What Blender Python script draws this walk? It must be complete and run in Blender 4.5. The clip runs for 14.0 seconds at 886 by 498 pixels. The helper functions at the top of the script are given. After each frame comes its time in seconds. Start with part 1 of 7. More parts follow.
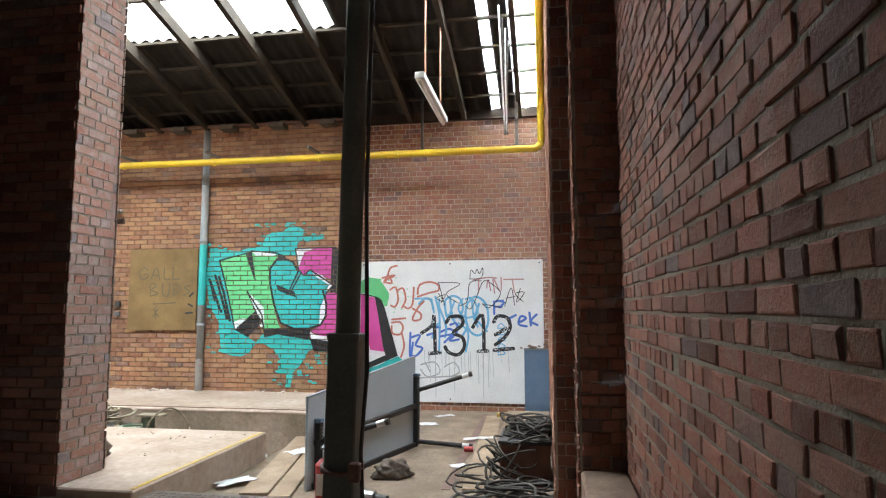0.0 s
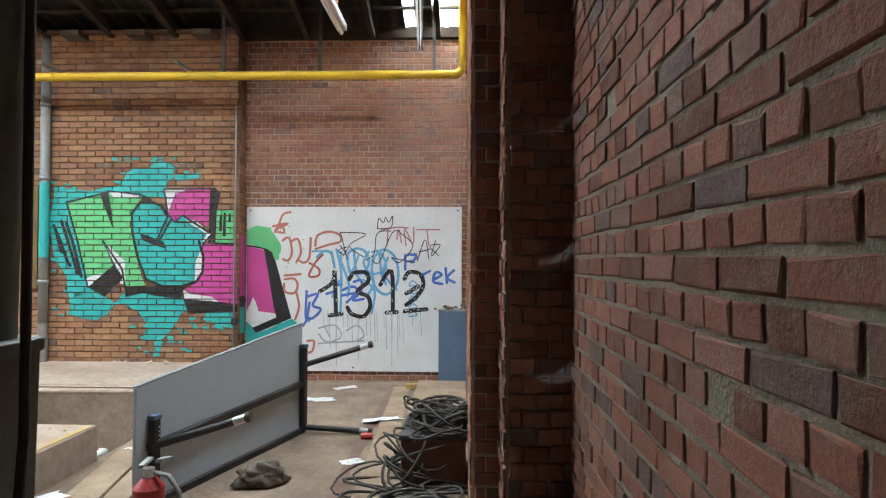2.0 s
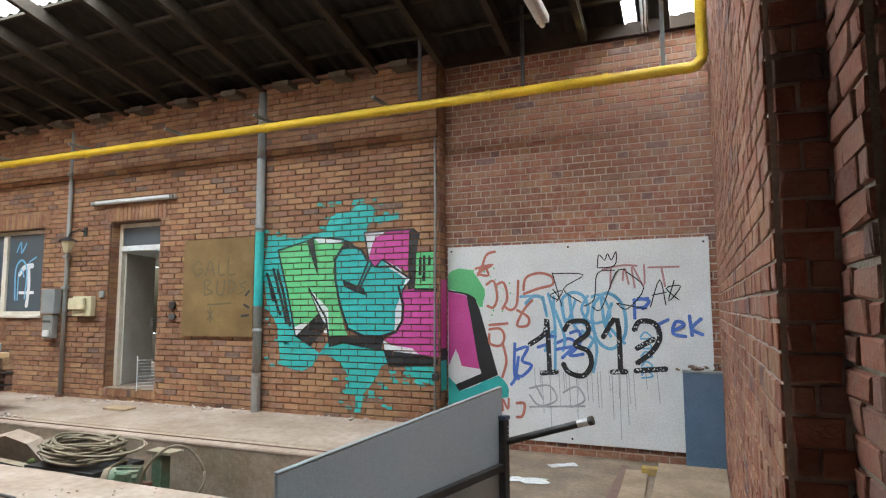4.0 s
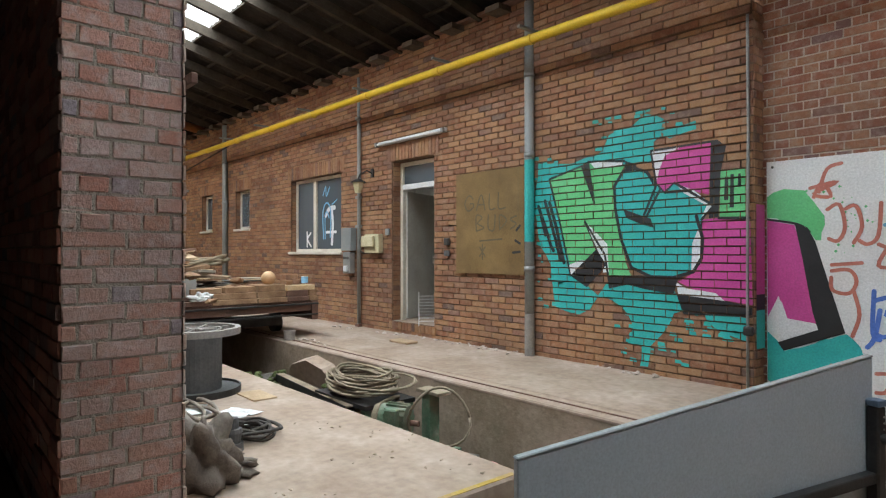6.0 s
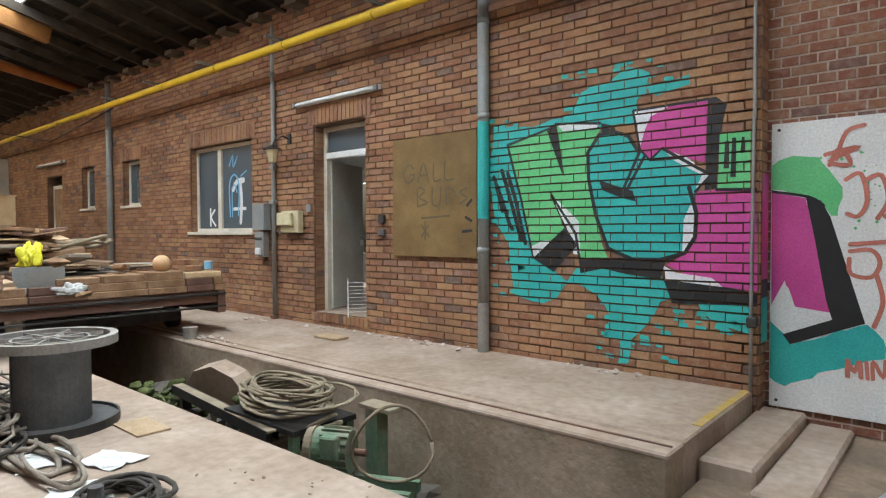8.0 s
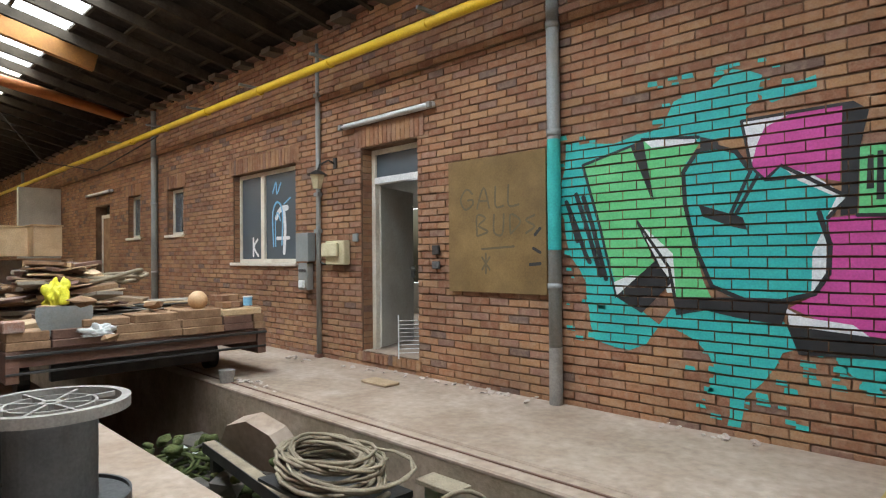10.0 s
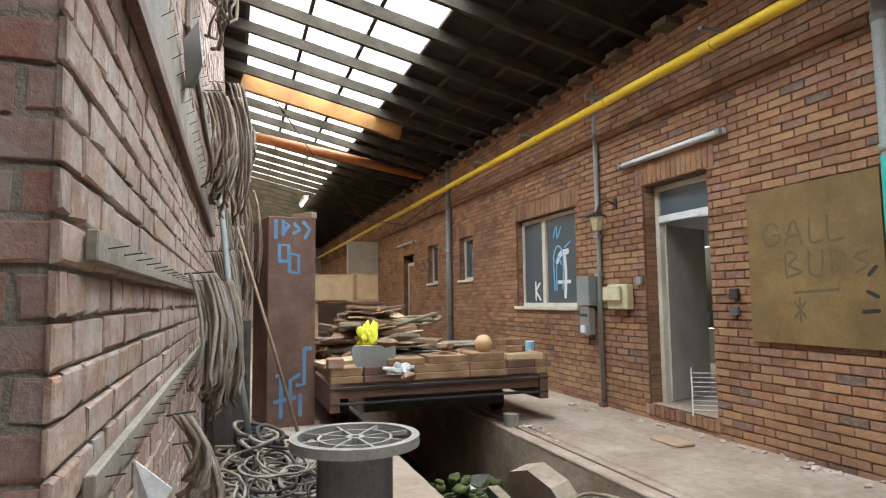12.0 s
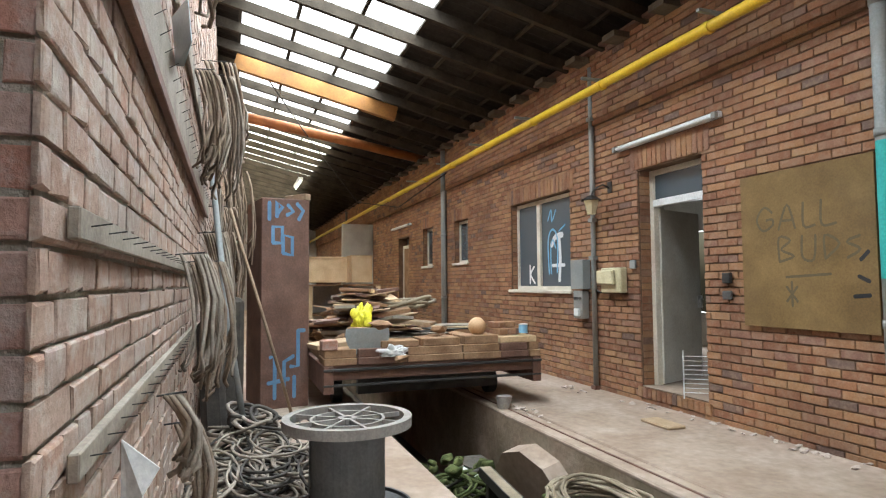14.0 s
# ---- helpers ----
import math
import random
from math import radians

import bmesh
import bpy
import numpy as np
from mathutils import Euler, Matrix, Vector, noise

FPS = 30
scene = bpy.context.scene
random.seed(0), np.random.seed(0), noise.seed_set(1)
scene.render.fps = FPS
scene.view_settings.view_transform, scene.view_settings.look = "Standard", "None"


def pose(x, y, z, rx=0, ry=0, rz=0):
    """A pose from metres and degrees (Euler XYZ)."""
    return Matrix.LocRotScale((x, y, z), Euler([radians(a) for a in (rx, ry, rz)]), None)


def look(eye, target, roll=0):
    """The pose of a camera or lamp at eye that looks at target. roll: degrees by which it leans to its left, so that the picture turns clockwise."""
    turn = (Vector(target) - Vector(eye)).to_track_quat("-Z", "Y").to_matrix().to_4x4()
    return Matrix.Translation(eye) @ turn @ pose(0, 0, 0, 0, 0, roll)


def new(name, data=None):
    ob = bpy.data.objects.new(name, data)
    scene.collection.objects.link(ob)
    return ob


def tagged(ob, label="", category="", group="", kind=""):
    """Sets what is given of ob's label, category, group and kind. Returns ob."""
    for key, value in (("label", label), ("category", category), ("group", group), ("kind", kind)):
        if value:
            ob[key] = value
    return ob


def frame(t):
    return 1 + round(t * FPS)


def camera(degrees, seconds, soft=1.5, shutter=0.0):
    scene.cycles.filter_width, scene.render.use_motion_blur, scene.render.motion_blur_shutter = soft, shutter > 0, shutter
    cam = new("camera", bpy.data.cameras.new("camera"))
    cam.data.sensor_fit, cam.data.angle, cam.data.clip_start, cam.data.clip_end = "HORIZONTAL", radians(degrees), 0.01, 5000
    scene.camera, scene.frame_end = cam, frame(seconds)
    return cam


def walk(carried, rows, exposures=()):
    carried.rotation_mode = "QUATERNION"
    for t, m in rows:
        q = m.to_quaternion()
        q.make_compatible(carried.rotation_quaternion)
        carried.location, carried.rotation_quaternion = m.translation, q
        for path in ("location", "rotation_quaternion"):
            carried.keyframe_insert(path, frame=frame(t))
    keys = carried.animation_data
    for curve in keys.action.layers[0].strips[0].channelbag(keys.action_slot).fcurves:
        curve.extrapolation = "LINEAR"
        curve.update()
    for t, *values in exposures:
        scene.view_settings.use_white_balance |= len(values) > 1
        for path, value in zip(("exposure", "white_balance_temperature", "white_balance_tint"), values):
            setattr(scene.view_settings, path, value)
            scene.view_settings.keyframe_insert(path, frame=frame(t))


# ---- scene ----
cam = camera(71.9, 14.0, soft=1.2)
PATH = [
    (0, (0.008, -0.143, 1.419), (-0.317, 1.821, 1.613), -0.1),
    (0.5, (-0.026, 0.131, 1.356), (-0.354, 2.103, 1.39), 0.2),
    (1, (-0.089, 0.565, 1.398), (-0.36, 2.546, 1.4), 0.2),
    (1.5, (-0.062, 0.877, 1.437), (-0.124, 2.876, 1.44), 0.2),
    (2, (0.029, 1.208, 1.455), (-0.042, 3.206, 1.493), 0.2),
    (2.5, (0.04, 1.528, 1.433), (-0.048, 3.525, 1.355), 0.3),
    (3, (-0.035, 1.873, 1.497), (-0.213, 3.863, 1.575), 0.2),
    (3.5, (-0.075, 2.188, 1.482), (-0.434, 4.154, 1.546), -0.0),
    (4, (-0.122, 2.497, 1.447), (-0.889, 4.334, 1.639), -0.2),
    (4.2, (-0.161, 2.617, 1.431), (-1.062, 4.396, 1.585), -0.1),
    (6.3, (-0.785, 3.528, 1.348), (-2.328, 4.8, 1.32), -0.0),
    (6.5, (-0.921, 3.59, 1.34), (-2.462, 4.863, 1.266), -0.0),
    (7, (-1.254, 3.697, 1.377), (-2.655, 5.125, 1.396), -0.1),
    (7.5, (-1.471, 3.824, 1.357), (-2.803, 5.315, 1.301), -0.1),
    (7.7, (-1.563, 3.898, 1.34), (-2.877, 5.404, 1.278), -0.0),
    (9.8, (-2.277, 4.408, 1.431), (-3.589, 5.917, 1.433), -0.5),
    (10, (-2.333, 4.462, 1.436), (-3.747, 5.876, 1.459), -0.5),
    (10.5, (-2.403, 4.6, 1.455), (-4.022, 5.773, 1.501), -0.5),
    (11, (-2.446, 4.611, 1.462), (-4.186, 5.591, 1.556), -0.5),
    (11.5, (-2.436, 4.616, 1.468), (-4.266, 5.412, 1.601), -0.5),
    (12, (-2.438, 4.597, 1.474), (-4.325, 5.238, 1.641), -0.7),
    (12.5, (-2.441, 4.59, 1.475), (-4.363, 5.118, 1.642), -0.6),
    (13, (-2.444, 4.599, 1.473), (-4.365, 5.137, 1.614), -0.5),
    (13.5, (-2.44, 4.609, 1.472), (-4.343, 5.211, 1.598), -0.4),
    (14, (-2.444, 4.613, 1.469), (-4.33, 5.269, 1.581), -0.4),
]
EXPOSURES = [(0.0, 0.48), (1.5, 0.28), (3.0, 0.12), (4.2, -0.04), (6.5, -0.32), (7.5, -0.25), (11.0, -0.3), (14.0, -0.18)]
SKYW, ENDW, ROOM_FILLW = 104.0, 720.0, 2.5
walk(cam, [(t, look(eye, target, roll)) for t, eye, target, roll in PATH], EXPOSURES)

# ---- world, lights ----
world = bpy.data.worlds.new("world")
scene.world = world
world.use_nodes = True
_wn = world.node_tree.nodes
_sky = _wn.new("ShaderNodeTexSky")
_sky.sky_type, _sky.sun_disc = "NISHITA", False
_sky.sun_elevation, _sky.sun_rotation = radians(50), radians(200)
_sky.air_density, _sky.dust_density = 1.5, 4.0
world.node_tree.links.new(_sky.outputs[0], _wn["Background"].inputs[0])
_wn["Background"].inputs[1].default_value = 0.10
_s = bpy.data.lights.new("sun", "SUN")
_s.energy, _s.angle, _s.color = 0.8, radians(25), (1.0, 0.96, 0.9)
new("sun", _s).matrix_world = look((0, 0, 20), (3, 12, 0))


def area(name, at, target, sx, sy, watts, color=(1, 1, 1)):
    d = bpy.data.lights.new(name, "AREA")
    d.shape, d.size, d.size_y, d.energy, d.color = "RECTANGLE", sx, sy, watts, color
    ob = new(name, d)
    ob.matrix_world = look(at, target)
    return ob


ROOF_Y0, ROOF_Z0, SLOPE = 9.02, 4.49, 0.24


def roof_z(y):
    return ROOF_Z0 + SLOPE * (ROOF_Y0 - y)


# daylight through the strips of translucent sheets
SKY_Y = (4.72, 7.06)
RUN = 0.85
for k, (x0, x1) in enumerate(((-10.2, -2.6), (-20.4, -10.2), (-34.0, -20.4))):
    area("skylight_daylight", ((x0 + x1) / 2, 5.89, roof_z(5.89) + 0.16), ((x0 + x1) / 2, 5.89 - SLOPE, 0.16 + roof_z(5.89) - 1), x1 - x0, 2.4, (x1 - x0) * SKYW, (0.825, 0.95, 1.05))
# daylight through the light sheets above the end bay
area("end_bay_daylight", (-0.4, 7.0, roof_z(7.0) + 0.2), (-0.4, 7.0 - SLOPE, roof_z(7.0) - 1 + 0.2), 0.68, 4.4, ENDW, (0.825, 0.95, 1.05))
# daylight in the window of the room behind the long wall
area("inner_window_daylight", (-11.35, 13.1, 1.65), (-10.5, 10.0, 1.2), 0.9, 1.5, 110.0, (0.825, 0.95, 1.05))
# unseen fill light added behind the walker; no doorway is built there
area("room_fill_light", (-2.2, -3.2, 1.6), (-1.2, 2.0, 1.4), 1.6, 2.2, ROOM_FILLW, (0.825, 0.95, 1.05))

# ---- materials ----


def mat(name, rough=0.8, metal=0.0):
    m = bpy.data.materials.new(name)
    m.use_nodes = True
    nt = m.node_tree
    b = nt.nodes["Principled BSDF"]
    b.inputs["Roughness"].default_value = rough
    b.inputs["Metallic"].default_value = metal
    if rough >= 0.8:
        b.inputs["Specular IOR Level"].default_value = 0.12
    return m, nt, b


def noise_tex(nt, scale, detail=4, rough=0.6):
    n = nt.nodes.new("ShaderNodeTexNoise")
    n.inputs["Scale"].default_value, n.inputs["Detail"].default_value, n.inputs["Roughness"].default_value = scale, detail, rough
    geo = nt.nodes.new("ShaderNodeNewGeometry")
    nt.links.new(geo.outputs["Position"], n.inputs["Vector"])
    return n.outputs["Fac"]


def ramp(nt, fac, stops):
    r = nt.nodes.new("ShaderNodeValToRGB")
    els = r.color_ramp.elements
    while len(els) < len(stops):
        els.new(0.5)
    for e, (p, c) in zip(els, stops):
        e.position, e.color = p, (*c, 1)
    nt.links.new(fac, r.inputs[0])
    return r.outputs[0]


def mix(nt, fac, a, b, mode="MIX"):
    m = nt.nodes.new("ShaderNodeMix")
    m.data_type, m.blend_type = "RGBA", mode
    for sock, v in ((m.inputs[0], fac), (m.inputs[6], a), (m.inputs[7], b)):
        if isinstance(v, (int, float)):
            sock.default_value = v
        elif isinstance(v, tuple):
            sock.default_value = (*v, 1)
        else:
            nt.links.new(v, sock)
    return m.outputs[2]


def bump(nt, b, fac, strength=0.4, dist=0.01):
    n = nt.nodes.new("ShaderNodeBump")
    n.inputs["Strength"].default_value, n.inputs["Distance"].default_value = strength, dist
    nt.links.new(fac, n.inputs["Height"])
    nt.links.new(n.outputs[0], b.inputs["Normal"])


def piece_random(nt):
    """A number per piece: alike for single objects and for islands of a joined mesh."""
    o, g, a, f = (nt.nodes.new(k) for k in ("ShaderNodeObjectInfo", "ShaderNodeNewGeometry", "ShaderNodeMath", "ShaderNodeMath"))
    nt.links.new(o.outputs["Random"], a.inputs[0])
    nt.links.new(g.outputs["Random Per Island"], a.inputs[1])
    f.operation = "FRACT"
    nt.links.new(a.outputs[0], f.inputs[0])
    return f.outputs[0]


def plain(name, c1, c2, rough=0.8, metal=0.0, scale=6.0, fine=60.0, bumps=0.25, dirt=None, dirt_amount=0.5):
    """Two-tone surface with a coarse and a fine scale of variation."""
    m, nt, b = mat(name, rough, metal)
    col = ramp(nt, noise_tex(nt, scale), ((0.3, c1), (0.7, c2)))
    fine_n = noise_tex(nt, fine, 3)
    col = mix(nt, 0.35, col, ramp(nt, fine_n, ((0.3, (0.45, 0.45, 0.45)), (0.7, (1.25, 1.25, 1.25)))), "MULTIPLY")
    if dirt:
        col = mix(nt, ramp(nt, noise_tex(nt, scale * 0.4, 6, 0.7), ((0.45, (0, 0, 0)), (0.7, (dirt_amount,) * 3))), col, dirt)
    nt.links.new(col, b.inputs["Base Color"])
    if bumps:
        bump(nt, b, fine_n, bumps)
    return m


def brick_material(name, stops, stain, stain_amount, bumps=0.5):
    m, nt, b = mat(name, 0.9)
    r = piece_random(nt)
    col = ramp(nt, r, stops)
    grain = noise_tex(nt, 70, 4, 0.7)
    col = mix(nt, 0.5, col, ramp(nt, grain, ((0.3, (0.5, 0.48, 0.46)), (0.72, (1.3, 1.3, 1.3)))), "MULTIPLY")
    patch = noise_tex(nt, 13, 6, 0.7)
    col = mix(nt, ramp(nt, patch, ((0.47, (0, 0, 0)), (0.62, (stain_amount,) * 3))), col, stain)
    soot = noise_tex(nt, 0.9, 5, 0.6)
    col = mix(nt, ramp(nt, soot, ((0.35, (0.45,) * 3), (0.62, (0, 0, 0)))), col, (0.10, 0.055, 0.04))
    nt.links.new(col, b.inputs["Base Color"])
    bump(nt, b, grain, bumps, 0.006)
    return m


M = {}
M["brick_main"] = brick_material("weathered_red_brick", ((0.00, (0.251, 0.118, 0.071)), (0.35, (0.356, 0.176, 0.097)), (0.70, (0.409, 0.231, 0.119)), (0.93, (0.301, 0.161, 0.114)), (0.97, (0.176, 0.119, 0.097))), (0.440, 0.317, 0.220), 0.35)
M["brick_end"] = brick_material("dark_red_brick", ((0.00, (0.266, 0.098, 0.063)), (0.50, (0.342, 0.143, 0.084)), (0.90, (0.399, 0.208, 0.119)), (0.97, (0.190, 0.104, 0.098))), (0.55, 0.45, 0.38), 0.35)
M["brick_right"] = brick_material("old_rough_brick", ((0.0, (0.161, 0.068, 0.049)), (0.3, (0.290, 0.121, 0.081)), (0.65, (0.378, 0.165, 0.112)), (0.85, (0.306, 0.161, 0.121)), (0.96, (0.161, 0.112, 0.101))), (0.273, 0.205, 0.157), 0.4, 0.7)
M["brick_pillar"] = brick_material("limewashed_brick", ((0.0, (0.42, 0.20, 0.15)), (0.35, (0.47, 0.28, 0.225)), (0.7, (0.45, 0.33, 0.295)), (0.9, (0.44, 0.23, 0.16)), (0.97, (0.29, 0.25, 0.27))), (0.50, 0.44, 0.40), 0.5, 0.8)
M["brick_cable"] = brick_material("dusty_pale_brick", ((0.0, (0.38, 0.25, 0.19)), (0.4, (0.47, 0.335, 0.265)), (0.75, (0.44, 0.35, 0.30)), (0.95, (0.42, 0.26, 0.19))), (0.58, 0.53, 0.46), 0.55, 0.7)
M["mortar_grey"] = plain("grey_mortar", (0.223, 0.186, 0.140), (0.322, 0.279, 0.217), 0.95, 0, 5, 80, 0.6)
M["mortar_light"] = plain("pale_mortar", (0.42, 0.33, 0.27), (0.58, 0.5, 0.43), 0.95, 0, 5, 80, 0.5)
M["mortar_dark"] = plain("dark_mortar", (0.12, 0.075, 0.05), (0.22, 0.14, 0.09), 0.95, 0, 5, 80, 0.6)
M["dusty_concrete"] = plain("dusty_concrete", (0.30, 0.222, 0.165), (0.455, 0.36, 0.29), 0.92, 0, 1.6, 14, 0.25, (0.25, 0.17, 0.118), 0.65)
M["pit_concrete"] = plain("stained_pit_concrete", (0.34, 0.245, 0.175), (0.48, 0.375, 0.285), 0.9, 0, 2.2, 25, 0.5, (0.13, 0.115, 0.065), 0.75)
# pit floor and debris: very dark brown tones
M["pit_floor"] = plain("dark_pit_floor", (0.06, 0.05, 0.04), (0.12, 0.10, 0.075), 0.7, 0, 2, 20, 0.5)
M["floor_dirt"] = plain("dirty_floor", (0.164, 0.119, 0.082), (0.295, 0.221, 0.160), 0.92, 0, 2.5, 25, 0.5, (0.131, 0.098, 0.074), 0.6)
M["plank"] = plain("dusty_plank", (0.23, 0.16, 0.105), (0.36, 0.265, 0.185), 0.85, 0, 3, 40, 0.3)
# rafters and sheets: base colours lowered to match the roof's shadowed underside
M["rafter"] = plain("darkened_grey_rafter_wood", (0.035, 0.028, 0.021), (0.075, 0.06, 0.044), 0.85, 0, 3, 40, 0.3)
M["sheet"] = plain("darkened_fibre_cement", (0.022, 0.019, 0.017), (0.05, 0.043, 0.036), 0.9, 0, 1.3, 20, 0.2)
M["sheet_light"] = plain("pale_translucent_sheet", (0.62, 0.63, 0.60), (0.75, 0.75, 0.72), 0.7, 0, 1.3, 20, 0.1)
M["yellow_pipe"] = plain("yellow_gas_pipe_paint", (0.72, 0.47, 0.015), (0.82, 0.56, 0.03), 0.45, 0, 4, 60, 0.08, (0.38, 0.25, 0.05), 0.35)
M["grey_pipe"] = plain("grey_plastic_pipe", (0.20, 0.22, 0.22), (0.28, 0.30, 0.29), 0.55, 0, 3, 60, 0.05, (0.30, 0.22, 0.16), 0.5)
M["steel_dark"] = plain("dark_steel", (0.035, 0.035, 0.035), (0.075, 0.07, 0.065), 0.55, 0.6, 5, 60, 0.15)
M["green_column"] = plain("dark_green_painted_steel", (0.11, 0.12, 0.095), (0.17, 0.175, 0.14), 0.5, 0.0, 4, 60, 0.12)
M["white_paint"] = plain("white_painted_board", (0.72, 0.73, 0.72), (0.80, 0.81, 0.80), 0.6, 0, 3, 60, 0.05, (0.58, 0.57, 0.55), 0.4)
M["blue_panel"] = plain("slate_blue_panel", (0.075, 0.13, 0.20), (0.10, 0.16, 0.24), 0.6, 0, 4, 60, 0.05, (0.16, 0.17, 0.19), 0.4)
M["grey_table"] = plain("grey_laminate", (0.40, 0.48, 0.52), (0.44, 0.52, 0.56), 0.28, 0, 1.2, 90, 0.0, (0.36, 0.41, 0.43), 0.3)
M["rust"] = plain("rusty_steel", (0.13, 0.065, 0.045), (0.22, 0.12, 0.085), 0.75, 0.2, 4, 50, 0.35, (0.10, 0.07, 0.06), 0.5)
M["wood_old"] = plain("old_brown_wood", (0.20, 0.115, 0.065), (0.37, 0.23, 0.135), 0.8, 0, 5, 50, 0.3)
M["wood_pale"] = plain("pale_wood", (0.50, 0.34, 0.18), (0.64, 0.46, 0.27), 0.7, 0, 4, 50, 0.15)
M["board_brown"] = plain("brown_weathered_plywood", (0.16, 0.095, 0.028), (0.25, 0.155, 0.055), 0.75, 0, 2.5, 60, 0.15, (0.10, 0.06, 0.025), 0.5)
M["spool_grey"] = plain("grey_drum_board", (0.22, 0.20, 0.18), (0.32, 0.29, 0.26), 0.85, 0, 6, 60, 0.15)
M["drum_dark"] = plain("dark_grey_drum", (0.085, 0.083, 0.082), (0.13, 0.125, 0.12), 0.8, 0, 4, 50, 0.15)
M["white_frame"] = plain("cream_window_paint", (0.62, 0.57, 0.46), (0.74, 0.70, 0.60), 0.5, 0, 4, 60, 0.08, (0.35, 0.26, 0.17), 0.5)
M["door_grey"] = plain("pale_grey_door_paint", (0.48, 0.47, 0.42), (0.58, 0.57, 0.51), 0.55, 0, 3, 60, 0.05, (0.33, 0.26, 0.18), 0.6)
M["inside"] = plain("shaded_plaster", (0.40, 0.38, 0.34), (0.5, 0.48, 0.44), 0.9, 0, 3, 40, 0.1)
# near black for the unseen shell that closes off daylight
M["black_shell"] = plain("near_black_shell", (0.03, 0.02, 0.015), (0.06, 0.042, 0.032), 0.95, 0, 2, 40, 0.2)
M["teal"] = plain("teal_spray_paint", (0.02, 0.36, 0.34), (0.04, 0.46, 0.42), 0.6, 0, 3, 60, 0.2)
M["green"] = plain("green_spray_paint", (0.10, 0.48, 0.17), (0.16, 0.56, 0.24), 0.6, 0, 3, 60, 0.2)
M["pink"] = plain("magenta_spray_paint", (0.50, 0.05, 0.25), (0.58, 0.08, 0.31), 0.6, 0, 3, 60, 0.2)
M["black"] = plain("black_spray_paint", (0.010, 0.011, 0.012), (0.022, 0.022, 0.024), 0.55, 0, 3, 60, 0.15)
M["white"] = plain("white_spray_paint", (0.66, 0.68, 0.68), (0.76, 0.77, 0.77), 0.6, 0, 3, 60, 0.2)
M["red"] = plain("brick_red_spray_paint", (0.46, 0.14, 0.10), (0.56, 0.20, 0.15), 0.6, 0, 6, 60, 0.1)
M["darkred"] = plain("dull_red_marker", (0.42, 0.20, 0.20), (0.52, 0.28, 0.28), 0.6, 0, 6, 60, 0.1)
M["blue"] = plain("blue_spray_paint", (0.05, 0.13, 0.50), (0.11, 0.22, 0.62), 0.6, 0, 6, 60, 0.1)
M["ltblue"] = plain("light_blue_spray_paint", (0.10, 0.36, 0.60), (0.22, 0.50, 0.70), 0.6, 0, 6, 60, 0.1)
M["dripgrey"] = plain("thin_grey_paint", (0.30, 0.31, 0.33), (0.46, 0.47, 0.48), 0.6, 0, 6, 60, 0.1)
M["faint"] = plain("faded_grey_marker", (0.10, 0.075, 0.035), (0.135, 0.10, 0.047), 0.7, 0, 6, 60, 0.1)
M["cable"] = plain("dusty_rubber_cable", (0.17, 0.14, 0.11), (0.34, 0.285, 0.23), 0.85, 0, 6, 80, 0.15)
M["cable_dark"] = plain("dark_rubber_cable", (0.045, 0.04, 0.036), (0.10, 0.088, 0.075), 0.8, 0, 6, 80, 0.15)
M["hose"] = plain("dusty_hose", (0.20, 0.16, 0.11), (0.33, 0.27, 0.19), 0.8, 0, 6, 80, 0.15)
M["chrome"] = plain("worn_bright_metal", (0.55, 0.55, 0.54), (0.70, 0.70, 0.68), 0.3, 0.9, 6, 60, 0.05)
M["ext_red"] = plain("red_enamel", (0.34, 0.02, 0.018), (0.44, 0.035, 0.03), 0.4, 0, 5, 60, 0.06, (0.22, 0.05, 0.04), 0.5)
M["paper"] = plain("dirty_white_paper", (0.60, 0.60, 0.57), (0.74, 0.74, 0.72), 0.85, 0, 8, 60, 0.1)
M["rag"] = plain("grey_rag", (0.20, 0.20, 0.18), (0.34, 0.33, 0.30), 0.95, 0, 12, 80, 0.3)
M["yellow_line"] = plain("worn_yellow_marking", (0.40, 0.26, 0.055), (0.50, 0.34, 0.075), 0.85, 0, 14, 60, 0.2, (0.33, 0.24, 0.165), 1.0)
M["machine_green"] = plain("machine_green_enamel", (0.09, 0.17, 0.10), (0.16, 0.24, 0.15), 0.6, 0, 9, 60, 0.1, (0.27, 0.225, 0.165), 0.95)
M["moss"] = plain("mossy_sacking", (0.05, 0.07, 0.025), (0.12, 0.13, 0.05), 0.95, 0, 10, 60, 0.6)
M["orange_beam"] = plain("orange_painted_timber", (0.26, 0.105, 0.02), (0.38, 0.17, 0.035), 0.7, 0, 3, 40, 0.15, (0.13, 0.07, 0.035), 0.7)
M["grey_rust"] = plain("dark_dusty_timber", (0.10, 0.08, 0.06), (0.17, 0.14, 0.11), 0.9, 0, 5, 50, 0.3)
M["cable_brown"] = plain("old_brown_cable", (0.13, 0.092, 0.066), (0.27, 0.205, 0.15), 0.8, 0, 8, 80, 0.15)
M["canvas"] = plain("grimy_canvas", (0.10, 0.08, 0.066), (0.20, 0.165, 0.135), 0.95, 0, 9, 70, 0.4, (0.26, 0.22, 0.18), 0.5)
M["cardboard"] = plain("brown_cardboard", (0.36, 0.25, 0.15), (0.50, 0.37, 0.24), 0.85, 0, 5, 60, 0.1)
M["yellow_cloth"] = plain("bright_yellow_plastic", (0.74, 0.66, 0.02), (0.82, 0.76, 0.06), 0.6, 0, 9, 60, 0.1)
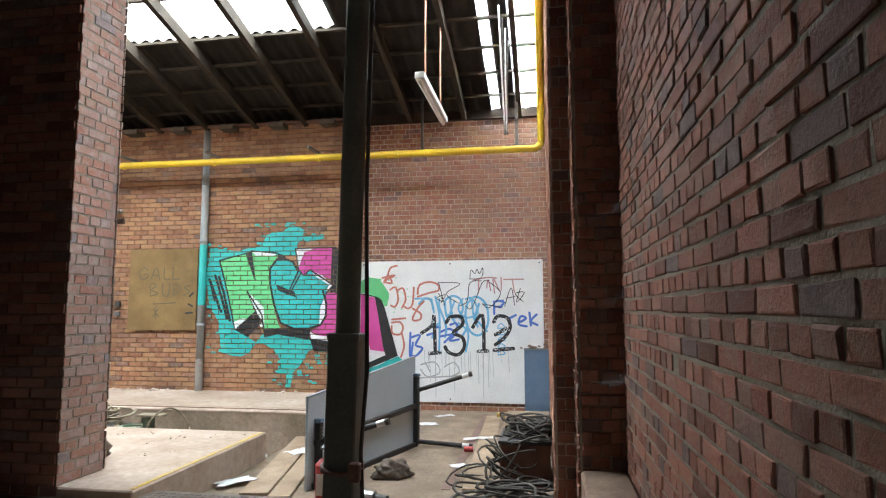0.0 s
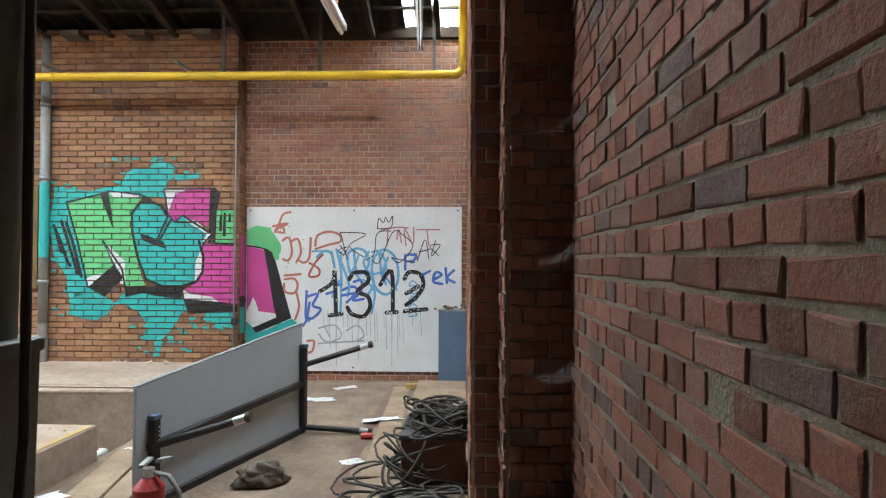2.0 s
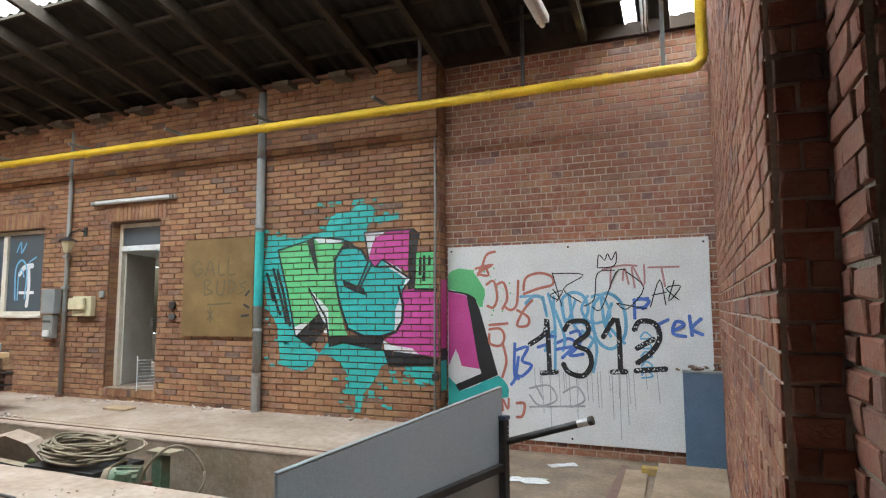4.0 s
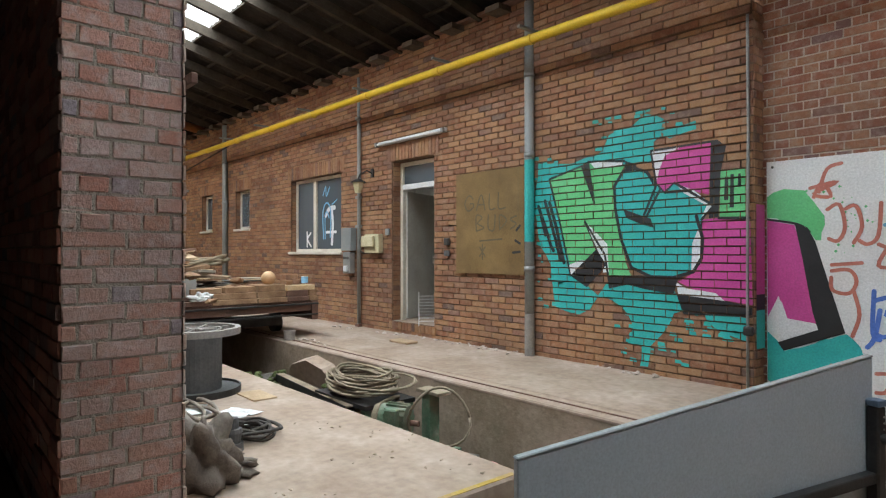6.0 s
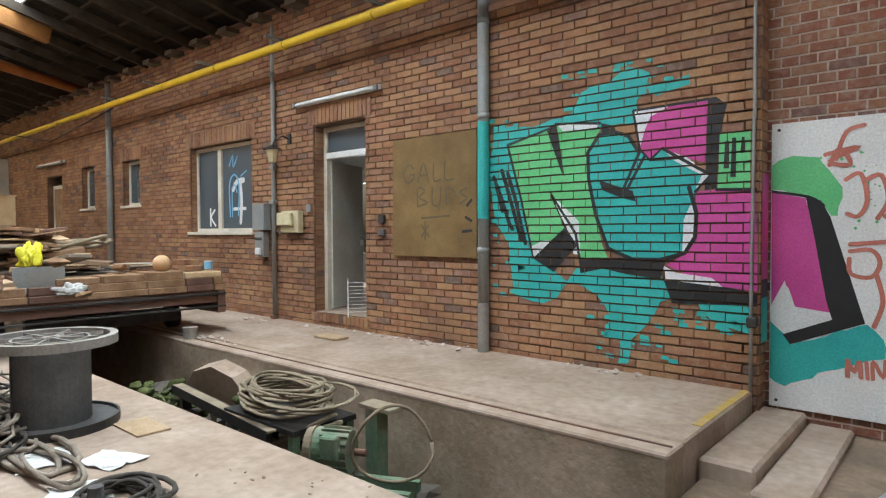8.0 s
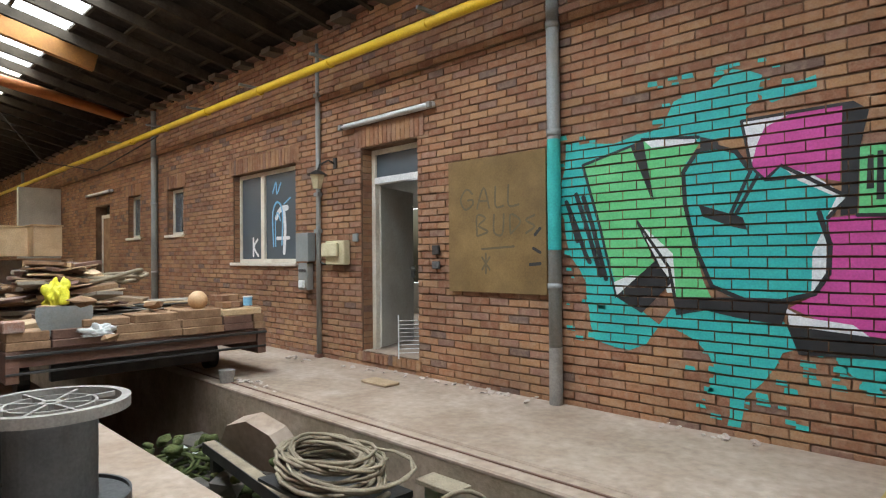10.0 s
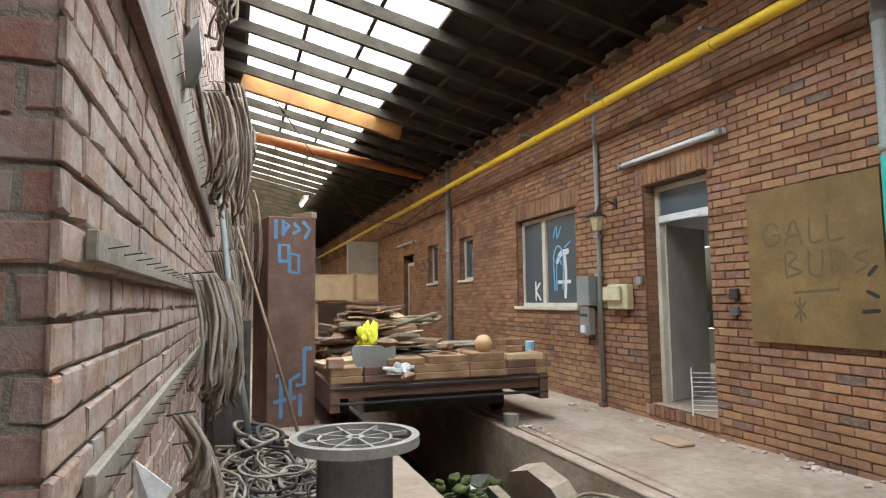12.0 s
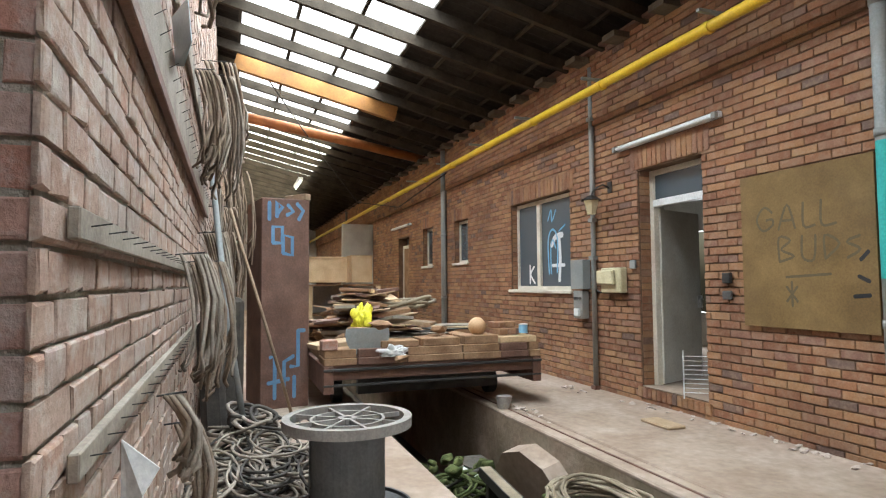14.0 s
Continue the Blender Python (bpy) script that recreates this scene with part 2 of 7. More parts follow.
M["yellow_box"] = plain("cream_meter_box", (0.56, 0.50, 0.30), (0.66, 0.60, 0.40), 0.6, 0, 6, 60, 0.1, (0.30, 0.22, 0.12), 0.5)
M["red_plastic"] = plain("faded_red_plastic", (0.48, 0.15, 0.14), (0.58, 0.23, 0.2), 0.6, 0, 5, 60, 0.1)
M["blue_cup"] = plain("light_blue_plastic", (0.16, 0.40, 0.62), (0.26, 0.52, 0.70), 0.5, 0, 5, 60, 0.05)
M["ball"] = plain("dusty_orange_ball", (0.52, 0.30, 0.14), (0.62, 0.40, 0.22), 0.6, 0, 6, 60, 0.1)
M["orange_pipe"] = plain("rusty_orange_pipe", (0.36, 0.12, 0.04), (0.50, 0.19, 0.06), 0.6, 0.1, 4, 60, 0.15)
M["lamp_white"] = plain("white_lamp_enamel", (0.66, 0.67, 0.66), (0.76, 0.77, 0.76), 0.5, 0, 5, 60, 0.05)
M["copper"] = plain("aged_copper", (0.34, 0.17, 0.10), (0.44, 0.24, 0.15), 0.5, 0.6, 5, 60, 0.05)
M["checker"] = plain("rusty_checker_plate", (0.124, 0.081, 0.056), (0.180, 0.124, 0.090), 0.7, 0.0, 4, 60, 0.3)
_g, _nt, _b = mat("window_glass", 0.05)
_b.inputs["Base Color"].default_value = (0.11, 0.14, 0.16, 1)
_b.inputs["Transmission Weight"].default_value = 0.35
M["glass"] = _g
_g, _nt, _b = mat("white_sky_glow", 1.0)
_b.inputs["Base Color"].default_value = (0, 0, 0, 1)
_b.inputs["Emission Color"].default_value = (0.95, 0.98, 1, 1)
_b.inputs["Emission Strength"].default_value = 3.0
M["sky_glow"] = _g
M["ledge"] = plain("dusty_brown_ledge", (0.16, 0.105, 0.075), (0.26, 0.18, 0.13), 0.9, 0, 4, 40, 0.5)
_g, _nt, _b = mat("cobweb", 1.0)
_b.inputs["Base Color"].default_value = (0.6, 0.58, 0.55, 1)
_b.inputs["Alpha"].default_value = 0.07
M["cobweb"] = _g
M["box_blue"] = plain("dull_blue_spray", (0.08, 0.19, 0.32), (0.14, 0.28, 0.44), 0.6, 0, 6, 60, 0.1)
M["mortar_lime"] = plain("lime_mortar", (0.246, 0.213, 0.172), (0.353, 0.316, 0.262), 0.95, 0, 6, 60, 1.0, (0.197, 0.205, 0.164), 0.5)
M["grey_wood"] = plain("weathered_grey_wood", (0.21, 0.175, 0.14), (0.34, 0.295, 0.24), 0.85, 0, 5, 60, 0.3)
_nt = M["sheet_light"].node_tree
_t, _mx = _nt.nodes.new("ShaderNodeBsdfTranslucent"), _nt.nodes.new("ShaderNodeMixShader")
_t.inputs[0].default_value, _mx.inputs[0].default_value = (0.8, 0.85, 0.85, 1), 0.7
_nt.links.new(_nt.nodes["Principled BSDF"].outputs[0], _mx.inputs[1])
_nt.links.new(_t.outputs[0], _mx.inputs[2])
_nt.links.new(_mx.outputs[0], _nt.nodes["Material Output"].inputs[0])

M["sheet_dirty"] = plain("grimy_translucent_sheet", (0.20, 0.16, 0.12), (0.32, 0.27, 0.20), 0.8, 0, 1.6, 20, 0.1)
_nt = M["sheet_dirty"].node_tree
_t, _mx = _nt.nodes.new("ShaderNodeBsdfTranslucent"), _nt.nodes.new("ShaderNodeMixShader")
_t.inputs[0].default_value, _mx.inputs[0].default_value = (0.68, 0.60, 0.47, 1), 0.8
_nt.links.new(_nt.nodes["Principled BSDF"].outputs[0], _mx.inputs[1])
_nt.links.new(_t.outputs[0], _mx.inputs[2])
_nt.links.new(_mx.outputs[0], _nt.nodes["Material Output"].inputs[0])
_g, _nt, _b = mat("lit_tube", 0.5)
_b.inputs["Emission Color"].default_value = (0.9, 1.0, 0.95, 1)
_b.inputs["Emission Strength"].default_value = 6.0
M["lit_tube"] = _g

# ---- building helpers ----
PARENTS = {}


def mesh_object(name, verts, faces, material, parent=None, label="", mats=None, idx=None, smooth=False):
    me = bpy.data.meshes.new(name)
    me.from_pydata([tuple(v) for v in verts], [], faces)
    for m in (mats or [material]):
        me.materials.append(m)
    if idx is not None:
        me.polygons.foreach_set("material_index", idx)
    if smooth:
        me.polygons.foreach_set("use_smooth", [True] * len(me.polygons))
    me.update()
    ob = new(name, me)
    if parent is not None:
        ob.parent = parent
    if label:
        ob["label"] = label
    return ob


def part(name, bm, material, parent=None, label="", smooth=False):
    me = bpy.data.meshes.new(name)
    bmesh.ops.recalc_face_normals(bm, faces=bm.faces)
    if smooth:
        for f in bm.faces:
            f.smooth = True
    bm.to_mesh(me)
    bm.free()
    me.materials.append(material)
    ob = new(name, me)
    if parent is not None:
        ob.parent = parent
    if label:
        ob["label"] = label
    return ob


def thing(name, at, label, category, group="", kind="", rz=0.0):
    ob = new(name)
    ob.empty_display_size = 0.1
    ob.matrix_basis = pose(*at, 0, 0, rz)
    return tagged(ob, label, category, group, kind)


def add_box(bm, lo, hi, m=None, bevel=0.0, seg=1):
    lo, hi = Vector(lo), Vector(hi)
    c, s = (lo + hi) / 2, hi - lo
    mm = Matrix.Translation(c) @ Matrix.Diagonal((*s, 1))
    r = bmesh.ops.create_cube(bm, size=1, matrix=mm)
    vs = r["verts"]
    if bevel:
        es = list({e for v in vs for e in v.link_edges})
        out = bmesh.ops.bevel(bm, geom=es, offset=bevel, segments=seg, affect="EDGES", profile=0.6)
        vs = list({v for f in out["faces"] for v in f.verts} | {v for v in vs if v.is_valid})
    if m is not None:
        bmesh.ops.transform(bm, matrix=m, verts=vs)
    return vs


def boxes(*items, bevel=0.0):
    bm = bmesh.new()
    for it in items:
        add_box(bm, it[0], it[1], it[2] if len(it) > 2 else None, bevel)
    return bm


def cyl(bm, a, b, r, r2=None, seg=16, caps=True):
    a, b = Vector(a), Vector(b)
    d = b - a
    m = Matrix.Translation((a + b) / 2) @ d.to_track_quat("Z", "Y").to_matrix().to_4x4()
    return bmesh.ops.create_cone(bm, cap_ends=caps, segments=seg, radius1=r, radius2=r if r2 is None else r2, depth=d.length, matrix=m)["verts"]


def tube(name, pts, r, material, parent=None, label="", res=6, cyclic=False):
    """A bent tube through pts, as a mesh."""
    pts = [Vector(p) for p in pts]
    vs, fs = [], []
    n = len(pts)
    up = Vector((0.13, 0.21, 0.97))
    for i, p in enumerate(pts):
        d = (pts[min(i + 1, n - 1)] - pts[max(i - 1, 0)])
        if d.length < 1e-6:
            d = Vector((0, 0, 1))
        d.normalize()
        s = d.cross(up)
        if s.length < 1e-3:
            s = d.cross(Vector((1, 0, 0)))
        s.normalize()
        u = s.cross(d)
        for k in range(res):
            a = 2 * math.pi * k / res
            vs.append(p + r * (math.cos(a) * s + math.sin(a) * u))
    for i in range(n - 1):
        for k in range(res):
            k2 = (k + 1) % res
            fs.append((i * res + k, i * res + k2, (i + 1) * res + k2, (i + 1) * res + k))
    fs.append(tuple(range(res))[::-1])
    fs.append(tuple((n - 1) * res + k for k in range(res)))
    return mesh_object(name, vs, fs, material, parent, label, smooth=True)


LATE, RECTS = [], {}


def brick_verts(w, h, d, rng, wear):
    """Front quad set in a little from the back outline: a brick with worn edges, facing -y, centred on x and z."""
    e = 0.004
    j = lambda s: rng.uniform(-s, s)
    back = [(-w / 2, 0, -h / 2), (w / 2, 0, -h / 2), (w / 2, 0, h / 2), (-w / 2, 0, h / 2)]
    rim = [(x + j(wear), -d * 0.75, z + j(wear)) for x, _, z in back]
    front = [(x - math.copysign(e, x) + j(wear), -d + j(wear * 0.4), z - math.copysign(e, z) + j(wear)) for x, _, z in rim]
    return back + rim + front


BRICK_FACES = [(8, 9, 10, 11)] + [(k, (k + 1) % 4, 4 + (k + 1) % 4, 4 + k) for k in range(4)] + [(4 + k, 4 + (k + 1) % 4, 8 + (k + 1) % 4, 8 + k) for k in range(4)]


def brick_wall(name, frame_m, length, z0, z1, openings, brick, mortar, near, course=0.077, bl=0.24, bond="stretcher", proud=0.012, wear=0.003, thick=0.24, label="", gap=0.011, seed=1, holes=0.0, base0=0.0, base1=0.0, gapx=None):
    """A brick wall whose face is y=0 of frame_m, facing -y, running along x from 0 to length. openings: (x0, x1, z0, z1).
    near: (x0, x1, z0, z1), the stretch whose bricks are single objects."""
    rng = random.Random(seed)
    gapx = gap if gapx is None else gapx
    xs = sorted({base0, length - base1, *[v for o in openings for v in o[:2] if 0 < v < length]})
    zs = sorted({z0, z1, *[v for o in openings for v in o[2:] if z0 < v < z1]})
    bm = bmesh.new()
    inside = lambda x, z: any(o[0] < x < o[1] and o[2] < z < o[3] for o in openings)
    for xa, xb in zip(xs, xs[1:]):
        run = None
        for za, zb in zip(zs, zs[1:]):
            if inside((xa + xb) / 2, (za + zb) / 2):
                if run:
                    add_box(bm, (xa, 0.0, run[0]), (xb, thick, run[1]))
                run = None
            else:
                run = (run[0], zb) if run else (za, zb)
        if run:
            add_box(bm, (xa, 0.0, run[0]), (xb, thick, run[1]))
    wall = part(name, bm, mortar)
    wall.matrix_basis = frame_m
    tagged(wall, label, "wall", kind="structure")
    verts, faces, singles = [], [], []
    row = 0
    z = z0
    while z < z1 - course * 0.6:
        header = (row % 2 == 1) if bond == "english" else (bond == "header")
        unit = bl / 2 if header else bl
        off = (bl / 4 if header else (0 if row % 4 == 0 else bl / 2)) if bond == "english" else (row % 2) * unit / 2
        x = -off - rng.uniform(0, 0.006)
        while x < length:
            a, b = max(x, 0), min(x + unit, length)
            zc = z + course / 2
            x += unit
            if b - a < 0.04:
                continue
            # cut at openings
            spans = [(a, b)]
            for o in openings:
                if o[2] < zc + course * 0.3 and zc - course * 0.3 < o[3]:
                    nsp = []
                    for s0, s1 in spans:
                        if s1 <= o[0] or s0 >= o[1]:
                            nsp.append((s0, s1))
                        else:
                            if s0 < o[0] - 0.03:
                                nsp.append((s0, o[0]))
                            if s1 > o[1] + 0.03:
                                nsp.append((o[1], s1))
                    spans = nsp
            for s0, s1 in spans:
                w, h = s1 - s0 - gapx, course - gap
                if w < 0.025 or (holes and rng.random() < holes):
                    continue
                c = Vector(((s0 + s1) / 2 + rng.uniform(-1, 1) * wear * 0.6, 0, zc + rng.uniform(-1, 1) * wear * 0.6))
                full = abs((s1 - s0) - unit) < 0.012 and s0 > 0.001 and s1 < length - 0.001
                if s0 < 0.001:
                    w, c.x = w + gapx / 2, c.x - gapx / 4
                if s1 > length - 0.001:
                    w, c.x = w + gapx / 2, c.x + gapx / 4
                if full and near and near[0] < c.x < near[1] and near[2] < zc < near[3] and len(singles) < 300:
                    singles.append((c, header, rng.randrange(4), rng.uniform(-0.6, 0.6), rng.uniform(-0.003, 0.003)))
                    continue
                RECTS.setdefault(name, []).append((c.x - w / 2, c.x + w / 2, c.z - h / 2, c.z + h / 2))
                vs = brick_verts(w, h, proud + rng.uniform(-1, 1) * wear, rng, wear)
                k = len(verts)
                verts += [Vector(v) + c for v in vs]
                faces += [tuple(k + i for i in f) for f in BRICK_FACES]
        z += course
        row += 1
    rest = mesh_object("brickwork", verts, faces, brick, wall)
    rest["kind"] = "stuff"
    LATE.append((wall, singles, brick, bl, course, gap, gapx, proud, wear, name))
    return wall


def lay_single_bricks():
    """The bricks nearest to the walk, each its own object on shared meshes."""
    for wall, singles, brick, bl, course, gap, gapx, proud, wear, name in LATE:
        rng = random.Random(name)
        kinds = {}
        for hd in (False, True):
            for v in range(4):
                me = bpy.data.meshes.new("brick")
                me.from_pydata(brick_verts((bl / 2 if hd else bl) - gapx, course - gap, proud, rng, wear), [], BRICK_FACES)
                me.materials.append(brick)
                kinds[hd, v] = me
        for c, hd, v, turn, dy in singles:
            ob = new("brick", kinds[hd, v])
            ob.parent = wall
            ob.matrix_basis = Matrix.Translation(c + Vector((0, dy, 0))) @ pose(0, 0, 0, 0, turn, 0)

# ---- structure ----
XL = -36.0          # far end of the hall
WALL_Y, END_Y = 9.02, 9.23
PLAT_Z, PLAT_Y = 0.13, 7.3
SLAB_Z, SLAB_Y, SLAB_X = 0.15, 5.96, -2.86
FLOOR_Z = -0.13
PIT_Z = -1.05

# long wall with doors and windows; its face looks towards -y
OPEN = [(-8.28, -7.27, 0.30, 2.74), (-11.63, -9.77, 1.36, 2.74), (-14.36, -13.6, 1.88, 2.74), (-16.55, -15.82, 1.88, 2.77), (-18.85, -17.8, 0.3, 2.7), (-23.6, -22.9, 1.7, 2.55), (-26.6, -25.6, 0.3, 2.5)]
local = [(x0 - XL, x1 - XL, z0, z1) for x0, x1, z0, z1 in OPEN]
wall_long = brick_wall("wall_long", pose(XL, WALL_Y, 0), -2.9 - XL, -0.13, 4.44, local, M["brick_main"], M["mortar_dark"], (-7.4 - XL, -5.7 - XL, 0.1, 3.6), label="long red brick wall with doors and windows", proud=0.014, wear=0.003, seed=3, gap=0.0135, gapx=0.0085)
wall_end = brick_wall("wall_end", pose(-3.1, END_Y, 0), 3.4, -0.13, 4.9, [], M["brick_end"], M["mortar_light"], (0.3, 3.1, 2.2, 3.6), bond="english", proud=0.007, wear=0.002, label="dark red brick end wall with pale joints", gap=0.013, seed=5, course=0.0775)
wall_return = brick_wall("wall_return", pose(-2.9, WALL_Y, 0, 0, 0, 90), END_Y - WALL_Y - 0.003, -0.13, 4.5, [], M["brick_main"], M["mortar_dark"], None, bond="header", label="short brick return at the corner", seed=6, thick=0.2)
# hall's right wall, face at x=0.09 looking -x
wall_right_hall = brick_wall("wall_right_hall", pose(0.065, 9.23, 0, 0, 0, -90), 9.23 - 4.27, -0.13, 5.8, [], M["brick_end"], M["mortar_light"], None, bond="english", proud=0.008, label="brick side wall of the hall", seed=7)
jamb_b = brick_wall("wall_jamb_inner", pose(0.08, 4.27, 0), 0.135, -0.13, 5.8, [], M["brick_right"], M["mortar_dark"], None, bond="header", label="dark brick jamb of the wide opening", seed=8, wear=0.006)
jamb_strip = brick_wall("wall_jamb_strip", pose(0.215, 4.265, 0, 0, 0, -90), 4.265 - 3.95, 0.0, 5.8, [], M["brick_right"], M["mortar_grey"], None, bond="stretcher", label="chipped brick edge of the jamb", seed=9, wear=0.006, proud=0.012, thick=0.2)
jamb_a = brick_wall("wall_jamb_outer", pose(0.23, 3.95, 0), 0.5, -0.13, 5.8, [], M["brick_right"], M["mortar_dark"], None, bond="header", label="dark brick reveal of the opening", seed=10, wear=0.006, thick=0.2)
wall_right_room = brick_wall("wall_right_room", pose(0.51, 3.93, 0, 0, 0, -90), 3.93 + 3.5, 0.0, 4.6, [], M["brick_right"], M["mortar_grey"], (0.1, 2.5, 0.75, 2.05), bond="english", proud=0.0072, wear=0.0045, gap=0.016, label="rough old red brick wall with open joints", seed=11, course=0.0775, holes=0.004)
# cross wall with the pillar end at x=-3.46, between y=3.86 and 4.35
pillar_end = brick_wall("wall_pillar_end", pose(-3.475, 3.872, 0, 0, 0, 90), 4.338 - 3.872, SLAB_Z, 6.2, [], M["brick_pillar"], M["mortar_lime"], (0, 0.6, 0.3, 3.0), bond="english", proud=0.005, wear=0.004, gap=0.014, label="limewashed brick pillar at the end of a wall", seed=12, course=0.0765, thick=0.2)
wall_cable = brick_wall("wall_cable", pose(-3.46, 4.34, 0, 0, 0, 180), 32.5, 0.0, 5.6, [], M["brick_cable"], M["mortar_lime"], (0.0, 2.2, 0.9, 2.5), bond="english", proud=0.012, wear=0.004, label="pale brick wall hung with old cables", seed=13, course=0.0765, thick=0.24, base0=0.017)
wall_front = brick_wall("wall_front", pose(-9.0, 3.87, 0), 5.54, 0.0, 5.6, [], M["brick_right"], M["mortar_dark"], None, proud=0.012, wear=0.004, label="brick wall in deep shade", seed=14, thick=0.2, base1=0.017)


def slab(name, lo, hi, material, label, category="floor", bevel=0.012):
    return tagged(part(name, boxes((lo, hi), bevel=bevel), material), label, category, kind="structure")


# raised walkway, pit and the slab on its other side
slab("floor_walkway", (XL, PLAT_Y + 0.26, PIT_Z - 0.2), (-2.93, WALL_Y - 0.001, PLAT_Z), M["dusty_concrete"], "dusty raised concrete walkway along the long wall")
slab("floor_walkway_kerb", (XL, PLAT_Y, PIT_Z - 0.2), (-2.93, PLAT_Y + 0.245, PLAT_Z - 0.01), M["pit_concrete"], "stained concrete kerb along the pit")
slab("kerb_cap", (XL, PLAT_Y - 0.003, PLAT_Z - 0.045), (-2.925, PLAT_Y + 0.245, PLAT_Z - 0.004), M["dusty_concrete"], "worn dusty top of the pit kerb", "kerb", 0.012)
slab("floor_slab", (XL, 3.86, PIT_Z - 0.2), (SLAB_X, SLAB_Y, SLAB_Z), M["dusty_concrete"], "dusty concrete slab beside the pit")
slab("floor_pit", (XL, SLAB_Y - 0.1, PIT_Z - 0.2), (-2.6, PLAT_Y + 0.1, PIT_Z), M["pit_floor"], "very dark dirty floor of the pit")
slab("floor_hall", (-2.9, 4.0, -0.5), (0.3, 9.3, FLOOR_Z), M["floor_dirt"], "dirty concrete floor littered with scraps")
slab("step_room", (-9.0, 1.2, -0.1), (-2.95, 3.855, 0.085), M["floor_dirt"], "dusty concrete step in front of the slab", "step", 0.015)
slab("floor_room", (-9.2, -3.6, -0.5), (0.8, 4.0, -0.02), M["floor_dirt"], "dirty floor of the dark room")
wall_upper = brick_wall("wall_upper", pose(XL, WALL_Y - 0.05, 0), -2.9 - XL, 3.46, 4.37, [], M["brick_main"], M["mortar_dark"], None, proud=0.014, wear=0.004, thick=0.049, label="upper brick courses that stand proud of the wall", seed=21, gap=0.013, gapx=0.006)
slab("ledge_jamb", (0.215, -3.0, -0.1), (0.508, 3.935, 0.4), M["ledge"], "dusty ledge at the foot of the jamb", "ledge", 0.02)
slab("step_upper", (-2.92, 7.75, -0.2), (-2.6, 9.2, -0.01), M["dusty_concrete"], "worn concrete step at the end of the walkway", "step", 0.02)
slab("step_lower", (-2.595, 7.6, -0.2), (-2.3, 9.2, -0.08), M["dusty_concrete"], "low worn concrete step", "step", 0.02)
slab("backdrop_sky", (-60, -10, 11), (20, 20, 11.1), M["sky_glow"], "bright overcast sky above the roof", "sky", 0)
# rooms behind the long wall
slab("floor_inner", (-36, 9.26, -0.2), (-3.2, 13.0, 0.295), M["dusty_concrete"], "floor of the rooms behind", "floor", 0)
slab("ceiling_inner", (-36, 9.26, 3.2), (-3.2, 13.0, 3.3), M["inside"], "ceiling of the rooms behind", "ceiling", 0)
for k, (bx0, bx1, bz0, bz1) in enumerate(((-36, -11.8, 0.29, 3.2), (-10.9, -3.2, 0.29, 3.2), (-11.8, -10.9, 0.29, 0.9), (-11.8, -10.9, 2.4, 3.2))):
    slab("wall_inner_%d" % (k + 1), (bx0, 12.8, bz0), (bx1, 13.0, bz1), M["inside"], "plain plaster wall of the room behind", "wall", 0)
slab("wall_inner_5", (-12.6, 9.27, 0.29), (-12.5, 12.8, 3.2), M["inside"], "plain plaster partition", "wall", 0)
slab("wall_inner_6", (-6.6, 9.27, 0.29), (-6.5, 12.8, 3.2), M["inside"], "plain plaster partition", "wall", 0)
# added strip: stops daylight leaking in below the roof edge
slab("wall_eave_closing", (XL, 9.15, 4.38), (0.3, 9.3, 4.525), M["black_shell"], "added near-black strip that stops daylight under the eaves", "wall", 0)
# closing walls; those of the dark room are unseen and near black
slab("wall_far_end", (XL - 0.2, 4.0, 0), (XL, 9.3, 6), M["inside"], "pale far end wall", "wall", 0)
slab("wall_room_left", (-9.2, -3.6, 0), (-9.0, 3.9, 5.6), M["black_shell"], "near-black unseen wall closing the dark room", "wall", 0)
slab("wall_room_back", (-9.2, -3.8, 0), (0.8, -3.6, 5.6), M["black_shell"], "near-black unseen back wall of the dark room", "wall", 0)
slab("ceiling_room", (-9.2, -3.8, 4.6), (0.8, 3.88, 4.8), M["black_shell"], "near-black unseen ceiling of the dark room", "ceiling", 0)

# roof: rafters, battens, corrugated sheets; open strips glazed with clear sheets
rbm = bmesh.new()
tilt = math.degrees(math.atan(-SLOPE))
x = 0.1
k = 0
while x > XL:
    yc = 6.6
    m = Matrix.Translation((x - 0.42, yc, roof_z(yc) - 0.09)) @ pose(0, 0, 0, tilt, 0, 0)
    add_box(rbm, (-0.035, -2.75, -0.075), (0.035, 2.5, 0.075), m)
    x -= RUN
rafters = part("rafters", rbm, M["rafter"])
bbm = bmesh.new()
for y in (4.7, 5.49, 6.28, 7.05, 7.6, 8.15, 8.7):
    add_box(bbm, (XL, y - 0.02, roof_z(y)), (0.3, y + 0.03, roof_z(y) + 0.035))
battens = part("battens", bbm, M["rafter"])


def corrugated(x0, x1, y0, y1, lift, pitch=0.177, amp=0.022, steps=6):
    vs, fs = [], []
    n = max(2, int((x1 - x0) / pitch * steps))
    for i in range(n + 1):
        xx = x0 + (x1 - x0) * i / n
        dz = amp * math.sin(2 * math.pi * xx / pitch)
        for y in (y0, y1):
            vs.append((xx, y, roof_z(y) + lift + dz))
    for i in range(n):
        fs.append((2 * i, 2 * i + 1, 2 * i + 3, 2 * i + 2))
    return vs, fs


def join(*sets):
    V, F = [], []
    for v, f in sets:
        k = len(V)
        V += v
        F += [tuple(i + k for i in q) for q in f]
    return V, F


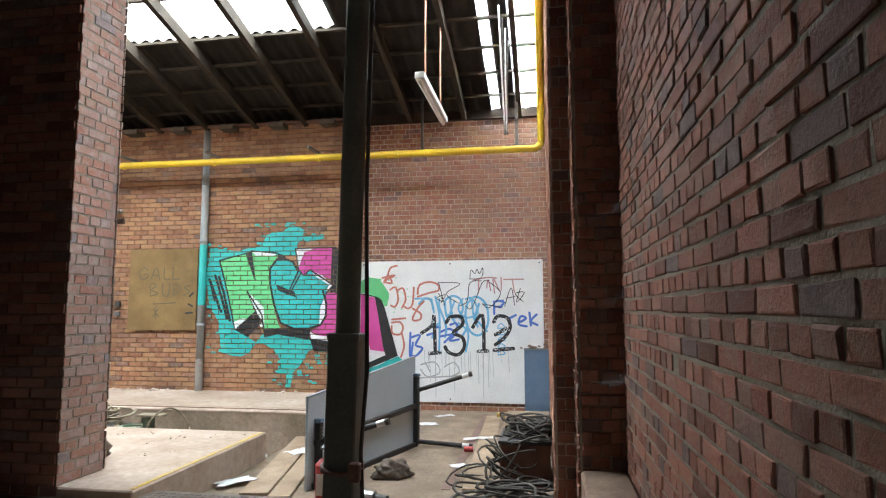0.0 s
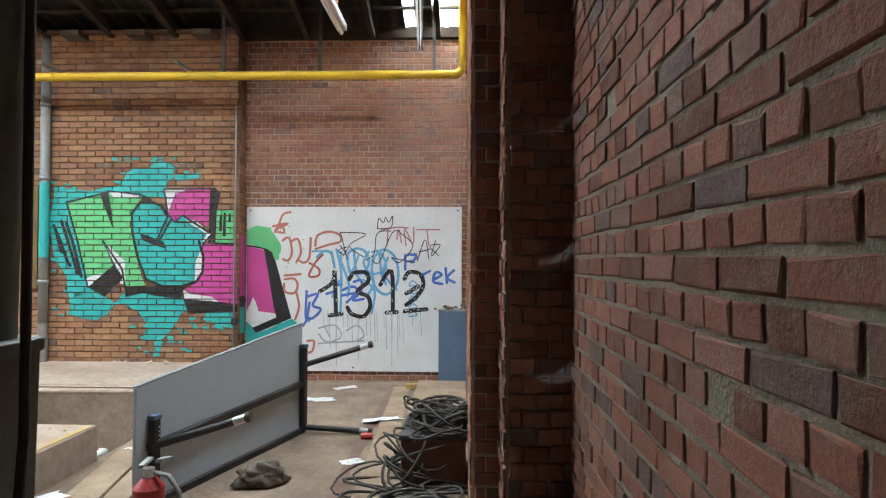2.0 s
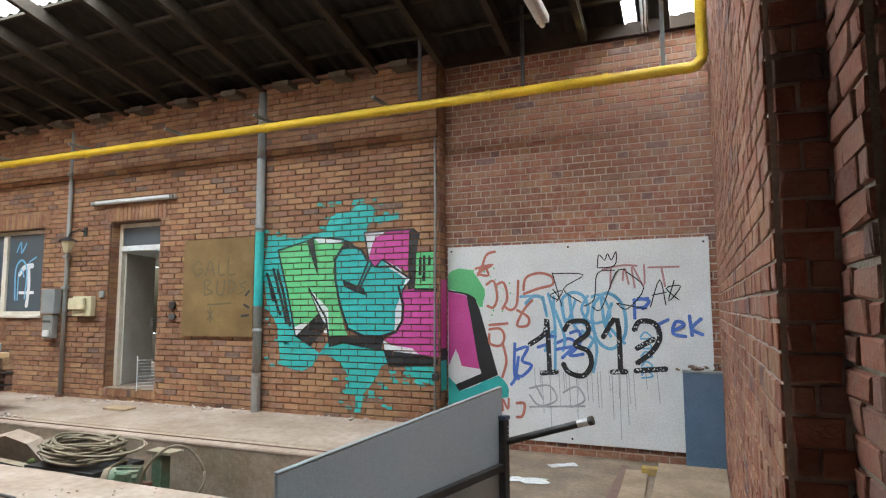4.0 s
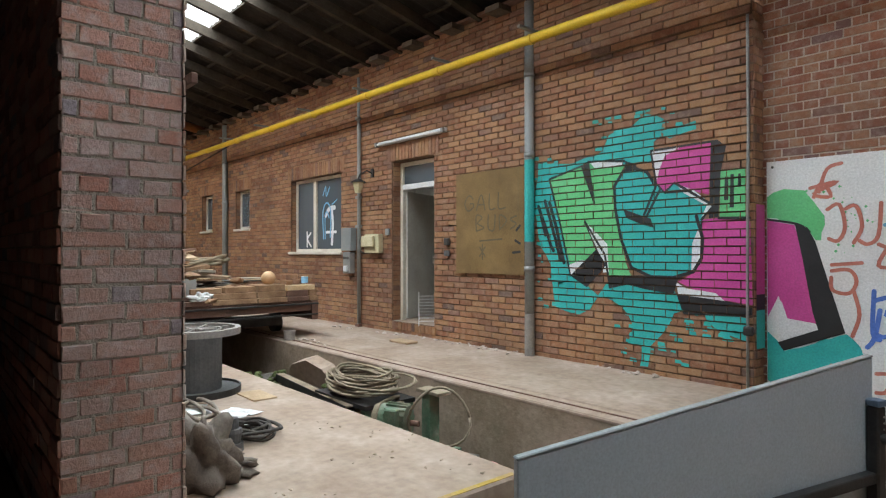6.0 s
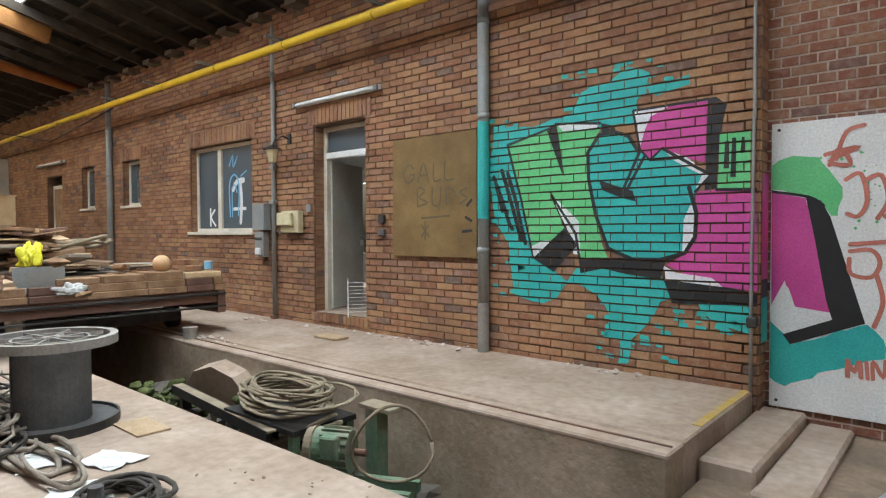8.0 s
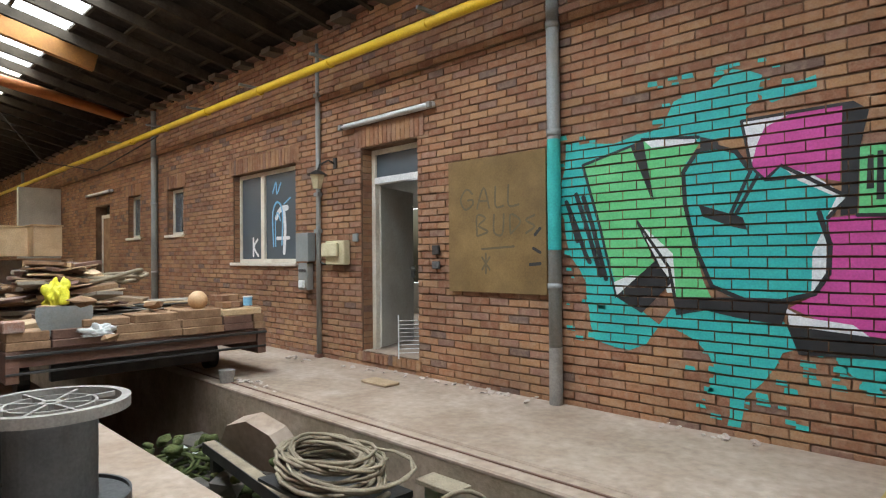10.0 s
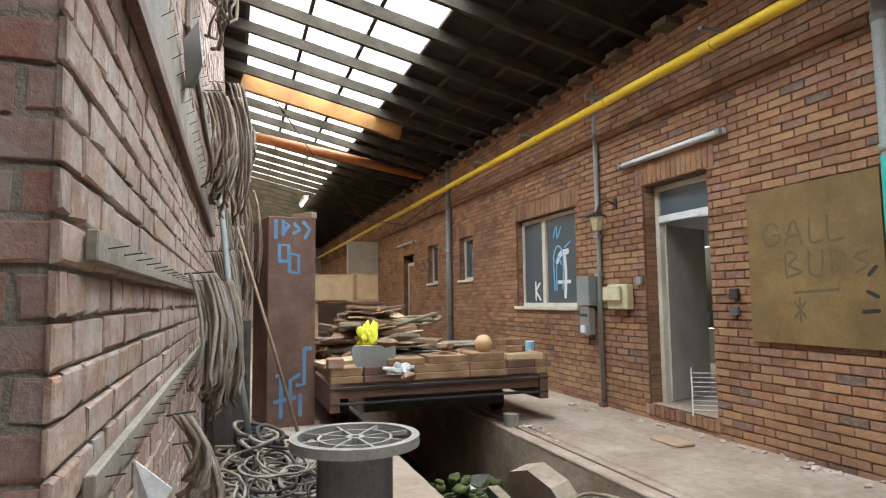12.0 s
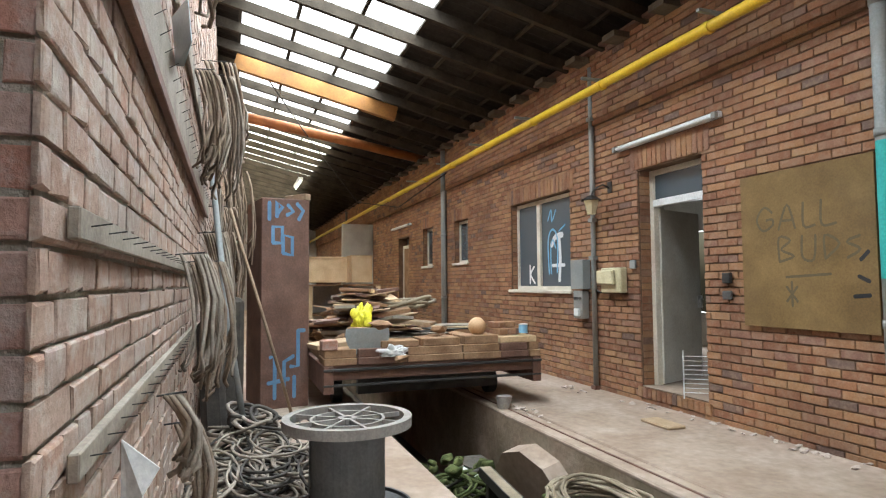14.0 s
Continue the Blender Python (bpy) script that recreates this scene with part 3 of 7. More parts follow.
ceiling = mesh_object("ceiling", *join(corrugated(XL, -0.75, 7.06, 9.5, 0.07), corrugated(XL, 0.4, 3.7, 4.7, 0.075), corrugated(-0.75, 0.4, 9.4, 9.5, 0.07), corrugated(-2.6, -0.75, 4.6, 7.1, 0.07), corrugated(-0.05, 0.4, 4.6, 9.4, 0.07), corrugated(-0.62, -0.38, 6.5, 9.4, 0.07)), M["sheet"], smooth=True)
tagged(ceiling, "corrugated roof sheets, coloured dark for shade, on wooden rafters and battens", "ceiling", kind="structure")
for ob in (rafters, battens):
    ob.parent = ceiling
lights_sheet = mesh_object("pale_sheets", *join(corrugated(-0.75, -0.62, 6.5, 9.4, 0.07), corrugated(-0.38, -0.05, 6.5, 9.4, 0.07)), M["sheet_light"], ceiling, smooth=True)
mesh_object("dirty_sheets", *corrugated(XL, -16.2, 4.7, 7.06, 0.07), M["sheet_dirty"], ceiling, smooth=True)
mesh_object("dirty_sheets", *corrugated(-14.4, -13.5, 4.7, 7.06, 0.07), M["sheet_dirty"], ceiling, smooth=True)
# added unseen parapet, near black, closing roof above the long wall and dark room
slab("wall_above_opening", (-3.48, 3.88, 4.62), (0.6, 4.24, 5.9), M["black_shell"], "near-black unseen wall above the wide opening", "wall", 0)

# ---- graffiti: paint patches that lie on each brick, and on the white board ----
WALL_PAINT, WALL_STROKES, BOARD_PAINT, BOARD_STROKES = [], [], [], []
WALL_PAINT.append(("teal", 0, [(-5.4, 1.85), (-5.34, 2.41), (-4.98, 2.35), (-4.78, 2.36), (-4.46, 2.43), (-4.37, 2.61), (-4.11, 2.65), (-3.95, 2.75), (-3.74, 2.67), (-3.79, 2.5), (-3.84, 2.46), (-3.86, 2.27), (-4.17, 2.27), (-4.62, 2.34), (-5.16, 2.19), (-4.87, 1.21), (-4.51, 0.89), (-4.61, 0.74), (-4.77, 0.67), (-5.08, 0.73), (-5.16, 1.2), (-5.3, 1.43)]))
WALL_PAINT.append(("teal", 0, [(-4.39, 1.03), (-4.04, 1.02), (-3.66, 1.0), (-3.54, 0.81), (-3.63, 0.75), (-3.76, 0.54), (-3.89, 0.42), (-3.92, 0.2), (-4.0, 0.19), (-4.0, 0.4), (-4.15, 0.43), (-4.09, 0.6), (-4.21, 0.8), (-4.51, 0.89)]))
WALL_PAINT.append(("teal", 0, [(-3.34, 0.83), (-2.94, 0.77), (-2.94, 0.55), (-3.13, 0.61), (-3.32, 0.73)]))
WALL_PAINT.append(("teal", 0, [(-3.79, 2.55), (-3.4, 2.59), (-3.42, 2.53), (-3.69, 2.47)]))
WALL_PAINT.append(("teal", 2, [(-4.31, 1.92), (-4.28, 2.12), (-4.17, 2.22), (-4.0, 2.2), (-3.86, 2.09), (-3.79, 1.99), (-3.73, 1.94), (-3.63, 2.03), (-3.43, 1.94), (-3.25, 1.79), (-3.36, 1.66), (-3.35, 1.44), (-3.37, 1.25), (-3.47, 1.15), (-3.67, 1.11), (-3.98, 1.13), (-4.13, 1.23), (-4.22, 1.54)]))
WALL_PAINT.append(("green", 1, [(-5.17, 2.2), (-4.7, 2.31), (-4.54, 1.86), (-4.63, 2.34), (-4.31, 2.32), (-4.18, 2.25), (-4.31, 2.07), (-4.28, 1.7), (-4.16, 1.23), (-4.1, 1.1), (-4.38, 1.11), (-4.42, 1.33), (-4.61, 1.6), (-4.68, 1.7), (-4.52, 1.33), (-4.87, 1.18)]))
WALL_PAINT.append(("white", 2, [(-4.63, 2.35), (-4.18, 2.3), (-4.22, 2.26), (-4.55, 2.27)]))
WALL_PAINT.append(("white", 2, [(-4.68, 1.7), (-4.52, 1.56), (-4.39, 1.44), (-4.37, 1.14), (-4.44, 1.14), (-4.47, 1.3)]))
WALL_PAINT.append(("white", 2, [(-4.89, 1.21), (-4.74, 1.27), (-4.61, 1.26), (-4.87, 1.08)]))
WALL_PAINT.append(("black", 3, [(-4.87, 1.09), (-4.52, 1.38), (-4.4, 1.22), (-4.65, 0.97)]))
WALL_PAINT.append(("black", 3, [(-4.39, 1.11), (-3.98, 1.12), (-3.59, 1.11), (-3.64, 0.95), (-3.93, 0.98), (-4.15, 1.02), (-4.37, 0.97)]))
WALL_PAINT.append(("black", 3, [(-4.73, 2.31), (-4.62, 2.33), (-4.55, 1.85)]))
WALL_PAINT.append(("black", 3, [(-4.19, 1.8), (-4.02, 1.74), (-3.88, 1.69), (-3.85, 1.6), (-3.96, 1.63), (-4.16, 1.71)]))
WALL_PAINT.append(("black", 3, [(-4.17, 2.3), (-4.05, 2.26), (-4.03, 2.2), (-4.17, 2.22)]))
WALL_PAINT.append(("pink", 1, [(-3.88, 2.37), (-3.27, 2.38), (-3.29, 1.89), (-3.46, 1.94), (-3.63, 2.03), (-3.73, 1.94), (-3.82, 2.04)]))
WALL_PAINT.append(("white", 2, [(-3.88, 2.37), (-3.54, 2.38), (-3.73, 2.3), (-3.78, 2.19), (-3.82, 2.04)]))
WALL_PAINT.append(("white", 3, [(-3.63, 2.03), (-3.43, 1.94), (-3.25, 1.79), (-3.36, 1.68), (-3.31, 1.79), (-3.53, 1.92)]))
WALL_PAINT.append(("white", 3, [(-3.39, 1.58), (-3.35, 1.44), (-3.37, 1.25), (-3.46, 1.18), (-3.45, 1.44)]))
WALL_PAINT.append(("black", 2, [(-3.27, 2.39), (-3.21, 2.39), (-3.13, 2.32), (-3.18, 2.09), (-3.2, 1.68), (-3.29, 1.67), (-3.28, 1.91)]))
WALL_PAINT.append(("green", 1, [(-3.18, 2.11), (-2.96, 2.11), (-2.96, 1.67), (-3.19, 1.68)]))
WALL_PAINT.append(("black", 2, [(-3.14, 2.04), (-3.11, 2.04), (-3.11, 1.83), (-3.15, 1.83)]))
WALL_PAINT.append(("black", 2, [(-3.09, 2.06), (-3.06, 2.06), (-3.06, 1.76), (-3.1, 1.76)]))
WALL_PAINT.append(("black", 2, [(-3.02, 2.06), (-3.0, 2.06), (-3.0, 1.94), (-3.03, 1.94)]))
WALL_PAINT.append(("pink", 1, [(-3.36, 1.66), (-3.2, 1.67), (-2.92, 1.66), (-2.9, 0.89), (-3.27, 0.93), (-3.59, 1.07), (-3.47, 1.14), (-3.37, 1.25), (-3.34, 1.44)]))
WALL_PAINT.append(("white", 2, [(-3.62, 1.07), (-3.51, 1.01), (-3.23, 0.98), (-3.13, 0.9), (-3.59, 0.94)]))
WALL_PAINT.append(("black", 2, [(-3.61, 0.95), (-3.12, 0.91), (-2.9, 0.87), (-2.9, 0.78), (-3.54, 0.76)]))
WALL_STROKES.append(("black", 2, 0.035, [(-5.34, 1.9), (-5.24, 1.67), (-5.15, 1.43), (-5.11, 1.37)]))
WALL_STROKES.append(("black", 2, 0.035, [(-5.24, 1.96), (-5.16, 1.73), (-5.08, 1.49), (-5.01, 1.26)]))
WALL_STROKES.append(("black", 2, 0.035, [(-5.3, 1.79), (-5.23, 1.55)]))
WALL_STROKES.append(("black", 2, 0.035, [(-5.17, 1.93), (-5.08, 1.67), (-4.96, 1.23)]))
WALL_STROKES.append(("black", 4, 0.022, [(-5.17, 2.2), (-4.7, 2.31), (-4.54, 1.86), (-4.63, 2.35), (-4.18, 2.3)]))
WALL_STROKES.append(("black", 4, 0.022, [(-5.17, 2.2), (-5.01, 1.66), (-4.87, 1.09), (-4.52, 1.38), (-4.68, 1.7), (-4.42, 1.33), (-4.37, 1.06)]))
WALL_STROKES.append(("black", 4, 0.028, [(-3.83, 2.02), (-3.92, 2.16), (-4.05, 2.21), (-4.19, 2.2), (-4.3, 2.05), (-4.29, 1.81), (-4.22, 1.49), (-4.1, 1.2), (-3.88, 1.11), (-3.64, 1.11), (-3.44, 1.17), (-3.36, 1.3), (-3.35, 1.49), (-3.41, 1.7)]))
WALL_STROKES.append(("black", 4, 0.022, [(-3.82, 2.02), (-3.96, 1.72), (-3.94, 1.69), (-3.77, 1.99), (-3.73, 1.94), (-3.63, 2.03), (-3.25, 1.79), (-3.36, 1.66)]))
WALL_STROKES.append(("black", 4, 0.018, [(-3.88, 2.37), (-3.27, 2.38)]))
WALL_STROKES.append(("black", 4, 0.018, [(-3.88, 2.37), (-3.82, 2.04), (-3.73, 1.94), (-3.46, 1.94)]))
WALL_STROKES.append(("black", 4, 0.02, [(-3.2, 1.67), (-2.92, 1.66)]))
BOARD_PAINT.append(("pink", 1, [(-2.86, 1.64), (-2.63, 1.59), (-2.56, 1.31), (-2.46, 0.75), (-2.71, 0.78), (-2.76, 0.97), (-2.85, 0.78)]))
BOARD_PAINT.append(("white", 2, [(-2.77, 0.96), (-2.73, 0.91), (-2.69, 0.78), (-2.45, 0.71), (-2.75, 0.57)]))
BOARD_PAINT.append(("black", 2, [(-2.63, 1.61), (-2.53, 1.57), (-2.47, 1.45), (-2.25, 0.69), (-2.72, 0.49), (-2.77, 0.56), (-2.45, 0.7), (-2.49, 0.84), (-2.57, 1.31)]))
BOARD_PAINT.append(("teal", 1, [(-2.87, 0.66), (-2.77, 0.58), (-2.72, 0.49), (-2.23, 0.69), (-2.13, 0.58), (-2.14, 0.46), (-2.41, 0.35), (-2.75, 0.17), (-2.87, 0.22)]))
BOARD_PAINT.append(("green", 1, [(-2.87, 1.85), (-2.71, 1.91), (-2.56, 1.88), (-2.4, 1.66), (-2.42, 1.45), (-2.47, 1.47), (-2.53, 1.57), (-2.63, 1.61), (-2.86, 1.66)]))
BOARD_STROKES.append(("black", 3, 0.02, [(-2.87, 1.65), (-2.61, 1.6), (-2.51, 1.53)]))
BOARD_STROKES.append(("red", 3, 0.03, [(-2.35, 0.42), (-2.35, 0.29), (-2.35, 0.4), (-2.31, 0.34), (-2.28, 0.42), (-2.27, 0.3)]))
BOARD_STROKES.append(("red", 3, 0.025, [(-2.24, 0.42), (-2.23, 0.3)]))
BOARD_STROKES.append(("red", 3, 0.025, [(-2.2, 0.3), (-2.2, 0.43), (-2.14, 0.32), (-2.13, 0.44)]))
BOARD_STROKES.append(("red", 3, 0.03, [(-2.51, 1.9), (-2.3, 1.94), (-2.48, 1.85), (-2.35, 1.82), (-2.42, 1.94), (-2.48, 1.82)]))
BOARD_STROKES.append(("red", 3, 0.03, [(-2.44, 1.86), (-2.38, 2.05), (-2.27, 2.09)]))
BOARD_STROKES.append(("red", 3, 0.03, [(-2.38, 1.71), (-2.29, 1.75), (-2.25, 1.56), (-2.3, 1.45), (-2.37, 1.47)]))
BOARD_STROKES.append(("red", 3, 0.03, [(-2.25, 1.71), (-2.17, 1.73), (-2.13, 1.56), (-2.19, 1.43)]))
BOARD_STROKES.append(("red", 3, 0.03, [(-2.0, 1.75), (-2.02, 1.49), (-2.09, 1.42), (-2.15, 1.45)]))
BOARD_STROKES.append(("red", 3, 0.03, [(-1.94, 1.64), (-1.91, 1.78), (-1.76, 1.83), (-1.62, 1.79), (-1.61, 1.7), (-1.76, 1.66), (-1.94, 1.6)]))
BOARD_STROKES.append(("red", 3, 0.03, [(-2.02, 1.42), (-1.89, 1.34), (-1.9, 1.25), (-2.02, 1.25), (-1.94, 1.42), (-1.84, 1.53)]))
BOARD_STROKES.append(("red", 3, 0.03, [(-2.35, 1.2), (-2.22, 1.21), (-2.17, 1.12), (-2.22, 1.02), (-2.34, 1.04), (-2.35, 1.15)]))
BOARD_STROKES.append(("red", 3, 0.03, [(-2.19, 1.04), (-2.15, 0.85), (-2.2, 0.67)]))
BOARD_STROKES.append(("red", 3, 0.03, [(-2.35, 1.25), (-2.13, 1.27)]))
BOARD_STROKES.append(("red", 3, 0.03, [(-2.04, 0.39), (-1.95, 0.39), (-1.97, 0.26), (-2.04, 0.24)]))
BOARD_STROKES.append(("darkred", 3, 0.02, [(-1.07, 1.85), (-0.86, 1.89), (-0.71, 1.88)]))
BOARD_STROKES.append(("darkred", 3, 0.02, [(-0.98, 1.86), (-0.99, 1.65)]))
BOARD_STROKES.append(("darkred", 3, 0.02, [(-0.86, 1.73), (-0.84, 1.86), (-0.8, 1.69)]))
BOARD_STROKES.append(("darkred", 3, 0.02, [(-0.74, 1.65), (-0.76, 1.88), (-0.65, 1.67), (-0.64, 1.89)]))
BOARD_STROKES.append(("darkred", 3, 0.02, [(-0.6, 1.86), (-0.3, 1.86)]))
BOARD_STROKES.append(("darkred", 3, 0.02, [(-0.47, 1.86), (-0.44, 1.66)]))
BOARD_STROKES.append(("black", 5, 0.012, [(-1.51, 1.46), (-1.61, 1.83)]))
BOARD_STROKES.append(("black", 5, 0.012, [(-1.61, 1.82), (-1.27, 1.8), (-1.49, 1.65), (-1.3, 1.5)]))
BOARD_STROKES.append(("black", 5, 0.012, [(-1.27, 1.46), (-1.16, 1.54), (-1.12, 1.81), (-0.94, 1.84)]))
BOARD_STROKES.append(("black", 5, 0.012, [(-1.19, 1.46), (-1.09, 1.43), (-0.93, 1.81), (-0.82, 1.84)]))
BOARD_STROKES.append(("black", 5, 0.012, [(-0.82, 1.82), (-0.65, 1.65), (-0.82, 1.43), (-0.93, 1.49)]))
BOARD_STROKES.append(("black", 5, 0.012, [(-0.93, 1.49), (-0.63, 1.43)]))
BOARD_STROKES.append(("black", 5, 0.012, [(-0.59, 1.45), (-0.49, 1.73), (-0.44, 1.47)]))
BOARD_STROKES.append(("black", 5, 0.012, [(-0.57, 1.57), (-0.43, 1.6)]))
BOARD_STROKES.append(("black", 5, 0.012, [(-0.35, 1.72), (-0.41, 1.51), (-0.29, 1.66), (-0.43, 1.64), (-0.31, 1.52)]))
BOARD_STROKES.append(("black", 5, 0.012, [(-1.61, 1.65), (-1.53, 1.53), (-1.64, 1.58), (-1.5, 1.63), (-1.57, 1.51)]))
BOARD_STROKES.append(("black", 5, 0.012, [(-1.12, 1.87), (-1.1, 2.01), (-1.04, 1.95), (-1.01, 2.02), (-0.97, 1.95), (-0.92, 2.04), (-0.94, 1.89), (-1.12, 1.87)]))
BOARD_STROKES.append(("ltblue", 2, 0.03, [(-1.98, 1.57), (-1.79, 1.58)]))
BOARD_STROKES.append(("ltblue", 2, 0.03, [(-1.72, 1.57), (-1.68, 1.35)]))
BOARD_STROKES.append(("ltblue", 2, 0.03, [(-1.6, 1.57), (-1.6, 1.31)]))
BOARD_STROKES.append(("ltblue", 2, 0.03, [(-1.51, 1.53), (-1.47, 1.27), (-1.36, 1.53)]))
BOARD_STROKES.append(("ltblue", 2, 0.03, [(-1.23, 1.57), (-1.3, 1.42), (-1.19, 1.28), (-1.0, 1.35), (-1.08, 1.57), (-1.19, 1.56)]))
BOARD_STROKES.append(("ltblue", 2, 0.03, [(-1.71, 0.97), (-1.6, 1.2), (-1.6, 0.75)]))
BOARD_STROKES.append(("ltblue", 2, 0.03, [(-1.3, 1.2), (-1.15, 1.05), (-1.19, 0.76)]))
BOARD_STROKES.append(("blue", 2, 0.035, [(-2.05, 0.97), (-1.9, 1.01), (-1.97, 0.86), (-1.86, 0.81), (-1.97, 0.69), (-2.05, 0.71)]))
BOARD_STROKES.append(("blue", 2, 0.035, [(-1.79, 1.01), (-1.67, 1.05)]))
BOARD_STROKES.append(("blue", 2, 0.035, [(-1.6, 1.05), (-1.45, 1.11), (-1.38, 1.05), (-1.52, 0.9)]))
BOARD_STROKES.append(("blue", 2, 0.035, [(-0.52, 1.28), (-0.5, 1.15)]))
BOARD_STROKES.append(("blue", 2, 0.035, [(-0.52, 1.27), (-0.42, 1.32)]))
BOARD_STROKES.append(("blue", 2, 0.035, [(-0.37, 1.21), (-0.27, 1.27), (-0.35, 1.3), (-0.38, 1.18), (-0.26, 1.15)]))
BOARD_STROKES.append(("blue", 2, 0.035, [(-0.22, 1.36), (-0.2, 1.16)]))
BOARD_STROKES.append(("blue", 2, 0.035, [(-0.11, 1.33), (-0.2, 1.23), (-0.1, 1.17)]))
BOARD_STROKES.append(("blue", 2, 0.035, [(-2.01, 0.9), (-2.05, 0.67), (-2.1, 0.59)]))
BOARD_STROKES.append(("blue", 2, 0.035, [(-0.71, 1.54), (-0.6, 1.51), (-0.67, 1.43)]))
BOARD_STROKES.append(("ltblue", 2, 0.036, [(-1.92, 1.49), (-1.83, 1.57), (-1.73, 1.55), (-1.69, 1.4)]))
BOARD_STROKES.append(("ltblue", 2, 0.034, [(-1.66, 1.6), (-1.6, 1.35), (-1.59, 1.12)]))
BOARD_STROKES.append(("ltblue", 2, 0.036, [(-1.49, 1.33), (-1.51, 1.53), (-1.39, 1.61), (-1.27, 1.56), (-1.23, 1.4), (-1.34, 1.28), (-1.48, 1.32)]))
BOARD_STROKES.append(("ltblue", 2, 0.036, [(-1.43, 1.6), (-1.39, 1.28), (-1.29, 1.14)]))
BOARD_STROKES.append(("ltblue", 2, 0.036, [(-1.17, 1.49), (-1.03, 1.6), (-0.87, 1.47), (-0.85, 1.17), (-0.99, 1.01), (-1.14, 1.1), (-1.19, 1.33), (-1.16, 1.5)]))
BOARD_STROKES.append(("ltblue", 2, 0.034, [(-1.09, 1.56), (-1.06, 1.28), (-1.0, 1.14)]))
BOARD_STROKES.append(("ltblue", 2, 0.034, [(-1.29, 1.28), (-1.16, 1.17), (-1.24, 1.0)]))
BOARD_STROKES.append(("ltblue", 2, 0.034, [(-0.98, 1.49), (-1.03, 1.28), (-0.86, 1.07)]))
BOARD_STROKES.append(("ltblue", 2, 0.034, [(-1.59, 1.42), (-1.49, 1.14), (-1.51, 0.98)]))
BOARD_STROKES.append(("blue", 2, 0.034, [(-2.05, 1.05), (-2.06, 0.71), (-2.01, 0.66)]))
BOARD_STROKES.append(("blue", 2, 0.034, [(-1.74, 1.14), (-1.59, 1.13)]))
BOARD_STROKES.append(("blue", 2, 0.034, [(-1.59, 0.99), (-1.39, 1.03)]))
BOARD_STROKES.append(("blue", 2, 0.034, [(-1.43, 1.17), (-1.33, 1.19), (-1.33, 1.05), (-1.44, 0.93), (-1.29, 0.95)]))
BOARD_STROKES.append(("blue", 2, 0.034, [(-0.75, 1.53), (-0.75, 1.33)]))
BOARD_STROKES.append(("blue", 2, 0.03, [(-0.75, 1.52), (-0.61, 1.54)]))
BOARD_STROKES.append(("blue", 2, 0.03, [(-0.75, 1.44), (-0.63, 1.45)]))
BOARD_STROKES.append(("ltblue", 2, 0.018, [(-0.7, 1.14), (-0.65, 1.19), (-0.59, 1.13), (-0.7, 1.12)]))
BOARD_STROKES.append(("ltblue", 2, 0.018, [(-0.7, 1.04), (-0.65, 1.09), (-0.59, 1.03), (-0.7, 1.02)]))
BOARD_STROKES.append(("ltblue", 2, 0.018, [(-0.7, 0.94), (-0.65, 0.99), (-0.59, 0.94), (-0.7, 0.92)]))
BOARD_STROKES.append(("ltblue", 2, 0.018, [(-0.7, 0.84), (-0.65, 0.89), (-0.59, 0.84), (-0.7, 0.82)]))
BOARD_STROKES.append(("ltblue", 2, 0.018, [(-0.7, 0.75), (-0.65, 0.79), (-0.59, 0.74), (-0.7, 0.72)]))
BOARD_STROKES.append(("dripgrey", 1, 0.006, [(-1.83, 0.78), (-1.82, 0.57)]))
BOARD_STROKES.append(("dripgrey", 1, 0.006, [(-1.77, 0.78), (-1.76, 0.51)]))
BOARD_STROKES.append(("dripgrey", 1, 0.006, [(-1.66, 0.78), (-1.65, 0.45)]))
BOARD_STROKES.append(("dripgrey", 1, 0.006, [(-1.56, 0.78), (-1.55, 0.39)]))
BOARD_STROKES.append(("dripgrey", 1, 0.006, [(-1.49, 0.78), (-1.48, 0.57)]))
BOARD_STROKES.append(("dripgrey", 1, 0.006, [(-1.36, 0.78), (-1.35, 0.51)]))
BOARD_STROKES.append(("dripgrey", 1, 0.006, [(-1.21, 0.78), (-1.2, 0.45)]))
BOARD_STROKES.append(("dripgrey", 1, 0.006, [(-1.12, 0.78), (-1.11, 0.39)]))
BOARD_STROKES.append(("dripgrey", 1, 0.006, [(-1.03, 0.78), (-1.02, 0.57)]))
BOARD_STROKES.append(("dripgrey", 1, 0.006, [(-0.93, 0.78), (-0.93, 0.51)]))
BOARD_STROKES.append(("dripgrey", 1, 0.006, [(-0.83, 0.78), (-0.82, 0.45)]))
BOARD_STROKES.append(("dripgrey", 1, 0.006, [(-0.78, 0.78), (-0.77, 0.39)]))
BOARD_STROKES.append(("black", 4, 0.054, [(-1.88, 1.04), (-1.71, 1.16), (-1.68, 1.31), (-1.66, 0.75)]))
BOARD_STROKES.append(("black", 4, 0.054, [(-1.75, 0.73), (-1.58, 0.75)]))
BOARD_STROKES.append(("black", 4, 0.054, [(-1.49, 1.2), (-1.42, 1.29), (-1.26, 1.29), (-1.24, 1.17), (-1.38, 1.05), (-1.24, 0.98), (-1.21, 0.84), (-1.3, 0.72), (-1.45, 0.75), (-1.51, 0.84)]))
BOARD_STROKES.append(("black", 4, 0.054, [(-1.08, 1.13), (-0.93, 1.32), (-0.91, 0.78)]))
BOARD_STROKES.append(("black", 4, 0.054, [(-1.0, 0.77), (-0.85, 0.78)]))
BOARD_STROKES.append(("black", 4, 0.054, [(-0.76, 1.21), (-0.7, 1.3), (-0.56, 1.28), (-0.51, 1.14), (-0.59, 0.99), (-0.74, 0.87)]))
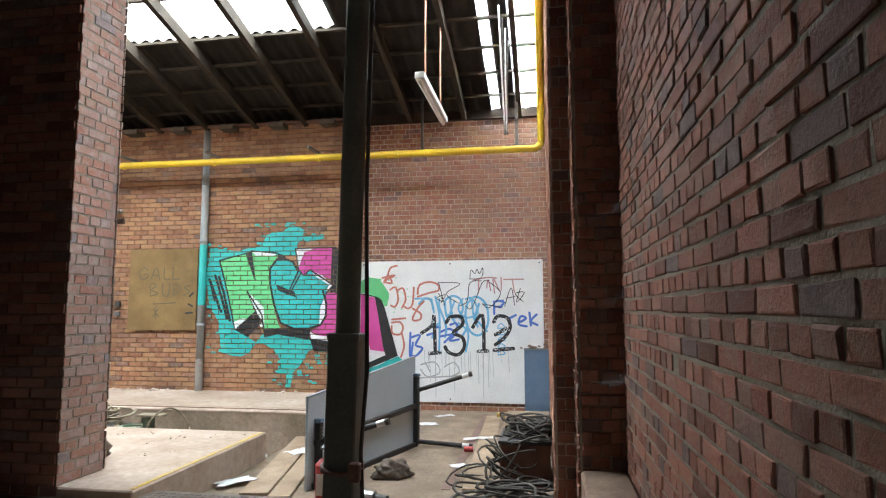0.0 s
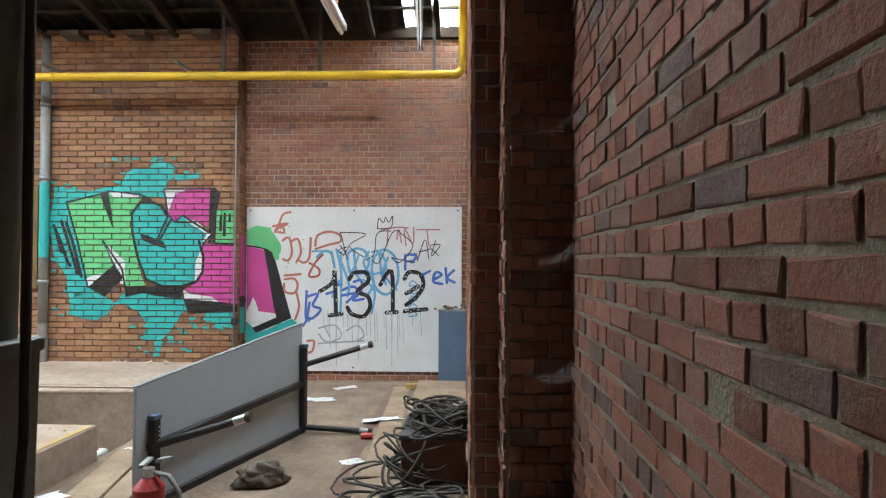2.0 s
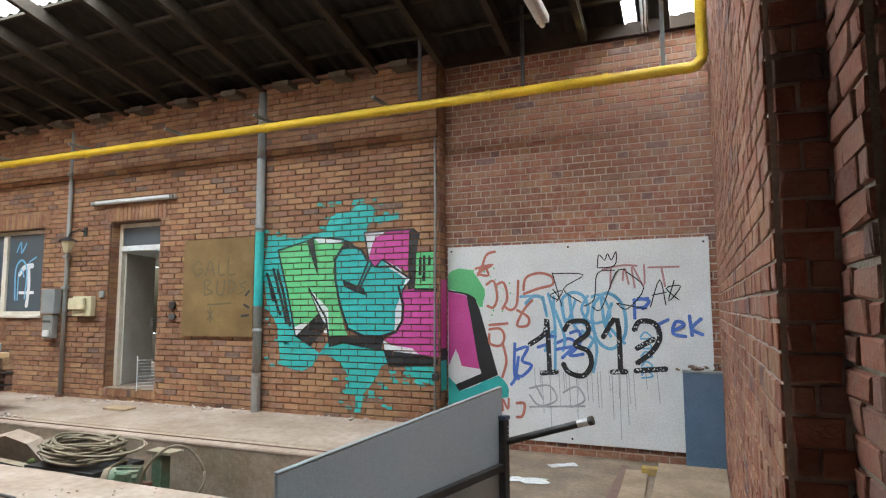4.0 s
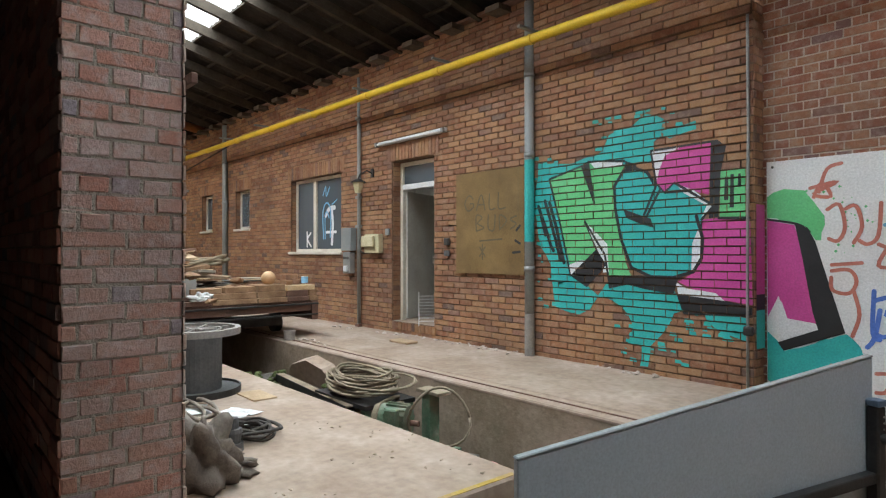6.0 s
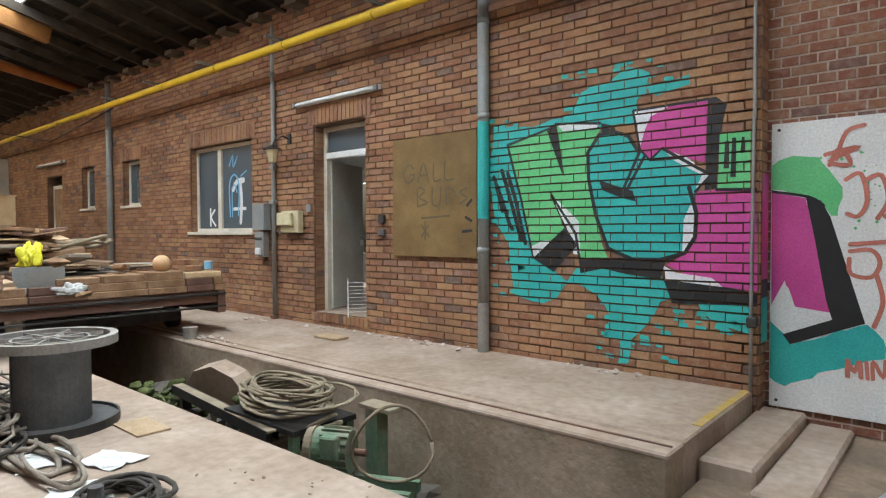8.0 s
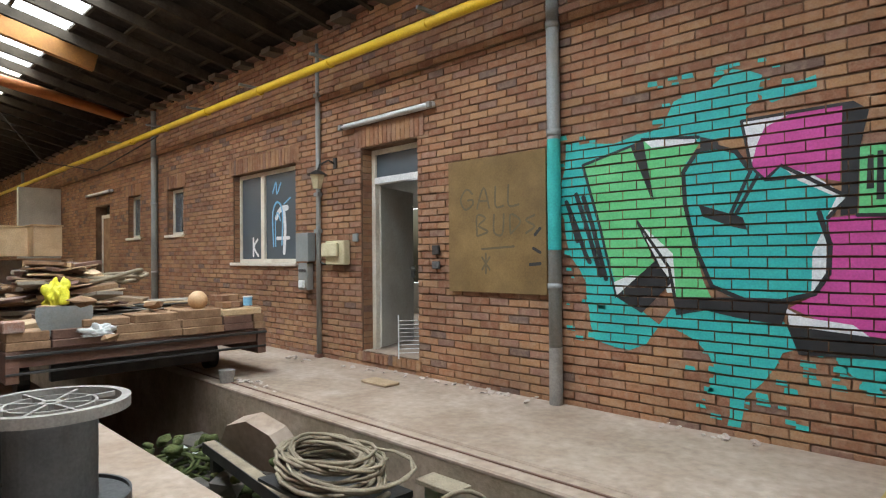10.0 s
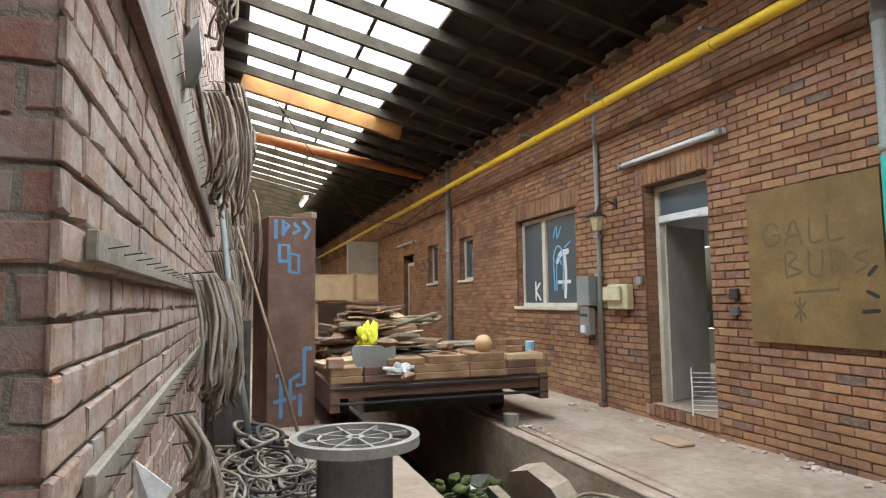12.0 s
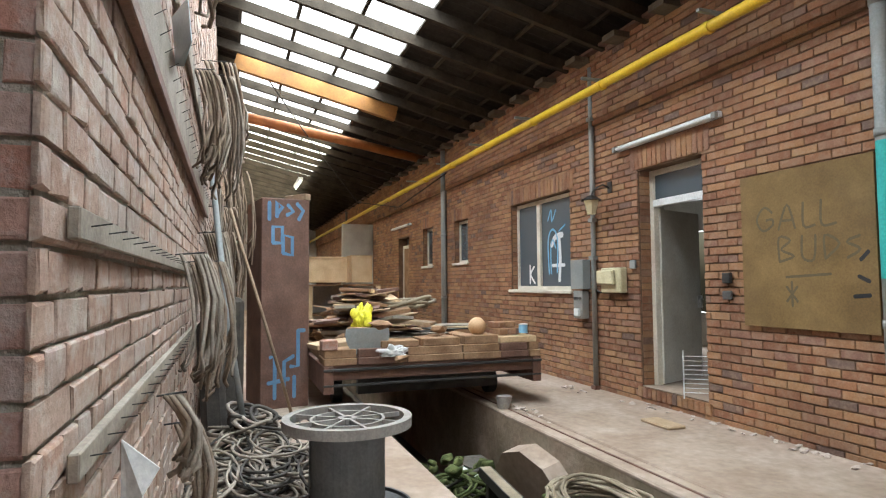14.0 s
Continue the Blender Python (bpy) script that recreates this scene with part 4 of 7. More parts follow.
BOARD_STROKES.append(("black", 4, 0.054, [(-0.76, 0.79), (-0.46, 0.82)]))
BOARD_STROKES.append(("black", 4, 0.054, [(-0.74, 1.02), (-0.57, 1.12)]))
BOARD_STROKES.append(("dripgrey", 1, 0.008, [(-1.66, 0.71), (-1.65, 0.08)]))
BOARD_STROKES.append(("dripgrey", 1, 0.008, [(-1.75, 0.71), (-1.73, 0.3)]))
BOARD_STROKES.append(("dripgrey", 1, 0.008, [(-1.45, 0.72), (-1.44, 0.38)]))
BOARD_STROKES.append(("dripgrey", 1, 0.008, [(-1.37, 0.69), (-1.36, 0.16)]))
BOARD_STROKES.append(("dripgrey", 1, 0.008, [(-1.26, 0.72), (-1.25, 0.46)]))
BOARD_STROKES.append(("dripgrey", 1, 0.008, [(-0.92, 0.76), (-0.92, 0.08)]))
BOARD_STROKES.append(("dripgrey", 1, 0.008, [(-1.0, 0.76), (-0.99, 0.28)]))
BOARD_STROKES.append(("dripgrey", 1, 0.008, [(-0.85, 0.76), (-0.84, 0.24)]))
BOARD_STROKES.append(("dripgrey", 1, 0.008, [(-0.66, 0.79), (-0.65, 0.61)]))
BOARD_STROKES.append(("dripgrey", 1, 0.008, [(-0.55, 0.8), (-0.53, 0.47)]))
BOARD_STROKES.append(("dripgrey", 1, 0.008, [(-1.15, 0.76), (-1.14, 0.39)]))
BOARD_STROKES.append(("dripgrey", 1, 0.008, [(-1.51, 0.75), (-1.5, 0.53)]))
BOARD_STROKES.append(("dripgrey", 1, 0.02, [(-1.89, 0.56), (-1.67, 0.6), (-1.59, 0.45), (-1.78, 0.38), (-1.89, 0.49)]))
BOARD_STROKES.append(("dripgrey", 1, 0.02, [(-1.52, 0.53), (-1.37, 0.6), (-1.29, 0.46), (-1.44, 0.38)]))
BOARD_STROKES.append(("dripgrey", 1, 0.02, [(-1.89, 0.36), (-1.29, 0.4)]))
BOARD_STROKES.append(("dripgrey", 1, 0.02, [(-1.82, 0.6), (-1.74, 0.45)]))


def clip_rect(poly, x0, x1, z0, z1):
    """A polygon cut to a rectangle."""
    for ax, lim, sign in ((0, x0, 1), (0, x1, -1), (1, z0, 1), (1, z1, -1)):
        out = []
        for i, p in enumerate(poly):
            q = poly[i - 1]
            pin, qin = (p[ax] - lim) * sign >= 0, (q[ax] - lim) * sign >= 0
            if pin != qin:
                f = (lim - q[ax]) / (p[ax] - q[ax])
                out.append((q[0] + f * (p[0] - q[0]), q[1] + f * (p[1] - q[1])))
            if pin:
                out.append(p)
        poly = out
        if len(poly) < 3:
            return []
    return poly


def triangles(poly):
    from mathutils.geometry import tessellate_polygon
    return [[poly[i] for i in t] for t in tessellate_polygon([[Vector((x, z, 0)) for x, z in poly]])]


def stroke_quads(pts, w):
    """A sprayed line as a ribbon of quads that meet edge to edge."""
    n = len(pts)
    side = []
    for i, (x, z) in enumerate(pts):
        (xa, za), (xb, zb) = pts[max(i - 1, 0)], pts[min(i + 1, n - 1)]
        dx, dz = xb - xa, zb - za
        d = math.hypot(dx, dz) or 1e-6
        side.append((-dz / d * w / 2, dx / d * w / 2, dx / d * w / 3, dz / d * w / 3))
    out = []
    for i in range(n - 1):
        (xa, za), (xb, zb) = pts[i], pts[i + 1]
        p, q = side[i], side[i + 1]
        out.append([(xa + p[0], za + p[1]), (xa - p[0], za - p[1]), (xb - q[0], zb - q[1]), (xb + q[0], zb + q[1])])
    for i, s in ((0, -1), (n - 1, 1)):
        (x, z), p = pts[i], side[i]
        out.append([(x + p[0], z + p[1]), (x - p[0], z - p[1]), (x - p[0] * 0.5 + s * p[2], z - p[1] * 0.5 + s * p[3]), (x + p[0] * 0.5 + s * p[2], z + p[1] * 0.5 + s * p[3])])
    return out


def smooth_line(pts, n=4):
    """A line rounded through its points."""
    if len(pts) < 3:
        return pts
    out = []
    for i in range(len(pts) - 1):
        p0, p1, p2, p3 = pts[max(i - 1, 0)], pts[i], pts[i + 1], pts[min(i + 2, len(pts) - 1)]
        for k in range(n):
            t = k / n
            out.append(tuple(0.5 * (2 * p1[a] + (p2[a] - p0[a]) * t + (2 * p0[a] - 5 * p1[a] + 4 * p2[a] - p3[a]) * t * t + (3 * p1[a] - p0[a] - 3 * p2[a] + p3[a]) * t ** 3) for a in (0, 1)))
    return out + [pts[-1]]


def paint_on(parent, name, jobs, y, ox, oz, rects=None, mortar_y=None):
    """jobs: (colour, layer, polygon). One mesh per colour, its layers stepped out from the surface."""
    by = {}
    for n, (col, layer, poly) in enumerate(jobs):
        layer = layer + 0.05 * (n % 18)
        for tri in triangles(poly):
            if rects is None:
                by.setdefault(col, []).append((tri, y - 0.0009 * layer))
                continue
            xs, zs = [p[0] for p in tri], [p[1] for p in tri]
            for r in rects:
                if r[1] < min(xs) or r[0] > max(xs) or r[3] < min(zs) or r[2] > max(zs):
                    continue
                c = clip_rect(tri, *r)
                if c:
                    by.setdefault(col, []).append((c, y - 0.0009 * layer))
            if mortar_y is not None and (max(xs) - min(xs)) > 0.0:
                by.setdefault(col, []).append((tri, mortar_y - 0.0006 * layer))
    for col, polys in by.items():
        vs, fs = [], []
        for poly, yy in polys:
            k = len(vs)
            vs += [(px - ox, yy, pz - oz) for px, pz in poly]
            fs.append(tuple(range(k, k + len(poly))))
        mesh_object(col + "_paint" if col not in ("ltblue", "darkred", "dripgrey", "faint") else {"ltblue": "light_blue_paint", "darkred": "dull_red_paint", "dripgrey": "grey_paint_drips", "faint": "faded_marker"}[col], vs, fs, M[col], parent)["kind"] = "stuff"


def ragged(poly, rng, step=0.1, amp=0.014):
    """A sprayed edge: the outline broken up unevenly."""
    out = []
    for i, p in enumerate(poly):
        q = poly[(i + 1) % len(poly)]
        n = max(1, int(math.hypot(q[0] - p[0], q[1] - p[1]) / step))
        for k in range(n):
            f = k / n
            out.append((p[0] + f * (q[0] - p[0]) + rng.uniform(-amp, amp), p[1] + f * (q[1] - p[1]) + rng.uniform(-amp, amp)))
    return out


rng = random.Random(4)
jobs = []
for col, layer, poly in WALL_PAINT:
    jobs.append((col, layer, ragged(poly, rng) if col == "teal" and layer == 0 else poly))
# loose specks of teal round the lettering
for k in range(150):
    cx, cz = rng.choice([(rng.uniform(-5.42, -5.0), rng.uniform(0.7, 2.5)), (rng.uniform(-4.6, -3.5), rng.uniform(2.45, 2.8)), (rng.uniform(-4.3, -3.5), rng.uniform(0.25, 0.9)), (rng.uniform(-3.5, -3.0), rng.uniform(0.55, 0.85))])
    w = rng.uniform(0.01, 0.05)
    jobs.append(("teal", 0, [(cx - w, cz - w * 0.4), (cx + w, cz - w * 0.5), (cx + w * 0.8, cz + w * 0.4), (cx - w * 0.9, cz + w * 0.5)]))
for col, layer, w, pts in WALL_STROKES:
    jobs += [(col, layer, q) for q in stroke_quads(pts, w * 1.2)]
rects = [(r[0] + XL, r[1] + XL, r[2], r[3]) for r in RECTS["wall_long"] if r[0] + XL > -5.7]
paint_on(wall_long, "graffiti", jobs, -0.0195, XL, 0.0, rects, None)

# ---- things along the long wall ----
rng = random.Random(11)
gas = thing("gas_pipe", (0, 0, 0), "yellow painted gas pipe on brackets along the brick wall", "pipe")
GY, GZ = 8.6, 3.72
pts = [(XL, GY, GZ), (-12, GY, GZ + 0.01), (-0.12, GY, GZ)] + [(-0.12 + 0.12 * math.sin(a), GY, GZ + 0.12 - 0.12 * math.cos(a)) for a in (0.3, 0.6, 0.9, 1.2, 1.57)] + [(0.0, GY, 4.4), (0.0, GY - 0.04, 4.47), (0.0, GY - 0.12, 4.52), (0.0, 4.5, roof_z(4.5) - 0.14)]
tube("run", pts, 0.052, M["yellow_pipe"], gas, res=18)
for x in [-0.89, -2.13, -3.37, -5.1, -6.67, -8.33, -10.0, -11.65, -13.3, -15.0, -16.6, -18.3, -20.0, -23.0]:
    bm = bmesh.new()
    cyl(bm, (x - 0.02, GY, GZ), (x + 0.02, GY, GZ), 0.06, seg=18)
    part("coupling", bm, M["yellow_pipe"], gas, smooth=False)
for x in [-0.35, -1.75, -2.95]:
    part("strap", boxes(((x - 0.02, GY - 0.008, GZ), (x + 0.02, GY + 0.008, GZ + 0.95))), M["steel_dark"], gas)
for x in [-3.5, -5.2, -6.7, -8.6, -10.4, -12.2, -14.0, -16.2]:
    bm = boxes(((x - 0.02, GY - 0.1, GZ + 0.14), (x + 0.02, WALL_Y - 0.052, GZ + 0.17)))
    part("bracket", bm, M["grey_pipe"], gas)
# wall plate and pads under the rafters
part("wall_plate", boxes(((XL, 8.86, 4.375), (-2.9, 8.97, 4.41))), M["rust"], ceiling)
pads = bmesh.new()
x = -3.3
while x > -20:
    add_box(pads, (x - 0.12, 8.74, 4.3), (x + 0.12, 8.97, 4.37))
    x -= RUN
part("rafter_pads", pads, M["grey_rust"], ceiling)


def drainpipe(px, r, py, label, painted):
    t = thing("drainpipe", (px, py, PLAT_Z), label, "pipe", "drainpipes on the long wall")
    bm = bmesh.new()
    cyl(bm, (0, 0, 0), (0, 0, 4.2), r, seg=18)
    part("shaft", bm, M["grey_pipe"], t, smooth=True)
    for z in (1.0, 2.35, 3.3):
        bm = bmesh.new()
        cyl(bm, (0, 0, z), (0, 0, z + 0.06), r * 1.12, seg=18)
        part("collar", bm, M["grey_pipe"], t, smooth=True)
    if painted:
        bm = bmesh.new()
        cyl(bm, (0, 0, 1.35), (0, 0, 2.32), r * 1.02, seg=18, caps=False)
        part("overspray", bm, M["teal"], t, "teal sprayed stretch", smooth=True)
        bm = bmesh.new()
        cyl(bm, (0, 0, 0), (0, 0, 0.5), r * 1.03, seg=18, caps=False)
        part("dirty_foot", bm, M["spool_grey"], t, smooth=True)


drainpipe(-5.43, 0.058, 8.945, "grey drainpipe with a teal sprayed stretch", True)
drainpipe(-14.83, 0.06, 8.94, "grey drainpipe down the brick wall", False)
drainpipe(-26.5, 0.06, 8.94, "bluish grey drainpipe down the brick wall", False)
cp = thing("conduit_pipe", (-9.13, 8.96, PLAT_Z), "thin grey conduit pipe with couplings on the wall", "pipe")
bm = bmesh.new(); cyl(bm, (0, 0, 0), (0, 0, 4.1), 0.032, seg=14); part("shaft", bm, M["grey_pipe"], cp, smooth=True)
for z in (0.0, 1.62, 2.1, 3.4):
    part("clip", boxes(((-0.05, -0.045, z), (0.05, 0.03, z + 0.05)), bevel=0.005), M["rust"] if z == 0 else M["grey_pipe"], cp)
cc = thing("corner_conduit", (-2.94, 8.99, 0.0), "grey conduit in the corner of the wall", "pipe")
tube("run", [(0, 0, -0.1), (0, 0, 1.2), (0.01, 0, 2.5), (0, 0, 4.4)], 0.013, M["grey_pipe"], cc, res=8)
part("joint_box", boxes(((-0.03, -0.03, 0.62), (0.05, 0.02, 0.7)), bevel=0.01), M["steel_dark"], cc)


def soldier_course(x0, x1, z0, h=0.25):
    n = max(3, round((x1 - x0) / 0.078))
    w = (x1 - x0) / n
    vs, fs = [], []
    for k in range(n):
        b = brick_verts(w - 0.01, h - 0.012, 0.022 + rng.uniform(-0.003, 0.003), rng, 0.003)
        i0 = len(vs)
        vs += [Vector(v) + Vector((x0 + w * (k + 0.5) - XL, 0, z0 + h / 2)) for v in b]
        fs += [tuple(i + i0 for i in f) for f in BRICK_FACES]
    mesh_object("soldier_course", vs, fs, M["brick_main"], wall_long)


def reveal_bricks(x, side, z0, z1):
    """Brick ends on the inner faces of an opening."""
    vs, fs = [], []
    z = z0
    while z < z1 - 0.04:
        b = brick_verts(0.2, 0.066, 0.006, rng, 0.003)
        i0 = len(vs)
        m = pose(x - XL, 0.115, z + 0.0385, 0, 0, -90 * side)
        vs += [m @ Vector(v) for v in b]
        fs += [tuple(i + i0 for i in f) for f in BRICK_FACES]
        z += 0.077
    mesh_object("reveal_bricks", vs, fs, M["brick_main"], wall_long)


def window(number, x0, x1, z0, z1, mullion, marks=()):
    t = tagged(new("window_%d" % number), "cream wooden window with grimy panes", "window", kind="structure")
    t.matrix_basis = pose(0, 9.12, 0)
    f = 0.055
    part("window_frame", boxes(((x0, 0, z0), (x0 + f, 0.06, z1)), ((x1 - f, 0, z0), (x1, 0.06, z1)), ((x0 + f, 0, z0), (x1 - f, 0.06, z0 + f)), ((x0 + f, 0, z1 - f), (x1 - f, 0.06, z1))), M["white_frame"], t)
    xs = [x0 + f, x1 - f]
    if mullion:
        xm = x0 + (x1 - x0) * mullion
        part("mullion", boxes(((xm - 0.05, -0.012, z0 + f), (xm + 0.05, 0.05, z1 - f))), M["white_frame"], t)
        xs = [x0 + f, xm - 0.05, xm + 0.05, x1 - f]
    for a, b in zip(xs[::2], xs[1::2]):
        pane = part("pane", boxes(((a, 0.025, z0 + f), (b, 0.032, z1 - f))), M["glass"], t)
    part("window_sill", boxes(((x0 - 0.06, -0.15, z0 - 0.05), (x1 + 0.05, 0.0, z0)), bevel=0.008), M["white_frame"], t)
    for col, w, pts in marks:
        jobs = [(col, 1, q) for q in stroke_quads(smooth_line(pts), w)]
        paint_on(t, "mark", jobs, 0.021, 0.0, 0.0)
    soldier_course(x0 - 0.12, x1 + 0.12, z1 + 0.005)
    reveal_bricks(x0 + 0.001, -1, z0, z1)
    reveal_bricks(x1 - 0.001, 1, z0, z1)


window(1, -11.63, -9.77, 1.36, 2.74, 0.41, [("white", 0.085, [(-10.52, 2.02), (-10.4, 2.14), (-10.2, 2.16)]), ("white", 0.075, [(-10.3, 2.14), (-10.27, 1.85), (-10.3, 1.5)]), ("white", 0.05, [(-10.5, 1.72), (-10.15, 1.72)]), ("white", 0.045, [(-11.22, 1.46), (-11.22, 1.74)]), ("white", 0.04, [(-11.08, 1.72), (-11.2, 1.6), (-11.06, 1.46)]), ("ltblue", 0.035, [(-10.6, 1.6), (-10.62, 2.1), (-10.48, 2.26), (-10.34, 2.1), (-10.36, 1.62)]), ("ltblue", 0.03, [(-10.54, 1.6), (-10.54, 2.0), (-10.47, 2.1), (-10.4, 1.98)]), ("ltblue", 0.03, [(-10.62, 2.4), (-10.52, 2.56), (-10.5, 2.38), (-10.38, 2.54)]), ("ltblue", 0.025, [(-10.3, 2.22), (-10.12, 2.3)])])
window(2, -14.36, -13.6, 1.88, 2.74, None)
window(3, -16.55, -15.82, 1.88, 2.77, None)
window(4, -23.6, -22.9, 1.7, 2.55, None)

# doorway with a half open door
d1 = tagged(new("door_1"), "pale grey door standing open in a worn cream frame with transom", "door", kind="structure")
d1.matrix_basis = pose(-7.75, 9.17, 0.3)
part("door_frame", boxes(((-0.53, 0, 0), (-0.46, 0.07, 2.44)), ((0.46, 0, 0), (0.53, 0.07, 2.44)), ((-0.46, 0, 2.38), (0.46, 0.07, 2.44)), bevel=0.004), M["white_frame"], d1)
part("transom_bar", boxes(((-0.46, -0.01, 2.02), (0.46, 0.07, 2.1)), bevel=0.004), M["lamp_white"], d1)
part("transom_pane", boxes(((-0.46, 0.03, 2.1), (0.46, 0.036, 2.38))), M["glass"], d1)
leaf = part("door_leaf", boxes(((0, 0, 0.02), (0.88, 0.04, 2.0)), bevel=0.004), M["door_grey"], d1)
leaf.matrix_basis = pose(-0.44, 0.075, 0, 0, 0, 111)
bm = boxes(((0.79, -0.05, 0.85), (0.83, 0.0, 1.0)), bevel=0.005); cyl(bm, (0.81, -0.06, 0.95), (0.70, -0.06, 0.95), 0.01, seg=8)
part("handle", bm, M["chrome"], leaf)
part("threshold", boxes(((-0.525, -0.15, -0.09), (0.525, 0.1, 0.005))), M["dusty_concrete"], d1)
soldier_course(-8.4, -7.15, 2.75)
reveal_bricks(-8.279, -1, 0.3, 2.74)
vs, fs = [], []
for k in range(14):
    b = brick_verts(0.068, 0.11, 0.03, rng, 0.004)
    i0 = len(vs)
    vs += [Vector(v) + Vector((-8.3 + 0.08 * k - XL, 0, 0.235)) for v in b]
    fs += [tuple(i + i0 for i in f) for f in BRICK_FACES]
mesh_object("sill_course", vs, fs, M["brick_main"], wall_long)
rk = thing("wire_rack", (-7.4, 9.03, 0.3), "white wire rack leaning in the doorway", "rack", rz=55)
for k in range(9):
    part("wire", boxes(((-0.15, 0, 0.06 + 0.045 * k), (0.15, 0.006, 0.066 + 0.045 * k))), M["lamp_white"], rk)
for sx in (-0.15, 0.15):
    part("side_rod", boxes(((sx - 0.006, -0.003, 0.0), (sx + 0.006, 0.009, 0.48))), M["lamp_white"], rk)
for nr, x0, x1 in ((2, -18.85, -17.8), (3, -26.6, -25.6)):
    d = tagged(new("door_%d" % nr), "old cream door in a brick opening", "door", kind="structure")
    d.matrix_basis = pose(x0, 9.14, 0.3)
    w = x1 - x0
    part("door_frame", boxes(((0, 0, 0), (0.07, 0.06, 2.2)), ((w - 0.07, 0, 0), (w, 0.06, 2.2)), ((0.07, 0, 2.12), (w - 0.07, 0.06, 2.2))), M["white_frame"], d)
    part("door_leaf", boxes(((0.07, 0.02, 0), (w - 0.07, 0.05, 2.12))), M["wood_old"], d)


def batten_lamp(x0, x1, z):
    t = thing("batten_light", ((x0 + x1) / 2, WALL_Y - 0.02, z), "unlit grey tube light above a doorway", "lamp", "tube lights on the long wall")
    w = (x1 - x0) / 2
    part("housing", boxes(((-w, -0.06, 0), (w, -0.0, 0.06)), bevel=0.008), M["lamp_white"], t)
    bm = bmesh.new(); cyl(bm, (-w + 0.03, -0.075, 0.02), (w - 0.03, -0.075, 0.02), 0.02, seg=12)
    part("tube", bm, M["lamp_white"], t, smooth=True)
    for sx in (-w, w - 0.05):
        part("end_cap", boxes(((sx, -0.1, -0.01), (sx + 0.05, -0.06, 0.05))), M["grey_pipe"], t)


batten_lamp(-8.6, -6.96, 3.02)
batten_lamp(-19.3, -17.5, 2.97)

# wall lantern
ln = thing("wall_lantern", (-8.86, 9.0, 2.5), "old dark metal wall lantern", "lamp")
tube("arm", [(0.05, 0, 0.12), (0.05, -0.1, 0.16), (0.0, -0.2, 0.1), (-0.02, -0.22, 0.02)], 0.012, M["steel_dark"], ln)
bm = bmesh.new(); cyl(bm, (-0.02, -0.22, -0.2), (-0.02, -0.22, -0.03), 0.055, 0.1, seg=6); part("glass_body", bm, M["yellow_box"], ln)
bm = bmesh.new(); cyl(bm, (-0.02, -0.22, -0.03), (-0.02, -0.22, 0.03), 0.14, 0.03, seg=6); part("cap", bm, M["steel_dark"], ln)
part("wall_plate", boxes(((0.02, -0.015, 0.06), (0.09, 0.01, 0.2)), bevel=0.005), M["steel_dark"], ln)

# electric boxes
eb = thing("switch_box", (-9.3, 8.99, 1.0), "grey electric switch boxes with cables", "box")
part("upper_box", boxes(((-0.25, -0.12, 0.38), (0.05, 0, 0.76)), bevel=0.008), M["grey_pipe"], eb)
part("lower_box", boxes(((-0.22, -0.1, 0.0), (0.0, 0, 0.36)), bevel=0.008), M["grey_pipe"], eb)
for k in range(3):
    bm = bmesh.new(); cyl(bm, (-0.17 + 0.06 * k, -0.115, 0.26), (-0.17 + 0.06 * k, -0.1, 0.26), 0.02, seg=10)
    part("fuse", bm, M["drum_dark"], eb)
part("socket", boxes(((-0.16, -0.14, 0.03), (-0.04, -0.1, 0.13)), bevel=0.01), M["lamp_white"], eb)
mb = thing("meter_box", (-8.68, 8.99, 1.34), "cream plastic meter box with an open lid", "box")
part("body", boxes(((-0.2, -0.1, 0.0), (0.2, 0, 0.3)), bevel=0.012), M["yellow_box"], mb)
part("lid", boxes(((-0.21, -0.16, 0.1), (0.12, -0.11, 0.27)), bevel=0.012), M["yellow_box"], mb)
tube("lead", [(-0.2, -0.05, 0.05), (-0.3, -0.03, 0.0), (-0.42, -0.02, 0.03)], 0.012, M["cable_dark"], mb)
sw = thing("wall_switch", (-6.95, 8.995, 1.33), "small dark grey wall switch", "switch")
part("plate", boxes(((-0.05, -0.04, 0.12), (0.05, 0, 0.22)), bevel=0.008), M["steel_dark"], sw)
part("button", boxes(((-0.05, -0.04, -0.03), (0.05, 0, 0.05)), bevel=0.008), M["drum_dark"], sw)
st_ = thing("wall_socket", (-8.36, 8.995, 1.62), "small grey wall socket", "socket")
part("plate", boxes(((-0.05, -0.03, 0), (0.05, 0, 0.1)), bevel=0.008), M["grey_pipe"], st_)

